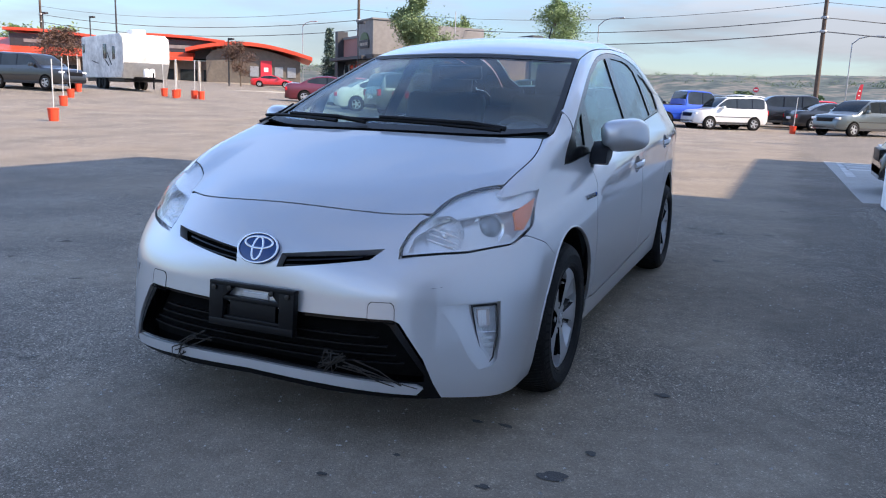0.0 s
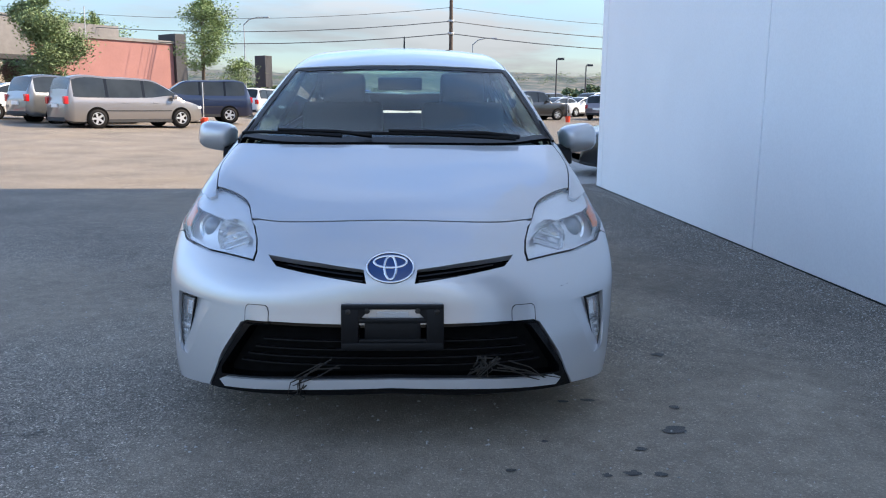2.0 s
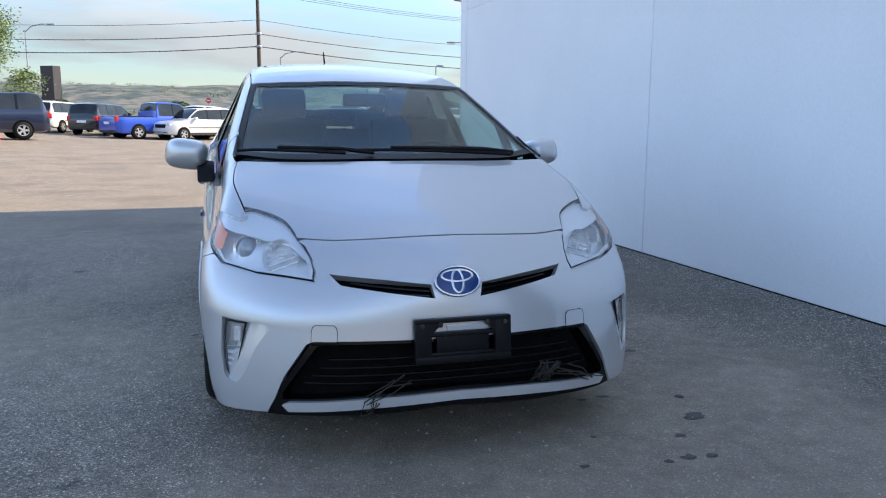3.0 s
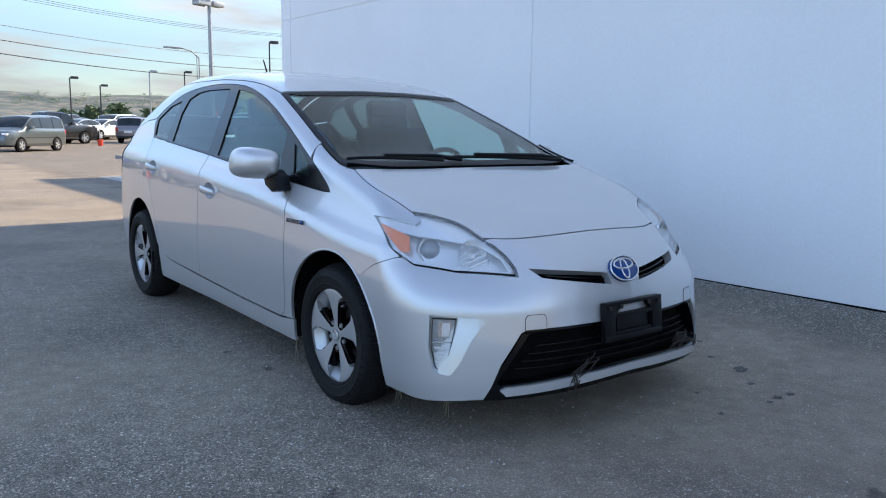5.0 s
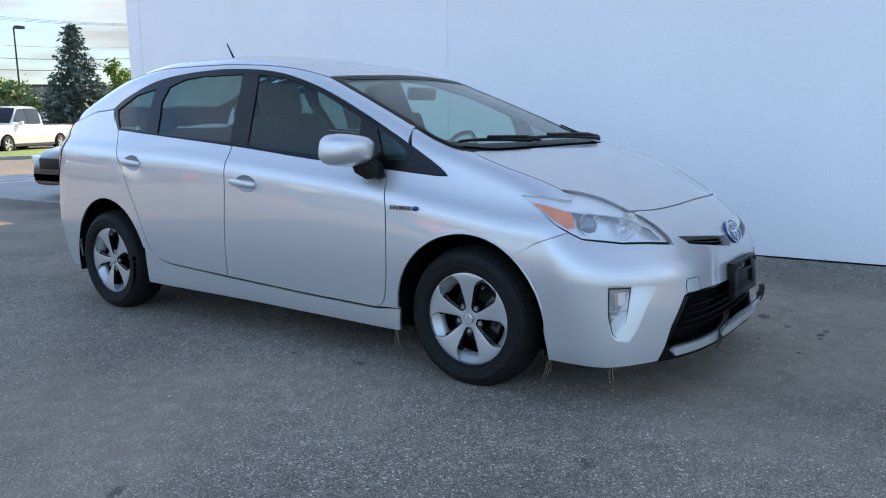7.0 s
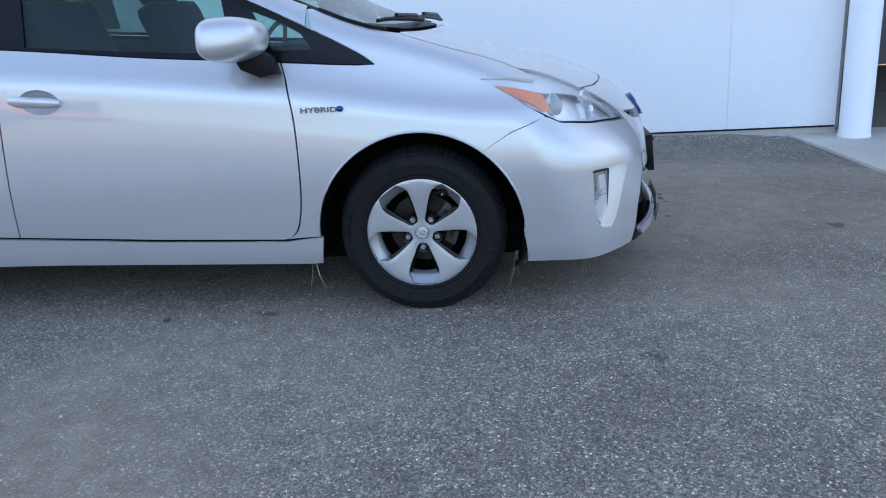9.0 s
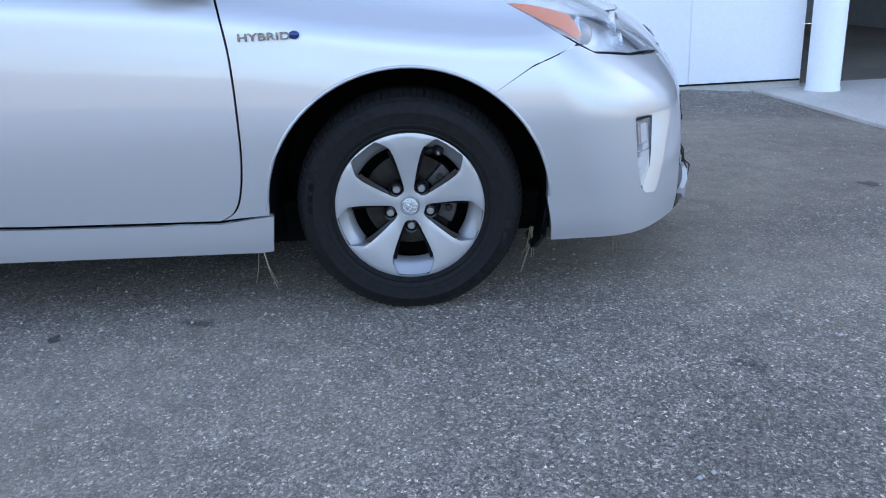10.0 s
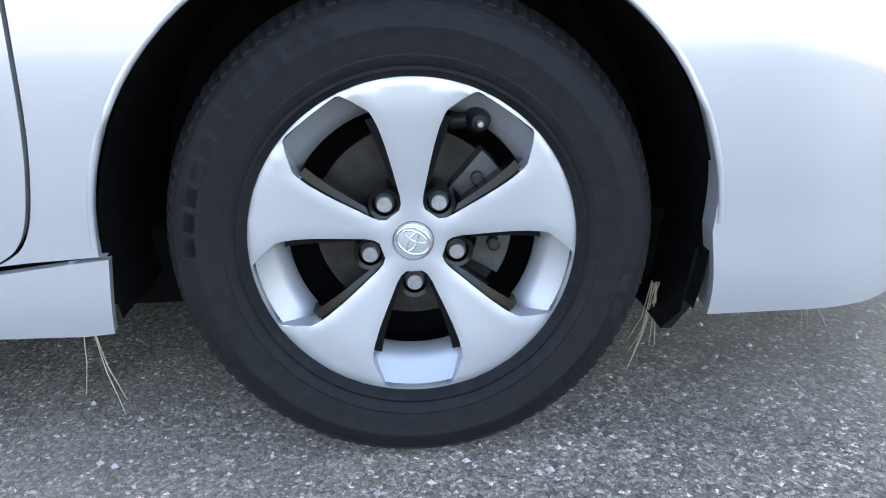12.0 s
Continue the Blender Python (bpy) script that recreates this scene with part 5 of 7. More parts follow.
# wheel wells and underside
for s in (-1, 1):
    for y, r in ((0, .386), (2.70, .398)):
        bm = bmesh.new()
        rows = []
        for x in (.835, .70, .52):
            rows.append([bm.verts.new((s * x, y + (r - .004) * math.cos(a), .32 + (r - .004) * math.sin(a))) for a in np.linspace(-.24, math.pi + .30, 30)])
        for p, q in zip(rows, rows[1:]):
            for i in range(29):
                bm.faces.new((p[i], p[i + 1], q[i + 1], q[i]))
        bm.faces.new(rows[-1])
        part("wheel_well", bm, M["liner"], car, "black wheel arch liner", smooth=60)
bm = bmesh.new()
box(bm, -.66, .66, -.62, 3.35, .17, .30, .03)
part("floor_pan", bm, M["liner"], car, "dark underbody")
bm = bmesh.new()
slab(bm, [(-.378, .20), (-.385, .28), (-.375, .28), (-.362, .19), (-.335, .165), (-.35, .165)], -.80, -.66, "x")
part("splash_guard", bm, M["black"], car, "torn black splash guard behind the bumper")

# hybrid lettering on both front wings
for s in (-1, 1):
    cu = bpy.data.curves.new("lettering", "FONT")
    cu.body, cu.size, cu.extrude, cu.space_character = "HYBRID", .033, .0025, 1.05
    cu.bevel_depth = .0006
    holder = new("lettering", cu)
    bpy.context.view_layer.update()
    me = bpy.data.meshes.new_from_object(holder.evaluated_get(bpy.context.evaluated_depsgraph_get()))
    bpy.data.objects.remove(holder)
    me.materials.append(M["letter"])
    ob = new("lettering", me)
    ob.parent = car
    y0 = .405 if s < 0 else .255
    nrm = gradient(np.array([[s * .86, .33, .788]]))[0]
    base = strike(np.array([[s * 1.3, y0, .776]]), np.array([[-s * 1.0, 0, 0]]), 1.0)[0]
    ob.matrix_world = Matrix.Translation(Vector(base) + Vector((s * .003, 0, 0))) @ (pose(0, 0, 0, 90, 0, -90 if s < 0 else 90)) @ Matrix.Diagonal((1.12, .8, 1, 1))
    ob["label"] = "chrome hybrid lettering"
    bm = bmesh.new()
    end = ob.matrix_world @ Vector((.128, .012, 0))
    lathe(bm, [(0, .006), (.008, .0055), (.0105, .002), (.0105, -.004)], "x", 16, Matrix.Translation(end) @ Matrix.Diagonal((s, 1.25, 1, 1)))
    part("lettering_mark", bm, M["blue"], car, "small round blue mark after the lettering", 60)

# wipers
for pivot, tip in (((.30, .03), (-.37, .055)), ((-.36, .045), (-.70, .125))):
    wiper = new("wiper")
    wiper.parent = car
    a, b = rooted([pivot])[0], rooted([tip])[0]
    bm = bmesh.new()
    pts = [Vector(p) + Vector((0, -.005, .022)) for p in rooted([(pivot[0] + (tip[0] - pivot[0]) * k, pivot[1] + (tip[1] - pivot[1]) * k + .012) for k in np.linspace(-.35, 1, 8)])]
    tube(bm, pts, .009, .007, 8)
    part("wiper_blade", bm, M["black"], wiper, "black wiper blade", 60)
    bm = bmesh.new()
    mid = Vector(rooted([((pivot[0] + tip[0]) / 2, (pivot[1] + tip[1]) / 2 + .01)])[0]) + Vector((0, -.006, .035))
    tube(bm, [Vector(a) + Vector((.25, .01, .02)), Vector(a) + Vector((.1, .005, .038)), mid], .011, .008, 8)
    part("wiper_arm", bm, M["black"], wiper, "black wiper arm", 60)
bm = bmesh.new()
tube(bm, [(0, 2.42, height_at(0, 2.42)), (0, 2.50, height_at(0, 2.42) + .13)], .008, .004, 8)
part("antenna", bm, M["black"], car, "short black roof antenna", 60)
for s in (-1, 1):
    bm = bmesh.new()
    e = [Vector(p) + Vector((0, 0, .006)) for p in rooted([(s * .712, .10), (s * .715, .16), (s * .702, .26), (s * .69, .345)])]
    tube(bm, e, .007, .005, 8)
    part("cowl_corner", bm, M["black"], car, "black cowl end trim", 60)


# inside
def pad(name, cx, cy, cz, sx, sy, sz, tilt_deg, mat, parent, bev=.05, label=""):
    bm = bmesh.new()
    box(bm, -sx / 2, sx / 2, -sy / 2, sy / 2, -sz / 2, sz / 2, bev)
    bmesh.ops.transform(bm, matrix=pose(cx, cy, cz, tilt_deg), verts=bm.verts)
    return part(name, bm, mat, parent, label, 60)


for s in (-1, 1):
    seat = new("front_seat")
    seat.parent = car
    seat["label"] = "dark cloth front seat with headrest"
    back = -.15 if s < 0 else -.32
    pad("seat_cushion", s * .37, 1.25 + back, .56, .52, .54, .16, 6, M["seat"], seat)
    pad("seat_back", s * .37, 1.60 + back, .90, .50, .14, .66, -20, M["seat"], seat)
    pad("headrest", s * .37, 1.765 + back, 1.30, .27, .10, .19, -12, M["seat"], seat, .04)
    for k in (-.05, .05):
        bm = bmesh.new()
        tube(bm, [(s * .37 + k, 1.70 + back, 1.16), (s * .37 + k, 1.755 + back, 1.25)], .007)
        part("headrest_post", bm, M["chrome"], seat, "steel headrest post")
bench = new("rear_seat")
bench.parent = car
bench["label"] = "dark cloth rear bench seat"
pad("seat_cushion", 0, 2.25, .56, 1.28, .5, .18, 5, M["seat"], bench)
pad("seat_back", 0, 2.62, .87, 1.26, .14, .56, -24, M["seat"], bench)
for x in (-.40, .40):
    pad("headrest", x, 2.76, 1.20, .26, .09, .15, -14, M["seat"], bench, .035)
bm = bmesh.new()
slab(bm, [(.44, .50), (.20, .90), (.22, .985), (.45, 1.02), (.66, 1.005), (.80, .93), (.82, .78), (.70, .55)], -.70, .70, "x", .04)
part("dashboard", bm, M["trim"], car, "dark grey dashboard", 40)
wheel_ring = new("steering_wheel")
wheel_ring.parent = car
sw = pose(.37, .88, .93, -65, 0, 0)
oval_ring("steering_rim", 0, 0, .185, .175, .016, M["trim"], sw, wheel_ring)
bm = bmesh.new()
box(bm, -.17, .17, -.02, .02, -.005, .02, .005)
box(bm, -.07, .07, -.06, .06, -.01, .03, .01)
bmesh.ops.transform(bm, matrix=sw, verts=bm.verts)
part("steering_hub", bm, M["trim"], wheel_ring, smooth=40)
pad("rear_view_mirror", 0, .86, 1.315, .24, .03, .07, 12, M["black"], car, .012, "dark rear-view mirror")
bm = bmesh.new()
box(bm, -.70, .70, .43, 2.28, .30, .36, .01)
part("cabin_floor", bm, M["trim"], car, "dark cabin carpet")
bm = bmesh.new()
box(bm, -.60, .60, 2.72, 3.25, .96, .985, .01)
part("parcel_shelf", bm, M["trim"], car, "dark parcel shelf")

# dry grass caught under the car and on the lip
rng = random.Random(4)
for nm, at, n, length, mat, spread in (("dry_grass", (-.815, .425, .205), 3, .15, "straw", .05), ("dry_grass", (-.74, -.345, .19), 6, .12, "straw", .04), ("dry_grass", (-.68, -.60, .195), 4, .09, "straw", .03)):
    bm = bmesh.new()
    for k in range(n):
        x, y, z = at
        x += rng.uniform(-.006, .006)
        y += rng.uniform(-.006, .006)
        dx, dy = rng.uniform(-spread, spread), rng.uniform(-spread, spread)
        q = length * rng.uniform(.6, 1.1)
        tube(bm, [(x, y, z + .02), (x + dx * .4, y + dy * .4, z - q * .5), (x + dx, y + dy, max(z - q, .004))], .0011, .0006, 4)
    part(nm, bm, M[mat], car, "wisps of dry grass caught under the body")["kind"] = "stuff"
for at, goal, n in (((-.22, -.905, .335), (-.30, -.915, .265), 5), ((-.29, -.908, .275), (-.33, -.910, .215), 5), ((.33, -.915, .345), (.30, -.925, .30), 18), ((.37, -.915, .325), (.58, -.845, .238), 5)):
    bm = bmesh.new()
    for k in range(n):
        a = Vector(at) + Vector((rng.uniform(-.03, .05), -.01, rng.uniform(-.02, .02)))
        b = Vector(goal) + Vector((rng.uniform(-.035, .035), rng.uniform(-.01, .01), rng.uniform(-.015, .02)))
        mid = (a + b) / 2 + Vector((rng.uniform(-.02, .02), -.012, rng.uniform(-.01, .02)))
        tube(bm, [a, mid, b], .0030, .0018, 5)
    part("dried_weed", bm, M["weed"], car, "dark dried weeds stuck in the grille")["kind"] = "stuff"
# ---------------------------------------------------------------- parked vehicles
PAINTS = {}


def car_paint(name, colour, metal=.3):
    if name not in PAINTS:
        PAINTS[name] = material(name + "_paint", colour, .28, metal=metal, coat=.8, grain=.03, scale=20)
    return PAINTS[name]


SHAPES = {
    # body top as (share of length from the tail, share of height); belt, roof span and belt height of the cabin
    "sedan": dict(top=[(0, .58), (.02, .68), (.17, .72), (.30, .70), (.66, .67), (.74, .66), (.93, .56), (.985, .48), (1, .36)], belt=(.14, .75), roof=(.33, .54), z=.67, L=4.7, W=1.8, H=1.45),
    "hatch": dict(top=[(0, .55), (.02, .62), (.3, .63), (.66, .62), (.76, .61), (.93, .53), (.985, .46), (1, .34)], belt=(.02, .78), roof=(.14, .52), z=.62, L=4.2, W=1.75, H=1.52),
    "suv": dict(top=[(0, .50), (.015, .60), (.3, .62), (.66, .61), (.74, .605), (.94, .56), (.985, .50), (1, .36)], belt=(.015, .75), roof=(.07, .56), z=.625, L=4.6, W=1.85, H=1.7),
    "van": dict(top=[(0, .45), (.015, .55), (.3, .56), (.7, .56), (.83, .56), (.95, .47), (.99, .42), (1, .32)], belt=(.015, .84), roof=(.06, .60), z=.575, L=5.1, W=1.92, H=1.76),
    "pickup": dict(top=[(0, .56), (.012, .60), (.36, .60), (.42, .60), (.66, .60), (.74, .61), (.95, .59), (.99, .52), (1, .40)], belt=(.385, .74), roof=(.42, .64), z=.60, L=5.7, W=2.0, H=1.9),
}


def vehicle(kind, paint, label, x, y, heading, group="parked cars", L=None, W=None, H=None, wheel="rim_far"):
    """A parked vehicle about its own middle; heading is where the nose points, in degrees from +x."""
    q = SHAPES[kind]
    L, W, H = L or q["L"], W or q["W"], H or q["H"]
    ob = empty({"pickup": "pickup_truck", "van": "minivan", "suv": "suv"}.get(kind, "parked_car"), pose(x, y, ground_height(x, y), 0, 0, heading), label, {"pickup": "truck", "van": "minivan"}.get(kind, "car"), group)
    bonnet = pchip([p[0] for p in q["top"]], [p[1] * H for p in q["top"]])
    top = bonnet
    r = .19 * H if kind == "sedan" else .185 * H
    r = min(max(r, .31), .38)
    zb = .17 if kind in ("sedan", "hatch", "van") else .26
    (f0, f1), (g0, g1), belt, z0 = q["belt"], q["roof"], q["z"] * H, q["z"] * H - .04
    b1 = (f1 - .5) * L
    over = pchip([f0, f0 + (g0 - f0) * .55, g0, (g0 + g1) / 2, g1, g1 + (f1 - g1) * .5, f1], [belt - .01, belt + (H - .05 - belt) * .66, H - .05, H, H - .045, belt + (H - .04 - belt) * .60, belt - .01])
    cuts = {"sedan": [(.16, .49), (.51, .93)], "hatch": [(.07, .30), (.33, .60), (.63, .93)], "suv": [(.07, .29), (.315, .575), (.60, .93)], "van": [(.05, .31), (.335, .625), (.65, .93)], "pickup": [(.08, .48), (.51, .93)]}[kind]
    cuts = [(f0 + (f1 - f0) * u0, f0 + (f1 - f0) * u1) for u0, u1 in cuts]
    stations = sorted({0, .004, .02, .06, .92, .97, .992, 1, f0, f1, g0, g1, *[round(u, 5) for c in cuts for u in c], *[round(f0 + (g0 - f0) * k, 5) for k in (.12, .35, .6, .85)], *[round(g1 + (f1 - g1) * k, 5) for k in (.15, .4, .65, .9)], *[round(k, 4) for k in np.linspace(.1, .9, 17)]})
    rows = []
    for s in stations:
        taper = 1 - .16 * max(0, (.06 - s) / .06) ** 2 - .26 * max(0, (s - .86) / .14) ** 2
        w, zh = W / 2 * taper, float(bonnet(s))
        zt = max(zh, float(over(s))) if f0 <= s <= f1 else zh
        k = min(max((zt - belt) / (H - belt), 0), 1)
        low = min(belt, zh)
        lift = .10 * max(0, (.05 - s) / .05) + .06 * max(0, (s - .95) / .05)
        roof_w = 1 - .27 * (zt - belt) / H * 2.2
        flat_l = [(.935, zt - .03), (.86, zt - .012), (.74, zt - .002), (.45, zt + .008), (0, zt + .014)]
        cab_l = [(.945, belt + .025), (roof_w + .045, zt - .085), (roof_w - .02, zt - .025), (roof_w * .6, zt + .0), (0, zt + .012)]
        up = [(f[0] * (1 - k ** .5) + c[0] * k ** .5, f[1] * (1 - k ** .5) + c[1] * k ** .5) for f, c in zip(flat_l, cab_l)]
        pts = [(.80, zb + lift), (.955, zb + .05 + lift), (.985, zb + .16 + lift), (1.0, zb + .5 * (low - zb)), (.992, low - .14), (.965, low - .035)]
        half = [(a * w, z) for a, z in pts] + [(a * w, max(z, low - .03)) for a, z in up]
        rows.append([((s - .5) * L, a, z) for a, z in half])
    groups = {}
    for i, (p, o) in enumerate(zip(rows, rows[1:])):
        mid = (stations[i] + stations[i + 1]) / 2
        for j in range(len(p) - 1):
            for sgn in (-1, 1):
                key = ("body", 0)
                if j == 6:
                    for n, (u0, u1) in enumerate(cuts):
                        if u0 <= mid <= u1:
                            key = ("window", sgn * (n + 1))
                    if key[0] == "body" and cuts[0][0] < mid < cuts[-1][1]:
                        key = ("door_pillar", sgn * (1 + sum(1 for u0, u1 in cuts if u1 < mid)))
                elif j >= 8 and g1 < mid < f1 - .012:
                    key = ("windshield", 0)
                elif j >= 8 and f0 + .012 < mid < g0:
                    key = ("rear_window", 0)
                quad = [p[j], o[j], o[j + 1], p[j + 1]]
                quad = [(x_, sgn * y_, z_) for x_, y_, z_ in quad]
                groups.setdefault(key, []).append(quad if sgn < 0 else quad[::-1])
    for end in (rows[0], rows[-1][:]):
        loop = end + [(x_, -y_, z_) for x_, y_, z_ in end[::-1][1:]]
        groups[("body", 0)].append(loop if end is not rows[0] else loop[::-1])
    for (nm, _), quads in groups.items():
        bm = bmesh.new()
        for quad in quads:
            bm.faces.new([bm.verts.new(p) for p in quad])
        bmesh.ops.remove_doubles(bm, verts=bm.verts, dist=.0005)
        bmesh.ops.dissolve_degenerate(bm, edges=bm.edges, dist=.0005)
        part(nm, bm, {"body": paint, "door_pillar": M["gloss"]}.get(nm, M["far_glass"]), ob, smooth=45)
    if kind == "pickup":
        bm = bmesh.new()
        box(bm, -.48 * L, -.13 * L, -W / 2 * .82, W / 2 * .82, q["z"] * H - .02, q["z"] * H + .035, .01)
        part("bed_cover", bm, M["black"], ob, "black bed cover")
    # lights, bumpers, grille
    zl = float(top(.97)) - .10
    for sgn in (-1, 1):
        bm = bmesh.new()
        box(bm, L * .455, L * .487, sgn * W * .365 - .15, sgn * W * .365 + .11, zl - .06, zl + .05, .03)
        part("headlight", bm, M["lamp_grey"], ob, "clear headlight", 40)
        bm = bmesh.new()
        zt = .60 * H if kind != "sedan" else .56 * H
        tall = .13 if kind in ("sedan", "hatch") else .19
        box(bm, -L * .502, -L * .475, sgn * W * .41 - .11, sgn * W * .41 + .075, zt - tall - .05, zt + .02, .02)
        part("tail_light", bm, M["red_lens"], ob, "red tail light", 40)
        bm = bmesh.new()
        mx = b1 - .42
        box(bm, mx - .09, mx + .07, sgn * (W / 2 + .10) - .10, sgn * (W / 2 + .10) + .08, z0 + .03, z0 + .19, .04)
        part("door_mirror", bm, paint, ob, smooth=40)
        bm = bmesh.new()
        box(bm, -L * .30, L * .26, sgn * W / 2 * .99 - .012, sgn * W / 2 * .99 + .012, zb + .02, zb + .13, .008)
        part("side_skirt", bm, M["trim"], ob, "dark side skirt")
        bm = bmesh.new()
        zm = zb + .5 * (min(belt, .62 * H) - zb)
        box(bm, -L * .24, L * .24, sgn * W / 2 - .012, sgn * W / 2 + .008, zm - .018, zm + .018, .004)
        part("side_moulding", bm, M["trim"] if kind in ("van", "suv") else paint, ob, "slim side moulding")
        for hx in (-.10, .12):
            bm = bmesh.new()
            box(bm, hx * L - .09, hx * L + .09, sgn * W / 2 * .985 - .02, sgn * W / 2 * .985 + .02, belt - .16, belt - .125, .008)
            part("door_handle", bm, paint, ob, "door handle")
    bm = bmesh.new()
    box(bm, L * .47, L * .503, -W * .24, W * .24, zl - .16, zl + .02, .02)
    part("grille", bm, M["black"], ob, "black grille", 40)
    bm = bmesh.new()
    box(bm, L * .462, L * .500, -W * .36, W * .36, zb + .08, zb + .22, .03)
    part("front_intake", bm, M["trim"], ob, "dark lower bumper", 40)
    bm = bmesh.new()
    box(bm, -L * .505, -L * .47, -W * .40, W * .40, zb + .06, zb + .2, .03)
    part("rear_bumper", bm, M["trim"], ob, "dark rear bumper", 40)
    bm = bmesh.new()
    box(bm, -L * .507, -L * .49, -.26, .26, .43 * H - .06, .43 * H + .07, .005)
    part("plate_panel", bm, M["white"], ob, "pale plate")
    # wheels
    for fx in (-.295, .31):
        for sgn in (-1, 1):
            c = Matrix.Translation((fx * L, sgn * (W / 2 - .09), r))
            bm = bmesh.new()
            lathe(bm, [(0, -.02), (r + .055, -.02), (r + .055, .098), (r + .03, .102), (0, .102)], "y", 24, c @ Matrix.Diagonal((1, sgn, 1, 1)) @ Matrix.Translation((0, 0, .02)))
            part("wheel_arch", bm, M["liner"], ob, "dark wheel arch")
            wh = new("wheel")
            wh.parent = ob
            bm = bmesh.new()
            lathe(bm, [(r * .62, .10), (r * .66, .122), (r * .9, .122), (r, .09), (r, -.08), (r * .6, -.08)], "y", 28, c @ Matrix.Diagonal((1, sgn, 1, 1)))
            part("tyre", bm, M["tyre"], wh, smooth=50)
            bm = bmesh.new()
            m = c @ Matrix.Diagonal((1, sgn, 1, 1))
            lathe(bm, [(r * .58, .104), (r * .62, .118), (r * .66, .116), (r * .67, .06), (r * .58, .06)], "y", 28, m, closed=True)
            lathe(bm, [(0, .112), (r * .13, .112), (r * .17, .095), (r * .17, .06)], "y", 14, m)
            for k in range(5):
                turn = c @ Matrix.Rotation(2 * math.pi * (k + .5) / 5, 4, "Y")
                for v in box(bm, r * .1, r * .6, sgn * .094, sgn * .110, -r * .11, r * .11, 0):
                    v.co = turn @ v.co
            part("rim", bm, M["alloy"], wh, "silver five-spoke rim", 40)
            # flat near-black disc stands in for the shade between the spokes
            bm = bmesh.new()
            lathe(bm, [(0, .066), (r * .6, .066), (r * .6, .05)], "y", 20, m)
            part("rim_shade_disc", bm, M["liner"], wh, "dark disc standing in for the shade between the spokes")
    return ob


def by_wheel(kind, paint, label, wx, wy, heading, which, side, **k):
    """Places a vehicle by where one wheel touches the ground: which is front or rear, side is +1 for its left."""
    q = SHAPES[kind]
    L, W = k.get("L") or q["L"], k.get("W") or q["W"]
    lx, ly = (.31 if which == "front" else -.295) * L, side * (W / 2 - .05)
    c, s = math.cos(radians(heading)), math.sin(radians(heading))
    return vehicle(kind, paint, label, wx - (lx * c - ly * s), wy - (lx * s + ly * c), heading, **k)


M["white"] = material("white_paint", (.8, .8, .79), .5, grain=.04, scale=12)
BEIGE, WHITE_CAR, GREY_CAR, DARK_CAR = car_paint("beige", (.20, .187, .18), .4), car_paint("white", (.66, .66, .65), 0), car_paint("grey", (.17, .18, .19), .6), car_paint("black", (.012, .012, .014), 0)
SILVER, MAROON, NAVY, BLUE, GREEN_GREY, RED = car_paint("silver", (.5, .51, .52), .6), car_paint("maroon", (.13, .012, .025)), car_paint("navy", (.006, .012, .04)), car_paint("blue", (.01, .065, .46), .2), car_paint("green_grey", (.13, .15, .15), .5), car_paint("red", (.55, .015, .02), 0)
by_wheel("van", BEIGE, "beige minivan parked tail towards the lane", -10.9, 24.3, 44, "rear", -1)
by_wheel("suv", GREY_CAR, "grey family suv parked beside the beige minivan", -13.1, 26.1, 50, "rear", -1, L=5.0, H=1.75)
by_wheel("sedan", WHITE_CAR, "white four-door sedan with round tail lights", -16.1, 27.6, 44, "rear", -1)
by_wheel("sedan", MAROON, "dark red sedan parked tail towards the lane", -22.4, 33.0, 32, "rear", -1, L=5.0)
vehicle("sedan", SILVER, "silver sedan half hidden behind the minivan", -11.8, 33.2, 40)
vehicle("hatch", RED, "red hatchback parked behind the white sedan", -23.5, 41, 40)
by_wheel("suv", NAVY, "dark blue full-size suv with chrome rims", -8.4, 33.0, 203, "rear", 1, L=5.2, W=2.0, H=1.9)
by_wheel("suv", WHITE_CAR, "white suv parked facing away", -8.9, 44.8, 68, "rear", -1, L=4.7)
by_wheel("suv", DARK_CAR, "black suv parked facing away", -6.3, 42.6, 66, "rear", -1)
by_wheel("pickup", BLUE, "bright blue pickup truck with black bed cover", -4.5, 39.9, 34, "rear", -1)
by_wheel("suv", WHITE_CAR, "white compact suv with grey rims facing the lane", -2.3, 39.6, 216, "front", 1, L=4.2, W=1.8, H=1.68)
vehicle("suv", DARK_CAR, "dark maroon suv behind the white suv", .6, 46.6, 195, L=4.7, H=1.8)
by_wheel("sedan", DARK_CAR, "black sedan parked tail first", 2.6, 43.6, 22, "rear", -1)
vehicle("hatch", RED, "red hatchback in the back row", 2.2, 51.0, 200)
by_wheel("suv", GREEN_GREY, "grey-green suv facing the lane", 4.2, 38.4, 226, "front", 1, L=4.6, H=1.72)
vehicle("pickup", DARK_CAR, "black pickup in the back row", 7.5, 49.5, 20)
vehicle("suv", DARK_CAR, "dark suv in the back row", -3.2, 50.5, 60)
vehicle("suv", WHITE_CAR, "white suv in the back row", -1.0, 54.0, 60)
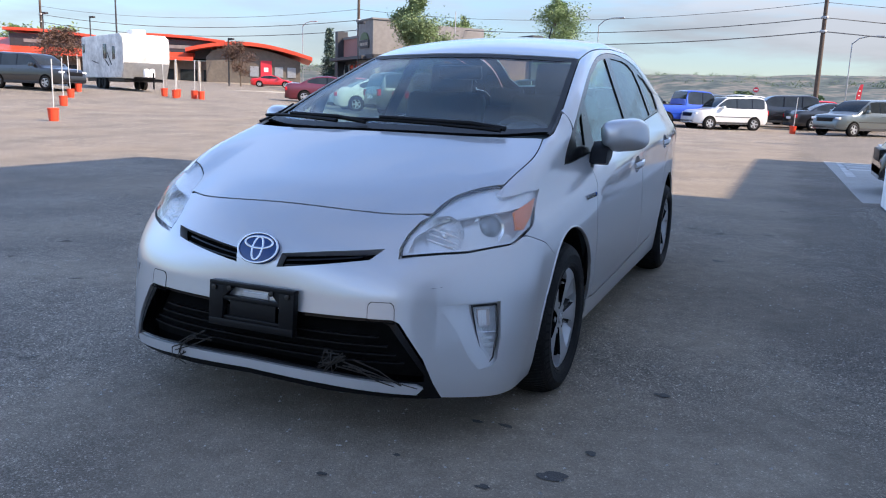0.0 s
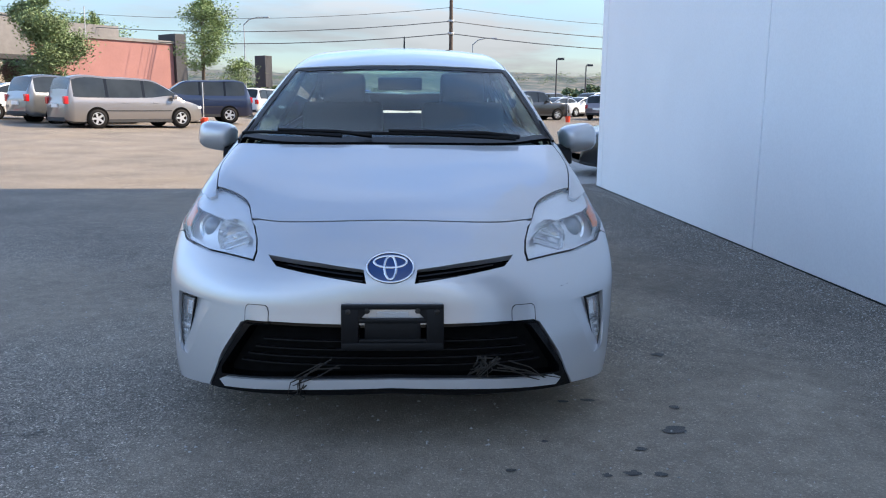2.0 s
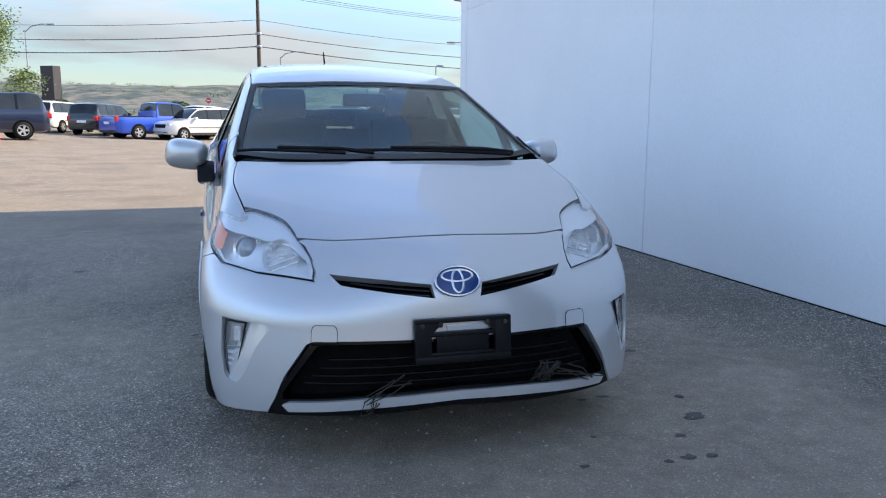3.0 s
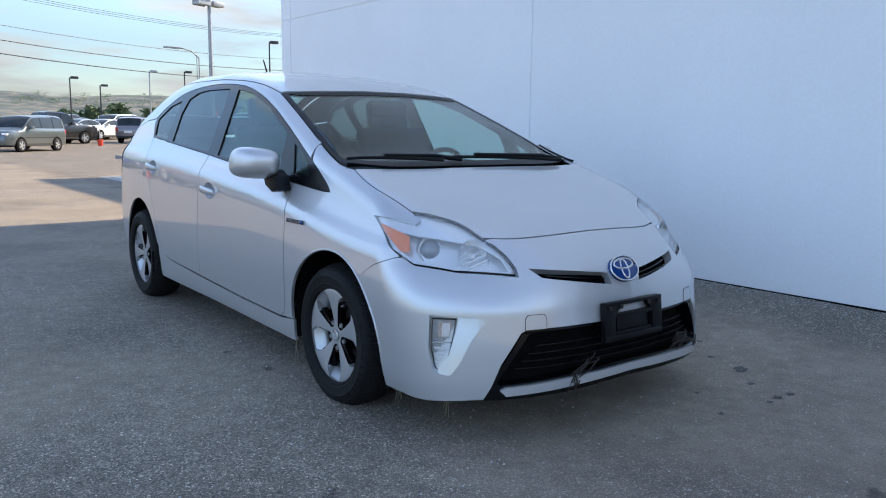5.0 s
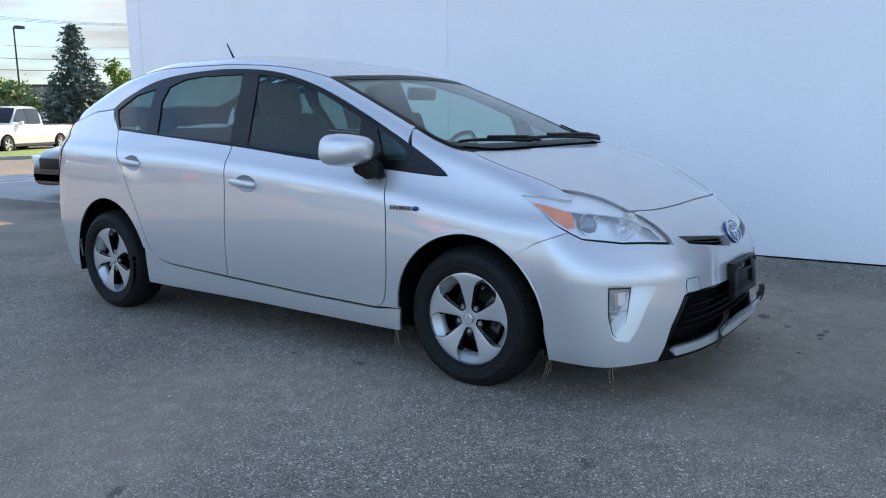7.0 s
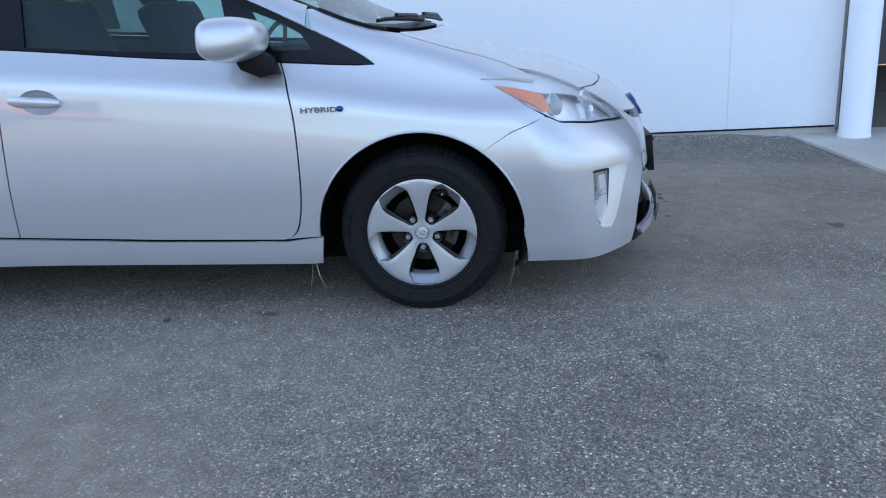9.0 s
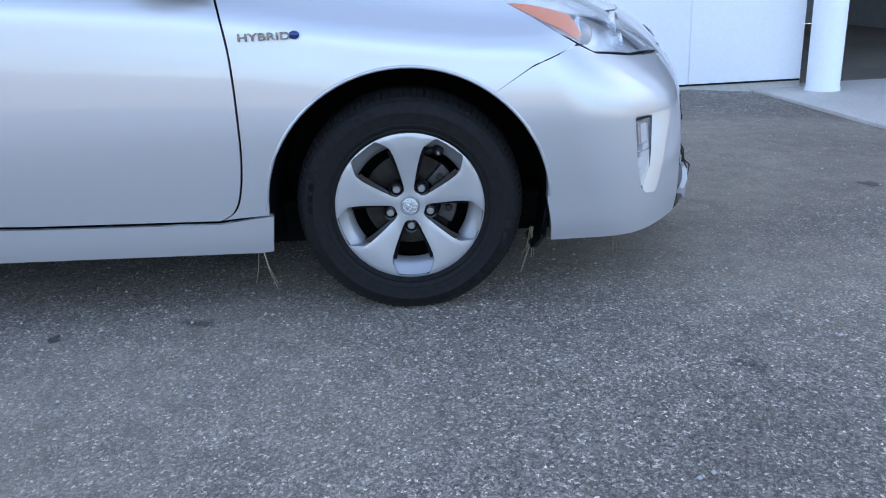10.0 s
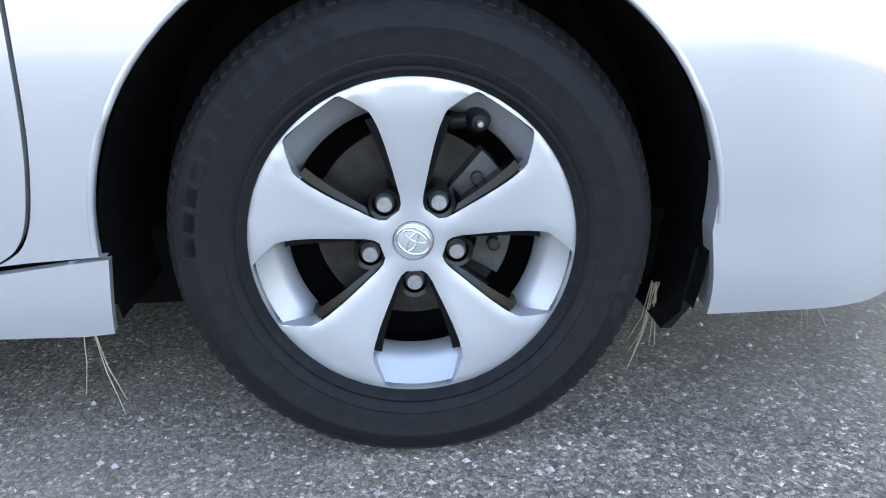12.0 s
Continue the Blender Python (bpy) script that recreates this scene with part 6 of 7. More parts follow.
for i, (vx, vy, pt, kd) in enumerate(((10.6, 56.0, SILVER, "sedan"), (12.6, 57.2, WHITE_CAR, "sedan"), (15.0, 63.5, WHITE_CAR, "van"), (10.3, 62.5, GREY_CAR, "suv"), (17.6, 64.5, SILVER, "hatch"), (7.6, 59.0, SILVER, "sedan"), (20.0, 66.5, SILVER, "suv"), (13.0, 68.0, DARK_CAR, "sedan"))):
    vehicle(kd, pt, {"sedan": "pale sedan in a distant row of cars", "van": "white passenger van in a distant row", "suv": "grey suv in a distant row of cars", "hatch": "silver hatchback in a distant row"}[kd], vx, vy, 215 + 4 * (i % 3), group="distant row of cars")
by_wheel("suv", car_paint("mauve", (.20, .17, .18), .5), "grey-brown compact suv parked tail towards the lane", 13.4, 49.6, 52, "rear", -1, L=4.3, H=1.62)
by_wheel("pickup", WHITE_CAR, "white crew-cab pickup facing the grass island", 12.5, 31.8, 208, "front", 1, L=5.9, H=1.95)
for vx, vy, pt, kd, hd, lb in ((21.8, 61.6, WHITE_CAR, "sedan", 25, "white sedan in the street-side row"), (24.8, 64.9, WHITE_CAR, "suv", 25, "white crossover in the street-side row"), (29.5, 73, MAROON, "sedan", 200, "dark red sedan in the street-side row"), (32.5, 74, NAVY, "sedan", 200, "dark blue sedan in the street-side row"), (27.0, 76, SILVER, "sedan", 200, "silver sedan in the street-side row"), (35.5, 76, GREY_CAR, "suv", 200, "grey suv in the street-side row")):
    vehicle(kd, pt, lb, vx, vy, hd, group="street-side cars")
vehicle("sedan", DARK_CAR, "black sports sedan by the building, nose out", 5.1, 10.1, 180, L=4.6, H=1.38)
by_wheel("suv", DARK_CAR, "black suv parked near the buckets", -30.6, 23.8, 5, "front", -1, L=4.8)
vehicle("sedan", RED, "red sports coupe by the red-roofed building", -50.2, 68.6, 32, L=4.5, H=1.3)


M["dark_trim"] = material("dark_trim", (.035, .035, .04), .6, grain=.15, scale=5)
M["pole_grey"] = material("galvanised_pole", (.35, .36, .37), .45, metal=.5, grain=.1, scale=6)
# travel trailer
def trailer():
    x, y = -32.6, 30.6
    hd = -25
    ob = empty("travel_trailer", pose(x, y, ground_height(x, y), 0, 0, hd), "white travel trailer with stained sides on two axles", "trailer")
    Lt, Wt = 6.6, 2.45
    bm = bmesh.new()
    slab(bm, [(-Lt / 2, .6), (-Lt / 2, 2.75), (-Lt / 2 + .1, 2.85), (Lt / 2 - .5, 2.85), (Lt / 2 - .1, 2.65), (Lt / 2, 2.3), (Lt / 2 - .05, 1.4), (Lt / 2 - .45, .6)], -Wt / 2, Wt / 2, "y", .06)
    part("trailer_body", bm, M["trailer"], ob, "white ribbed body", 40)
    bm = bmesh.new()
    box(bm, -Lt / 2 + .2, Lt / 2 - .5, -Wt / 2 + .2, Wt / 2 - .2, .42, .61, .02)
    part("chassis", bm, M["black"], ob, "black chassis")
    bm = bmesh.new()
    tube(bm, [(Lt / 2 - .8, -.7, .62), (Lt / 2 + .9, 0, .6)], .05)
    tube(bm, [(Lt / 2 - .8, .7, .62), (Lt / 2 + .9, 0, .6)], .05)
    tube(bm, [(Lt / 2 + .8, 0, .9), (Lt / 2 + .8, 0, .05)], .045)
    part("tow_bar", bm, M["black"], ob, "black tow bar and jack")
    for dx in (-.15, .15):
        bm = bmesh.new()
        lathe(bm, [(0, .62), (.14, .62), (.15, .75), (.15, 1.0), (.1, 1.08), (0, 1.1)], "z", 16, Matrix.Translation((Lt / 2 + .22, dx, 0)))
        part("gas_bottle", bm, M["white"], ob, "white gas bottle", 50)
    for fx in (-.95, -.05):
        for sgn in (-1, 1):
            bm = bmesh.new()
            lathe(bm, [(0, .05), (.2, .05), (.22, .1), (.33, .1), (.35, .07), (.35, -.1), (0, -.1)], "y", 24, Matrix.Translation((fx, sgn * 1.05, .35)) @ Matrix.Diagonal((1, sgn, 1, 1)))
            part("trailer_wheel", bm, M["tyre"], ob, "black trailer wheel", 50)
    for x0, x1, z0, z1 in ((-3.05, -2.75, 1.95, 2.45), (.35, .85, 1.6, 2.35), (1.75, 2.1, 1.55, 2.2)):
        bm = bmesh.new()
        box(bm, x0, x1, -Wt / 2 - .012, -Wt / 2 + .01, z0, z1, .03)
        part("trailer_window", bm, M["far_glass"], ob, "dark framed window", 40)
    for k in range(7):
        bm = bmesh.new()
        z = 1.0 + .27 * k
        box(bm, -Lt / 2 + .05, Lt / 2 - .5, -Wt / 2 - .008, -Wt / 2 + .01, z, z + .02, .004)
        part("side_rib", bm, M["trailer"], ob)
    bm = bmesh.new()
    box(bm, 1.5, 2.4, -.35, .35, 2.83, 3.12, .08)
    part("roof_unit", bm, M["white"], ob, "white rooftop air unit", 40)
    bm = bmesh.new()
    slab(bm, [(Lt / 2 - .44, .60), (Lt / 2 - .04, 1.38), (Lt / 2 + .0, 1.38), (Lt / 2 - .40, .58)], -Wt / 2 + .05, Wt / 2 - .05, "y")
    part("stone_guard", bm, M["pole_grey"], ob, "grey metal stone guard")
    for x0, z0, x1, z1 in ((.5, 1.55, 1.1, 1.2), (.9, 1.9, 1.5, 1.25), (-1.6, 1.5, -.6, 1.35)):
        bm = bmesh.new()
        slab(bm, [(x0, z0), (x0 + .08, z0 + .04), (x1 + .1, z1 + .03), (x1, z1)], -Wt / 2 - .012, -Wt / 2 + .01, "y")
        part("side_stripe", bm, M["dark_trim"], ob, "dark painted swoosh")


M["trailer"] = material("trailer_white", (.66, .65, .63), .5, grain=.2, scale=4, patch=.3, patch_scale=.8)
trailer()
# ---------------------------------------------------------------- far buildings
M["red_roof"] = material("red_metal_roof", (.62, .07, .03), .45, grain=.1, scale=3, patch=.1, patch_scale=.3)
M["brown_wall"] = material("brown_cladding", (.13, .11, .09), .7, grain=.15, scale=3, patch=.12, patch_scale=.5)
M["tan_wall"] = material("tan_stone", (.34, .30, .25), .8, grain=.2, scale=6)
M["grey_wall"] = material("grey_stucco", (.20, .19, .185), .8, grain=.1, scale=3, patch=.1, patch_scale=.4)
M["red_wall"] = material("red_brick_wall", (.31, .145, .13), .8, grain=.04, scale=5, patch=.1, patch_scale=.4)
M["poster"] = material("red_poster", (.62, .03, .05), .5, grain=.05, scale=8)
M["wood_pole"] = material("wooden_pole", (.09, .065, .05), .85, grain=.25, scale=8)


def block_part(name, mat, parent, x0, x1, y0, y1, z0, z1, bevel=0.0, label=""):
    bm = bmesh.new()
    box(bm, x0, x1, y0, y1, z0, z1, bevel)
    return part(name, bm, mat, parent, label)


# red-roofed strip building: local x runs along its front, y goes back
strip = empty("strip_building", pose(-54.1, 80.0, 1.35, 0, 0, 35.2), "low brown shop building with a curved red roof", "building", kind="structure")
block_part("wall", M["brown_wall"], strip, -50, -11.2, 0, 14, -.8, 3.3)
block_part("wall", M["tan_wall"], strip, -11.2, -.2, -1.0, 14, -.8, .9)
bm = bmesh.new()
arch = [(-11.2, .9), (-11.2, 3.8)] + [(-11.2 + 11.0 * k / 14, 3.9 + 1.45 * math.sin(math.pi * (.18 + .82 * k / 14)) - .3) for k in range(1, 14)] + [(-.2, 3.6), (-.2, .9)]
slab(bm, arch, -.95, 13.9, "y")
part("arch_wall", bm, M["brown_wall"], strip, "brown arched gable")
bm = bmesh.new()
prof = []
for k in range(19):
    s = k / 18
    prof.append((-13.4 + 14.6 * s, 4.05 + 1.75 * math.sin(math.pi * (.15 + .80 * s)) - .15))
slab(bm, prof + [(a, b - .42) for a, b in prof[::-1]], -2.2, 14, "y")
part("roof", bm, M["red_roof"], strip, "curved red metal roof", 30)
bm = bmesh.new()
slab(bm, [(-2.0, 3.25), (-2.0, 3.6), (5.5, 5.4), (14, 5.4), (14, 4.9), (5.5, 4.9)], -51, -12.6, "x")
part("roof", bm, M["red_roof"], strip, "red sloping metal roof")
for x0, x1 in ((-49, -42), (-33, -25.5), (-17.6, -10.8)):
    block_part("roof_lantern", M["dark_trim"], strip, x0, x1, .8, 6, 3.6, 5.7, label="dark raised clerestory")
    bm = bmesh.new()
    prof = [(x0 - .5 + (x1 - x0 + 2.2) * k / 10, 5.75 + .55 * math.sin(math.pi * (.45 + .5 * k / 10))) for k in range(11)]
    slab(bm, prof + [(a, b - .3) for a, b in prof[::-1]], .2, 7, "y")
    part("lantern_roof", bm, M["red_roof"], strip, "curved red roof over the clerestory", 30)
    block_part("fascia_sign", M["grey_wall"], strip, x0 + 1.5, x1 - 2.2, .74, .82, 4.7, 5.1, label="unreadable pale sign bar")
for k in range(15):
    x = -49 + 2.65 * k
    block_part("shop_window", M["far_glass"], strip, x + .3, x + 2.2, -.06, .1, -.5, 2.3)
    block_part("post", M["tan_wall"], strip, x - .15, x + .15, -1.8, -1.5, -.8, 3.2)
for x in (-5.6, -2.7, -1.2):
    block_part("gable_window", M["pole_grey"], strip, x - .55, x + .45, -1.06, -.9, 1.7, 2.9, .02, "pale framed window")
block_part("poster", M["poster"], strip, -4.9, -3.6, -1.12, -.98, 1.3, 3.6, .02, "red poster with a pale square mark")
block_part("poster_mark", M["white"], strip, -4.5, -4.0, -1.16, -1.1, 2.3, 2.8, label="pale plain mark")

# restaurant: red side wall, grey corner tower
rest = empty("restaurant_building", pose(-31.53, 56.97, .9, 0, 0, 50.3), "flat-roofed restaurant with red walls and a grey corner tower", "building", kind="structure")
block_part("wall", M["red_wall"], rest, 3.2, 15.8, .2, 14, -.5, 5.4)
block_part("wall_base", M["tan_wall"], rest, 3.2, 15.8, .08, .22, -.5, 1.3, label="grey stone base course")
block_part("coping", M["grey_wall"], rest, 3.2, 15.9, .05, 14, 5.4, 5.65)
block_part("tower", M["grey_wall"], rest, 0, 3.2, 0, 3.8, -.5, 6.65, .03, "grey stucco corner tower")
block_part("coping", M["grey_wall"], rest, -.1, 3.3, -.1, 3.9, 6.65, 6.78, label="grey metal coping")
block_part("end_pillar", M["dark_trim"], rest, 15.8, 16.9, -.2, 2.4, -.5, 6.3, label="dark end pillar")
block_part("rear_wing", M["grey_wall"], rest, 8.5, 13.5, 5, 9, 5.5, 7.0, label="grey rooftop screen")
block_part("roof_mast", M["pole_grey"], rest, 9.3, 9.36, 3, 3.06, 5.6, 8.2, label="thin rooftop mast")
block_part("wall", M["red_wall"], rest, .3, 3.2, 3.8, 8.2, 3.6, 5.35)
block_part("coping", M["grey_wall"], rest, .2, 3.2, 3.8, 8.2, 5.35, 5.55)
block_part("wall", M["dark_trim"], rest, .45, 3.2, 3.8, 8.2, -.5, 3.6, label="dark wall below the canopy")
block_part("end_pillar", M["dark_trim"], rest, -.3, .7, 8.2, 8.9, -.5, 6.1, label="dark end pillar")
block_part("canopy", M["dark_trim"], rest, -1.1, .35, -.2, 8.2, 3.35, 3.62, .02, "dark flat canopy")
block_part("canopy", M["dark_trim"], rest, -.7, 4.0, -1.7, -.02, 3.35, 3.72, .02, "dark flat canopy")
for y in (4.3, 5.6, 6.9):
    block_part("shop_window", M["far_glass"], rest, .34, .46, y, y + 1.0, .1, 3.0)
    for dy in (-.06, 1.0):
        block_part("window_post", M["pole_grey"], rest, .30, .44, y + dy, y + dy + .07, -.4, 3.1, label="pale window post")
block_part("door", M["white"], rest, .30, .44, 7.95, 8.15, -.4, 2.6, label="pale door edge")
block_part("shop_window", M["far_glass"], rest, -.06, .02, .7, 3.2, .1, 3.0)
block_part("entrance", M["dark_trim"], rest, 1.2, 3.9, -1.4, -.02, -.5, 3.34, label="dark entrance porch")
block_part("porch_pillar", M["tan_wall"], rest, -.35, .4, -1.55, -.85, -.5, 3.34, .02, "grey stone porch pillar")
M["sign_green"] = material("sign_green", (.07, .11, .05), .6, grain=.1, scale=6)
bm = bmesh.new()
slab(bm, [(1.85 + .95 * math.cos(a), 5.05 + .62 * math.sin(a)) for a in np.linspace(0, math.pi, 14)], -.10, -.02, "x")
part("sign_arch", bm, M["sign_green"], rest, "dark green arch over the sign")
block_part("sign_board", M["dark_trim"], rest, -.12, -.02, .75, 2.95, 4.35, 5.0, .02, "black sign board")
for y, wd in ((.95, .5), (1.6, .45), (2.2, .5)):
    block_part("sign_bar", M["tan_wall"], rest, -.15, -.11, y, y + wd, 4.55, 4.8, label="pale bar of unreadable lettering")

# long grey showroom across the street
show = empty("showroom_building", pose(33.7, 99.8, .9, 0, 0, -20), "long dark grey flat-roofed showroom across the street", "building", kind="structure")
block_part("wall", M["grey_wall"], show, 0, 60, 0, 20, -1, 4.9)
block_part("coping", M["dark_trim"], show, -.2, 60.2, -.2, 20, 4.9, 5.15)
block_part("roof_unit", M["dark_trim"], show, 2.5, 6.5, 3, 7, 5.1, 6.2, label="dark rooftop unit")
for k in range(9):
    x = 1.2 + 6.4 * k
    block_part("shop_window", M["far_glass"], show, x, x + 4.4, -.1, .1, -.6, 2.4)
    block_part("window_head", M["tan_wall"], show, x, x + 4.4, -.14, .05, 1.15, 1.3, label="pale glazing bar")
    block_part("pier", M["dark_trim"], show, x + 4.6, x + 6.0, -.45, .1, -1, 3.4, label="dark pier")
for x0, x1 in ((13, 15.2), (15.6, 16.8), (18.5, 20.6), (21, 22.6)):
    block_part("sign_bar", M["pole_grey"], show, x0, x1, -.2, .05, 3.75, 4.15, label="pale bar of unreadable lettering")


# ---------------------------------------------------------------- poles, wires, signs
def pole(name, x, y, z1, r, mat, label, category="pole", group="", base=0.0):
    g = ground_height(x, y)
    ob = empty(name, pose(x, y, g), label, category, group)
    bm = bmesh.new()
    tube(bm, [(0, 0, -.05), (0, 0, (z1 - g) / 2), (0, 0, z1 - g)], r, r * .65, 10)
    part("shaft", bm, mat, ob, smooth=60)
    if base:
        bm = bmesh.new()
        lathe(bm, [(0, .02 + base), (.28, .02 + base), (.32, base - .05), (.34, -.05)], "z", 20)
        part("base", bm, M["concrete"], ob, "round concrete base", 40)
    return ob, z1 - g


def box_lamp(x, y, z1, heads=1, r=.09, mat="dark_trim", rz=0.0, label="parking lot light with a dark box head", base=0.0):
    ob, h = pole("street_lamp", x, y, z1, r, M[mat], label, "street lamp", "parking lot lights", base)
    for k in range(heads):
        sgn = 1 if k == 0 else -1
        bm = bmesh.new()
        box(bm, sgn * .08, sgn * .08 + sgn * .52, -.18, .18, h - .08, h + .10, .03)
        bmesh.ops.transform(bm, matrix=pose(0, 0, 0, 0, 0, rz), verts=bm.verts)
        part("lamp_head", bm, M[mat], ob, "box lamp head", 40)


def cobra_lamp(x, y, z1, rz):
    ob, h = pole("street_lamp", x, y, z1, .065, M["pole_grey"], "grey street lamp with a curved arm", "street lamp", "street lamps")
    bm = bmesh.new()
    m = pose(0, 0, 0, 0, 0, rz)
    tube(bm, [m @ Vector(p) for p in ((0, 0, h - .1), (.5, 0, h + .35), (1.3, 0, h + .55), (1.9, 0, h + .55))], .05, .04)
    part("arm", bm, M["pole_grey"], ob, smooth=60)
    bm = bmesh.new()
    box(bm, 1.8, 2.4, -.12, .12, h + .48, h + .6, .04)
    bmesh.ops.transform(bm, matrix=m, verts=bm.verts)
    part("lamp_head", bm, M["pole_grey"], ob, "lamp head", 40)


cobra_lamp(-15.4, 70.0, 8.2, -10)
cobra_lamp(18.4, 53.4, 6.3, 170)
cobra_lamp(27.0, 77.2, 8.6, 170)
cobra_lamp(-62, 92, 10.5, 0)
box_lamp(8.96, 26.7, 5.85, 2, .10, "pole_grey", 20, "tall white parking lot light with twin heads", .32)
box_lamp(21.0, 47.3, 7.0, 1, .07, "dark_trim", 0)
box_lamp(-50.0, 47.0, 8.8, 1)
box_lamp(-68, 55, 8.3, 1)
box_lamp(-66, 59, 8.3, 1)
box_lamp(-49.5, 60.5, 6.2, 1)
box_lamp(-78, 42, 12.5, 1)
box_lamp(11.6, 62.0, 4.9, 1, .07)
box_lamp(15.7, 69.8, 4.8, 1, .08)
box_lamp(17.2, 61.0, 5.6, 1, .07, "pole_grey")
box_lamp(20.5, 62.5, 5.8, 1, .07)
cobra_lamp(5.6, 75.0, 7.0, 0)
box_lamp(-30.9, 53.4, 6.9, 1, .06)

M["cable"] = material("weathered_cable", (.11, .115, .12), .7, grain=.1, scale=2)
POLES = [(-96.0, 78.0), (-41.0, 71.0), (3.0, 64.0), (49.0, 74.0), (98.0, 84.0)]
for x, y in POLES:
    ob, h = pole("utility_pole", x, y, ground_height(x, y) + 11.6, .2, M["wood_pole"], "tall dark wooden utility pole with crossarm", "utility pole", "utility poles")
    bm = bmesh.new()
    box(bm, -.07, .07, -1.1, 1.1, h - .9, h - .75, .01)
    part("crossarm", bm, M["wood_pole"], ob, "wooden crossarm")
    for z in (6.4, 7.4):
        bm = bmesh.new()
        lathe(bm, [(.25, z), (.27, z + .1), (.25, z + .2)], "z", 12)
        part("clamp", bm, M["pole_grey"], ob, "cable clamp")
for dz, dy, r in ((10.9, -1.0, .018), (10.9, 1.0, .018), (10.9, 0, .018), (8.6, 0, .02), (7.5, 0, .035), (6.5, 0, .04)):
    bm = bmesh.new()
    pts = []
    for (xa, ya), (xb, yb) in zip(POLES, POLES[1:]):
        for k in range(12):
            u = k / 12
            pts.append((xa + (xb - xa) * u, ya + (yb - ya) * u + dy, (ground_height(xa, ya) * (1 - u) + ground_height(xb, yb) * u) + dz - 1.2 * 4 * u * (1 - u)))
    tube(bm, pts, r, r, 5)
    ob = mesh_object("overhead_cable", bm, M["cable"])
    tagged(ob, "dark overhead cable strung between wooden poles", "cable", "overhead cables")

# board sign on two posts
x, y = -12.9, 65.4
sign = empty("sign_board", pose(x, y, ground_height(x, y), 0, 0, -35), "dark grey box sign on two posts", "sign")
block_part("sign_box", M["dark_trim"], sign, -.62, .62, -.40, .40, 1.9, 4.5, .03, "dark sign box")
for dx in (-.5, .5):
    block_part("post", M["dark_trim"], sign, dx - .08, dx + .08, -.08, .08, -.05, 1.95)
# no-entry sign
x, y = -1.1, 60.0
stop = empty("road_sign", pose(x, y, ground_height(x, y)), "round red no-entry road sign on a thin post", "sign")
bm = bmesh.new()
lathe(bm, [(0, -.03), (.19, -.03), (.19, .0), (0, .0)], "y", 24, Matrix.Translation((0, 0, 2.1)))
part("sign_face", bm, M["poster"], stop, "red round face", 40)
block_part("sign_bar", M["white"], stop, -.13, .13, -.045, -.028, 2.065, 2.135, label="white bar")
block_part("post", M["pole_grey"], stop, -.03, .03, .01, .06, -.02, 2.4)
# feather flags
for x, y in ((7.1, 86.8), (27.5, 85.0), (34.5, 92.0)):
    flag = empty("feather_flag", pose(x, y, ground_height(x, y), 0, 0, 15), "red feather flag on a thin pole", "flag", "feather flags")
    bm = bmesh.new()
    slab(bm, [(0, .9), (.08, 2.0), (.35, 2.9), (.62, 2.9), (.55, 2.1), (.45, .9)], -.008, .008, "y")
    part("flag_cloth", bm, M["poster"], flag, "red cloth with pale bars")
    for k in range(3):
        block_part("flag_bar", M["white"], flag, .2 + .03 * k, .36 + .03 * k, -.014, .014, 1.3 + .45 * k, 1.42 + .45 * k, label="pale bar")
    bm = bmesh.new()
    tube(bm, [(0, 0, 0), (0, 0, 2.0), (.3, 0, 2.95)], .02)
    part("flag_pole", bm, M["pole_grey"], flag)


# red buckets with upright pipes
M["bucket"] = material("red_plastic_bucket", (.72, .06, .02), .45, grain=.08, scale=10)


M["pipe"] = material("grey_white_pipe", (.50, .50, .49), .5, grain=.1, scale=8)


def bucket():
    ob = empty("bucket", pose(0, 0, 0), "red plastic bucket with a white pipe standing in it", "bucket", "red marker buckets")
    bm = bmesh.new()
    lathe(bm, [(0, .0), (.13, 0), (.155, .33), (.165, .34), (.165, .37), (.15, .37), (.14, .33), (0, .32)], "z", 24)
    part("pail", bm, M["bucket"], ob, smooth=40)
    bm = bmesh.new()
    tube(bm, [(.02, 0, .30), (.03, .01, 1.75)], .018, .018, 8)
    part("pipe", bm, M["pipe"], ob, "white plastic pipe", 60)
    return ob


first = bucket()
first.matrix_world = pose(-17.9, 13.4, ground_height(-17.9, 13.4))
for x, y in ((-23.4, 18.5), (-27.0, 22.0), (-29.8, 24.9), (-25.7, 26.2), (-25.0, 26.3), (-24.6, 25.7), (-24.0, 26.3), (-23.5, 26.2), (-8.4, 28.6), (1.65, 38.8), (9.6, 46.0)):
    copy_thing(first, pose(x, y, ground_height(x, y), random.uniform(-2, 2), random.uniform(-2, 2), random.uniform(0, 360)))
# ---------------------------------------------------------------- plants, island, hills
M["grass"] = material("lawn_grass", (.13, .20, .035), .9, grain=.3, scale=8, patch=.2, patch_scale=.6, bump=.5, bump_scale=30)
M["bark"] = material("bark", (.10, .075, .055), .9, grain=.3, scale=12, bump=.4, bump_scale=30)


def leaf_material(name, colour):
    m = material(name, colour, .6, grain=.35, scale=1.6, patch=.2, patch_scale=.5)
    return m


M["leaf"] = leaf_material("aspen_leaf", (.16, .23, .085))
M["leaf_grey"] = leaf_material("ash_leaf", (.14, .20, .085))
M["leaf_light"] = leaf_material("young_leaf", (.17, .25, .04))
M["leaf_brown"] = leaf_material("plum_leaf", (.11, .06, .04))
M["needle"] = leaf_material("spruce_needle", (.06, .10, .08))
M["far_leaf"] = leaf_material("far_tree_leaf", (.10, .15, .07))


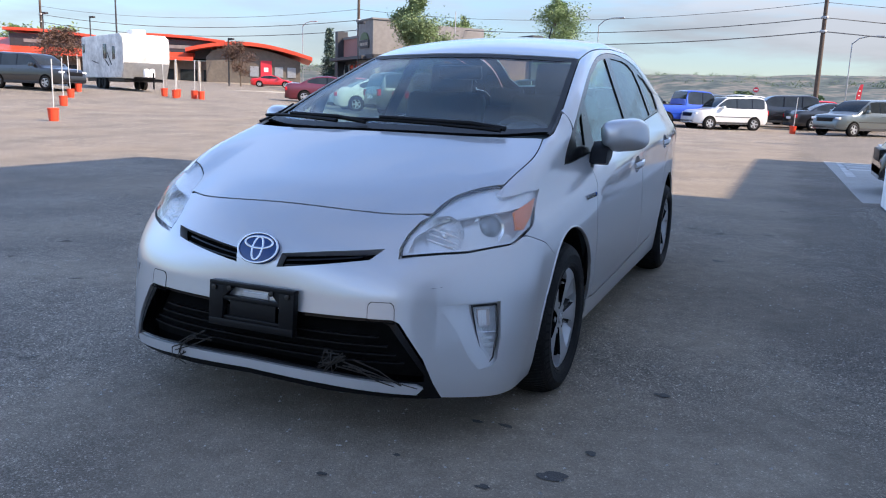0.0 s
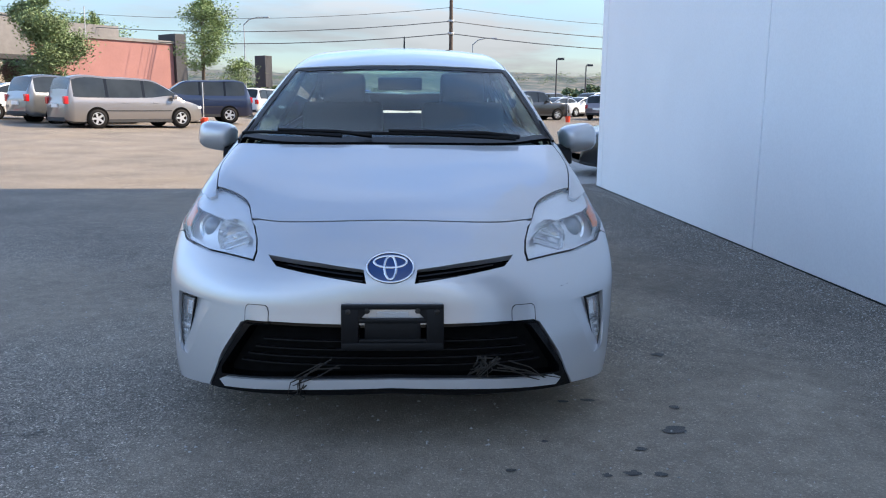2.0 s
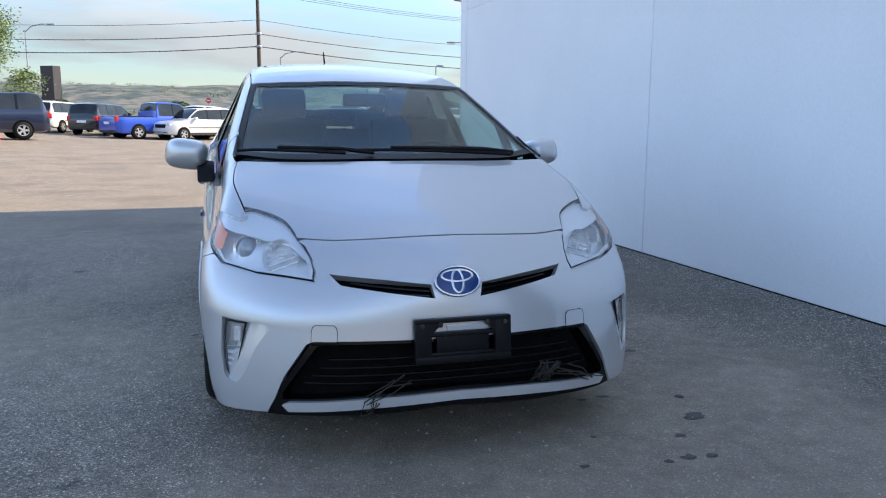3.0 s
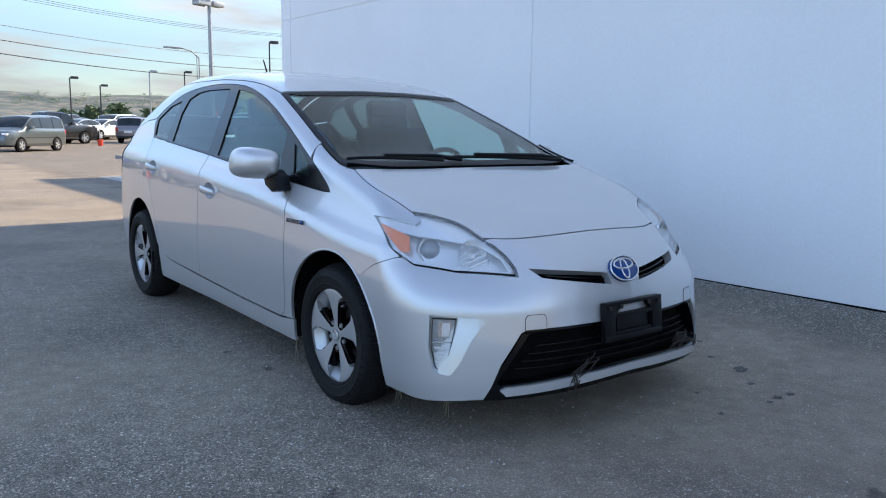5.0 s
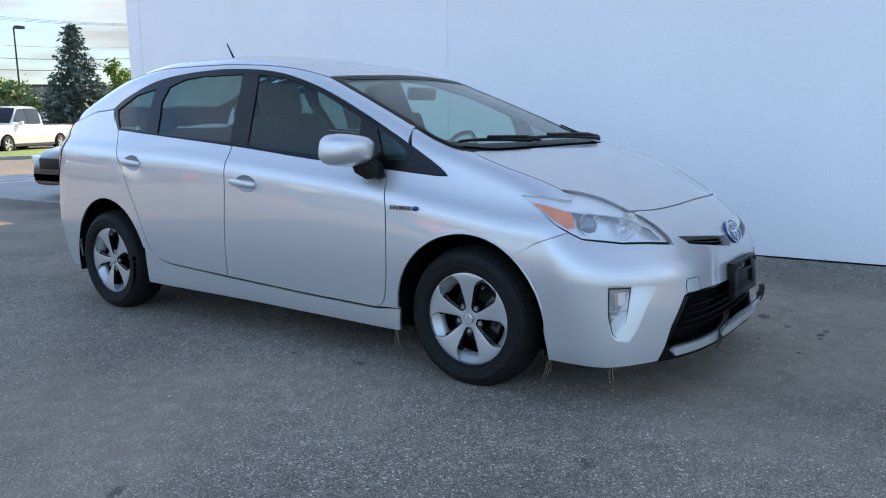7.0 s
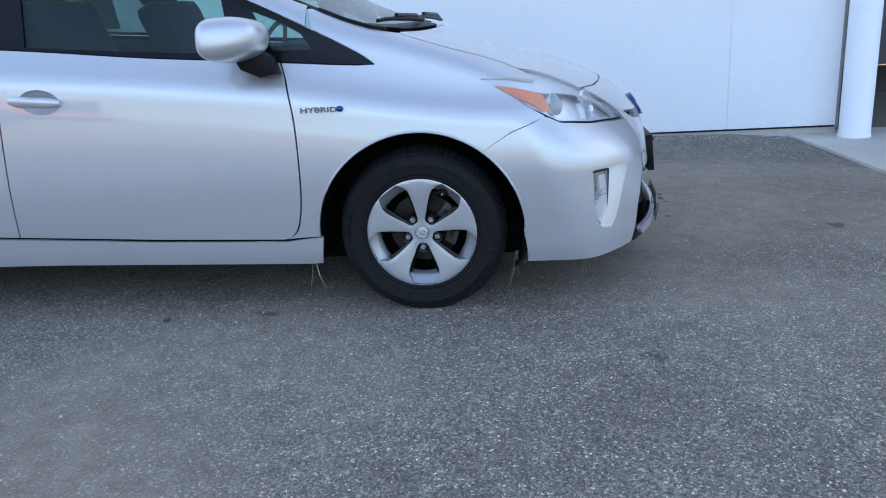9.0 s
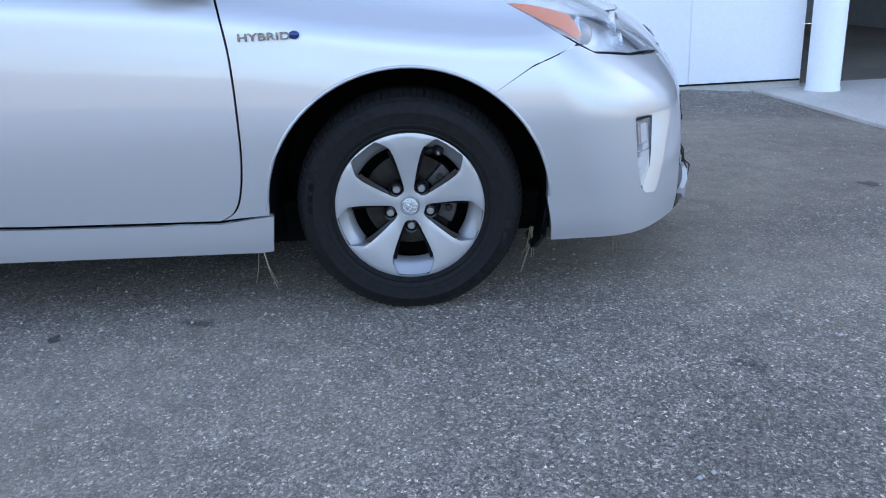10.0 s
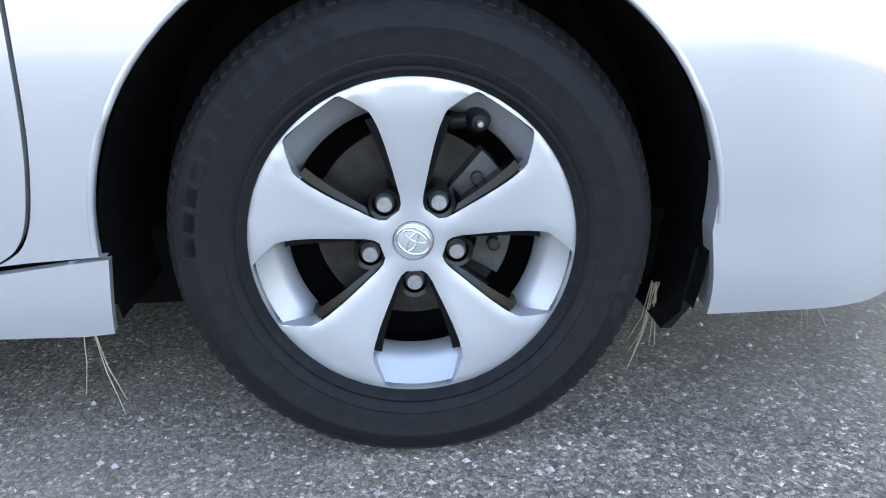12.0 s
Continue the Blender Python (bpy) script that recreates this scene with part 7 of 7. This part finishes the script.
def leaves(bm, rng, centre, spread, n, size):
    for _ in range(n):
        d = Vector((rng.gauss(0, 1), rng.gauss(0, 1), rng.gauss(0, 1)))
        c = Vector(centre) + Vector((d.x * spread[0], d.y * spread[1], d.z * spread[2])) * .5
        u = Vector((rng.uniform(-1, 1), rng.uniform(-1, 1), rng.uniform(-.6, .6))).normalized()
        v = u.cross(Vector((rng.uniform(-1, 1), rng.uniform(-1, 1), rng.uniform(-1, 1)))).normalized()
        s = size * rng.uniform(.6, 1.3)
        a, b, e, f = c - u * s, c + v * s * .45, c + u * s, c - v * s * .45
        fold = u.cross(v) * s * .18
        bm.faces.new([bm.verts.new(p) for p in (a, b + fold, e)])
        bm.faces.new([bm.verts.new(p) for p in (a, e, f + fold)])


def tree(x, y, height, width, leaf, label, seed, low=.25, count=1500, name="tree", stems=1, size=.17):
    rng = random.Random(seed)
    g = ground_height(x, y)
    ob = empty(name, pose(x, y, g), label, "tree")
    bm, crown = bmesh.new(), bmesh.new()
    tips = []
    for st in range(stems):
        ox = rng.uniform(-.25, .25) * stems
        top = Vector((ox + rng.uniform(-.2, .2), rng.uniform(-.2, .2), height * rng.uniform(.86, .96)))
        pts = [Vector((ox * .4, 0, -.1)), Vector((ox * .7, .05, height * .35)), Vector((ox, 0, height * .65)), top]
        tube(bm, pts, .02 * height / stems ** .5, .01, 8)
        for k in range(14):
            u = low + (1 - low) * (k + rng.random()) / 14
            base = pts[0].lerp(top, u * .95)
            a = rng.uniform(0, 2 * math.pi)
            reach = width / 2 * math.sin(math.pi * min(.98, .18 + .80 * (u - low) / (1 - low))) * rng.uniform(.65, 1.1)
            end = base + Vector((math.cos(a) * reach, math.sin(a) * reach, reach * rng.uniform(.25, .8)))
            tube(bm, [base, (base + end) / 2 + Vector((0, 0, reach * .08)), end], .006 * height * (1.1 - u), .006, 5)
            tips += [(base.lerp(end, w), reach) for w in (.45, .75, 1.0)]
        tips.append((top, width * .18))
    for c, reach in tips:
        r = max(.35, reach * .50)
        leaves(crown, rng, c, (r, r, r * .8), max(6, count // len(tips)), size)
    part("trunk", bm, M["bark"], ob, smooth=60)
    part("crown", crown, M[leaf], ob, "leafy crown with gaps")


def spruce(x, y, height, width, label, seed):
    rng = random.Random(seed)
    ob = empty("spruce_tree", pose(x, y, ground_height(x, y)), label, "tree")
    bm, crown = bmesh.new(), bmesh.new()
    tube(bm, [(0, 0, -.1), (0, 0, height * .5), (0, 0, height)], .02 * height, .01, 8)
    for k in range(150):
        u = (k + rng.random()) / 150
        z = height * (.04 + .95 * u)
        reach = width / 2 * (1 - u) ** .85 * rng.uniform(.75, 1.1) + .08
        a = k * 2.4 + rng.uniform(-.3, .3)
        base, end = Vector((0, 0, z)), Vector((math.cos(a) * reach, math.sin(a) * reach, z - reach * .22 + .1))
        tube(bm, [base, end], .02, .006, 4)
        for w in np.linspace(.25, 1, max(3, int(reach * 5))):
            p = base.lerp(end, w)
            leaves(crown, rng, p, (.26, .26, .16), 7, .15)
    part("trunk", bm, M["bark"], ob, smooth=60)
    part("crown", crown, M["needle"], ob, "blue-green needle sprays")


tree(-26.4, 54.2, 9.2, 4.6, "leaf_grey", "leafy green tree in front of the restaurant", 3, .04, 42000, size=.11)
tree(-29.4, 72.5, 9.2, 5.0, "leaf", "round-topped tree behind the restaurant", 4, .45, 7000, size=.11)
tree(-38.0, 76.0, 9.4, 4.0, "leaf", "tree top behind the grey tower", 14, .5, 4000, size=.11)
tree(-15.4, 55.0, 8.4, 4.2, "leaf", "slender aspen with two stems", 5, .40, 11000, stems=2, size=.09)
tree(-13.2, 56.5, 4.2, 2.6, "leaf", "young aspen beside the taller one", 6, .35, 2500, size=.09)
spruce(-42.0, 66.9, 6.2, 2.0, "slim dark spruce beside the restaurant", 7)
tree(-28.6, 53.8, 3.2, 2.2, "leaf_brown", "bronze-leaved bush under the green tree", 17, .1, 3000, size=.09)
tree(-48.6, 61.2, 4.4, 3.4, "leaf_brown", "small bronze-leaved tree by the shops", 8, .3, 4000, size=.09)
tree(-47.5, 39.0, 3.6, 3.6, "leaf_brown", "bronze-leaved tree by the shops", 9, .25, 4500, size=.09)
tree(-96.5, 74, 6.2, 5, "leaf", "tree behind the red-roofed building", 10, .4, 1200, size=.3)
tree(-92.9, 78.4, 6.4, 5, "leaf", "tree behind the red-roofed building", 11, .4, 1200, size=.3)
spruce(21.8, 42.4, 6.7, 5.2, "blue-green spruce beside the building", 12)
tree(19.5, 45.0, 3.6, 3.0, "leaf", "green shrub beside the spruce", 13, .1, 1300)
tree(25.0, 43.5, 5.4, 3.4, "leaf_light", "light green tree behind the spruce", 15, .2, 1500)
tree(27.0, 61.5, 4.4, 3.6, "leaf_light", "young light green tree by the street", 16, .2, 1700)
for k, (x, y, h) in enumerate(((33, 145, 3.6), (38, 148, 4.2), (43, 143, 3.4), (49, 150, 4.0), (30, 152, 3.0), (-6, 135, 2.2), (-20, 98, 2.6), (-17, 95, 2.2), (5, 140, 2.2), (-60, 140, 7), (-75, 150, 8))):
    tree(x, y, h, h * 1.1, "far_leaf", "distant green tree beyond the lot", 30 + k, .08, 2400, size=.42)

# grass island with kerb
isl = empty("grass_island", pose(0, 0, 0), "mown grass island with a pale concrete kerb", "island", kind="structure")
bm = bmesh.new()
outline = [(5.9, 28.8), (6.9, 26.4), (24, 20.5), (27, 26.0), (26, 33), (12.5, 35.5), (8.6, 33.2)]
slab(bm, [(x * .985 + 12 * .015, y * .985 + 28 * .015) for x, y in outline], -.05, .13, "z")
part("lawn", bm, M["grass"], isl, "short green grass")
bm = bmesh.new()
n = len(outline)
for i in range(n):
    (x0, y0), (x1, y1) = outline[i], outline[(i + 1) % n]
    d = Vector((x1 - x0, y1 - y0, 0)).normalized()
    u = Vector((-d.y, d.x, 0)) * .16
    a, b = Vector((x0, y0, 0)) - d * .05, Vector((x1, y1, 0)) + d * .05
    q = [a, b, b + u, a + u]
    lo, hi = [bm.verts.new(p + Vector((0, 0, -.05))) for p in q], [bm.verts.new(p + Vector((0, 0, .15))) for p in q]
    bm.faces.new(hi)
    for j in range(4):
        bm.faces.new((lo[j], lo[(j + 1) % 4], hi[(j + 1) % 4], hi[j]))
bmesh.ops.recalc_face_normals(bm, faces=bm.faces)
part("kerb", bm, M["concrete"], isl, "pale concrete kerb")
# verge along the street
bm = bmesh.new()
slab(bm, [(-8, 84), (60, 70), (62, 78), (-8, 94)], 0, .1, "z")
ob = mesh_object("verge", bm, M["grass"])
ob.location.z = ground_height(10, 84) - .02
tagged(ob, "strip of green grass verge along the street", "verge", kind="structure")
# pale pavement by the strip building
bm = bmesh.new()
slab(bm, [(-40, 44), (-38.6, 43.5), (-28, 58), (-29.2, 59)], 0, .12, "z")
ob = mesh_object("pavement", bm, M["concrete"])
ob.location.z = ground_height(-35, 50) - .02
tagged(ob, "raised pale concrete pavement strip", "pavement", kind="structure")


# hills all round the far side
def hills():
    bm = bmesh.new()
    rows = []
    for k in range(241):
        a = radians(-70 + 230 * k / 240)
        ridge = 48 + 10 * noise.noise(Vector((k * .045, 3.1, 0))) + 5 * noise.noise(Vector((k * .16, 1.7, 0))) + 2.5 * noise.noise(Vector((k * .5, 9, 0)))
        row = []
        for r, f in ((620, 0), (800, .10), (950, .30), (1080, .62), (1180, .9), (1250, 1.0), (1500, 1.02)):
            w = 1 + .05 * noise.noise(Vector((k * .13, r * .01, 4)))
            row.append(bm.verts.new((math.cos(a) * r * w, math.sin(a) * r * w, -2 + ridge * f + (3 * noise.noise(Vector((k * .3, r * .02, 8))) if f else 0))))
        rows.append(row)
    for p, q in zip(rows, rows[1:]):
        for i in range(len(p) - 1):
            bm.faces.new((p[i], q[i], q[i + 1], p[i + 1]))
    bmesh.ops.recalc_face_normals(bm, faces=bm.faces)
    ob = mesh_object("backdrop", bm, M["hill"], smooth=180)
    tagged(ob, "low hazy green and brown hills on the horizon", "hills", kind="structure")
    rng = random.Random(9)
    bm = bmesh.new()
    for k in range(1500):
        a = radians(rng.uniform(20, 150))
        r = rng.uniform(300, 620) if k % 3 == 0 else rng.uniform(1050, 1250)
        s = rng.uniform(1.6, 3.2) if r < 700 else rng.uniform(2.5, 5)
        z = 0 if r < 700 else 27 + 19 * (r - 1050) / 200
        leaves(bm, rng, (math.cos(a) * r, math.sin(a) * r, z + s * .6), (s * 2.2, s * 2.2, s * .8), 40, s * .22)
    ob = mesh_object("far_trees", bm, M["far_leaf"])
    tagged(ob, "scattered dark green trees on the distant plain", "trees", kind="stuff")


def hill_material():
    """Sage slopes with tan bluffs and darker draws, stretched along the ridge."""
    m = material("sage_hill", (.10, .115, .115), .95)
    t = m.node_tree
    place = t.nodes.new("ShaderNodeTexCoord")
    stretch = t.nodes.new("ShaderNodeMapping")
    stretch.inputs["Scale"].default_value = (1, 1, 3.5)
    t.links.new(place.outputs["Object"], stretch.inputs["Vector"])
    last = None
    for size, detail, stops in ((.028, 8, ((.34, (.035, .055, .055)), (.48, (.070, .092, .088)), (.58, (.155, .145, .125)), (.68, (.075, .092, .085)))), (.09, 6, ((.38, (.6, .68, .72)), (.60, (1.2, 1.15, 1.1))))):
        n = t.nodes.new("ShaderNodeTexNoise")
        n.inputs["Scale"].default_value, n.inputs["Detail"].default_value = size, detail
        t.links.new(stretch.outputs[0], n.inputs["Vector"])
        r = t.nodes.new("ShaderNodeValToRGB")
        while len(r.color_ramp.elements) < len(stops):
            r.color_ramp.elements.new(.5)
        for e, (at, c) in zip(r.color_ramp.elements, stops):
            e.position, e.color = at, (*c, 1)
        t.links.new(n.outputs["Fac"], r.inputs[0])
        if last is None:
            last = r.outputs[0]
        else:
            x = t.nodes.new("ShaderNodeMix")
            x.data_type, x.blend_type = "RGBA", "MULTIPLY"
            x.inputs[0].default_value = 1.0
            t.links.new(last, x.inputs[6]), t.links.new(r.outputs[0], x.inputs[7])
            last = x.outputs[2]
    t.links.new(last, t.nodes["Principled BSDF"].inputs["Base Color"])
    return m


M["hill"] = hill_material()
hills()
# ---------------------------------------------------------------- by the building
bm = bmesh.new()
lathe(bm, [(0, 0), (.118, 0), (.118, .02), (.112, .03), (.112, 5.2), (0, 5.2)], "z", 32)
post = empty("porch_column", pose(2.71, -2.895, .006), "round white painted steel column by the garage door", "column")
part("column_shaft", bm, M["wall"], post, smooth=40)
# concrete apron before the door
bm = bmesh.new()
slab(bm, [(1.25, -2.60), (2.72, -2.50), (3.1, -2.44), (3.1, -9), (.2, -9), (.2, -2.68)], -.06, .018, "z", .01)
M["apron"] = material("pale_apron_concrete", (.54, .50, .45), .85, grain=.08, scale=40, patch=.10, patch_scale=1.5, bump=.1, bump_scale=150)
ob = mesh_object("pavement", bm, M["apron"])
ob.location.z = -.011
tagged(ob, "pale concrete apron in front of the garage door", "pavement", kind="structure")
# dark garage behind the door opening
bm = bmesh.new()
box(bm, 3.2, 9.0, -6.2, -6.0, 0, 4.6)
box(bm, 8.9, 9.1, -6.2, -2.9, 0, 4.6)
box(bm, 3.2, 9.0, -2.95, -2.75, 0, 4.6)
M["garage"] = material("garage_paint", (.34, .34, .34), .7, grain=.08, scale=6)
ob = mesh_object("wall_garage", bm, M["garage"])
tagged(ob, "grey inside walls of the open garage", "wall", kind="structure")
bm = bmesh.new()
box(bm, 2.93, 9.2, -6.2, -2.95, 4.2, 4.4)
ob = mesh_object("ceiling", bm, M["garage"])
tagged(ob, "grey garage ceiling", "ceiling", kind="structure")
bm = bmesh.new()
box(bm, 2.93, 3.23, -9.2, -2.96, 4.4, 8.6)
# unseen stretch added beside the door, so the bumper reflects less dark garage
box(bm, 2.93, 3.23, -9.2, -5.95, 0, 4.4)
ob = mesh_object("wall_over_door", bm, M["wall"])
tagged(ob, "white painted wall over the garage door, with an added stretch beside it", "wall", kind="structure")
bm = bmesh.new()
box(bm, 2.915, 2.975, -3.02, -2.955, .05, 4.2)
ob = mesh_object("trim", bm, M["black"])
tagged(ob, "black rubber seal beside the garage door", "trim", kind="structure")
# pad beyond the corner with painted bars
M["worn_line"] = material("worn_line_paint", (.50, .49, .47), .8, grain=.25, scale=9, patch=.2, patch_scale=2)
bm = bmesh.new()
slab(bm, [(2.55, 8.0), (13, 8.0), (13, 17.0), (2.35, 17.0)], -.05, .012, "z", .004)
ob = mesh_object("pavement", bm, M["concrete"])
ob.location.z = .023
tagged(ob, "pale concrete pad beside the building", "pavement", kind="structure")
for k, (x0, y0, x1, y1) in enumerate(((2.7, 14.4, 5.2, 14.75), (2.7, 15.2, 5.4, 15.55), (2.7, 16.0, 5.6, 16.35), (2.6, 12.6, 2.75, 16.6))):
    bm = bmesh.new()
    box(bm, x0, x1, y0, y1, .012, .016)
    ob = mesh_object("painted_line", bm, M["worn_line"])
    ob.location.z = .023
    tagged(ob, "worn white painted parking line on the concrete", "marking", "painted lines", "structure")
# base flashing and gravel along the wall
bm = bmesh.new()
box(bm, WALL_X - .006, WALL_X + .05, WALL_START + .01, WALL_END - .02, .055, .0675)
ob = mesh_object("baseboard", bm, M["black"])
ob.matrix_world = TURN_WALL
tagged(ob, "dark metal flashing along the foot of the wall", "flashing", kind="structure")
bm = bmesh.new()
box(bm, WALL_X + .004, WALL_X + .3, WALL_START + .002, WALL_END - .02, -.1, .0545)
ob = mesh_object("foundation", bm, M["apron"])
ob.matrix_world = TURN_WALL
tagged(ob, "pale concrete footing under the white wall", "foundation", kind="structure")
M["oil"] = material("oil_stain", (.075, .070, .064), .7, grain=.35, scale=160, bump=.4, bump_scale=160)
rng = random.Random(21)
for x, y, r in ((1.05, -.785, .050), (.88, -.95, .028), (.88, -1.14, .022), (.80, -1.13, .030), (.71, -1.14, .018), (1.25, .10, .030), (.79, -.49, .026), (.68, -.50, .020), (.55, -.88, .016), (.40, -1.10, .015), (-.94, .985, .024), (1.2, 3.18, .05), (1.12, -.57, .022)):
    bm = bmesh.new()
    spread = [r * rng.uniform(.35, .9) for _ in range(9)]
    loop = []
    for i in range(36):
        u = i / 4
        k = spread[int(u) % 9] + (spread[(int(u) + 1) % 9] - spread[int(u) % 9]) * float(ease(u % 1))
        px, py = x + 1.5 * k * math.cos(i * math.pi / 18), y + k * math.sin(i * math.pi / 18)
        loop.append(bm.verts.new((px, py, ground_height(px, py) + .0035)))
    bm.faces.new(loop)
    ob = mesh_object("oil_stain", bm, M["oil"])
    tagged(ob, "small dark oil drip dried on the asphalt", "stain", "oil drips", "structure")
rng = random.Random(2)
bm = bmesh.new()
for k in range(6500):
    y = rng.uniform(-2.6, 7.6)
    if k % 2:
        x = WALL_X - .02 * y - abs(rng.gauss(0, .16)) - .02
    else:
        x = rng.uniform(-4.2, 2.7)
        y = rng.uniform(-3.0, 5.0)
    s = rng.uniform(.003, .009)
    c = Vector((x, y, ground_height(x, y) + s * .3))
    vs = [bm.verts.new(c + Vector((rng.uniform(.6, 1.1) * s * math.cos(a), rng.uniform(.6, 1.1) * s * math.sin(a), 0))) for a in (0, 1.4, 2.9, 4.4)]
    top = bm.verts.new(c + Vector((0, 0, s * .7)))
    for i in range(4):
        bm.faces.new((vs[i], vs[(i + 1) % 4], top))
ob = mesh_object("gravel", bm, M["gravel"])
tagged(ob, "loose pale gravel chips scattered on the asphalt", "gravel", kind="stuff")
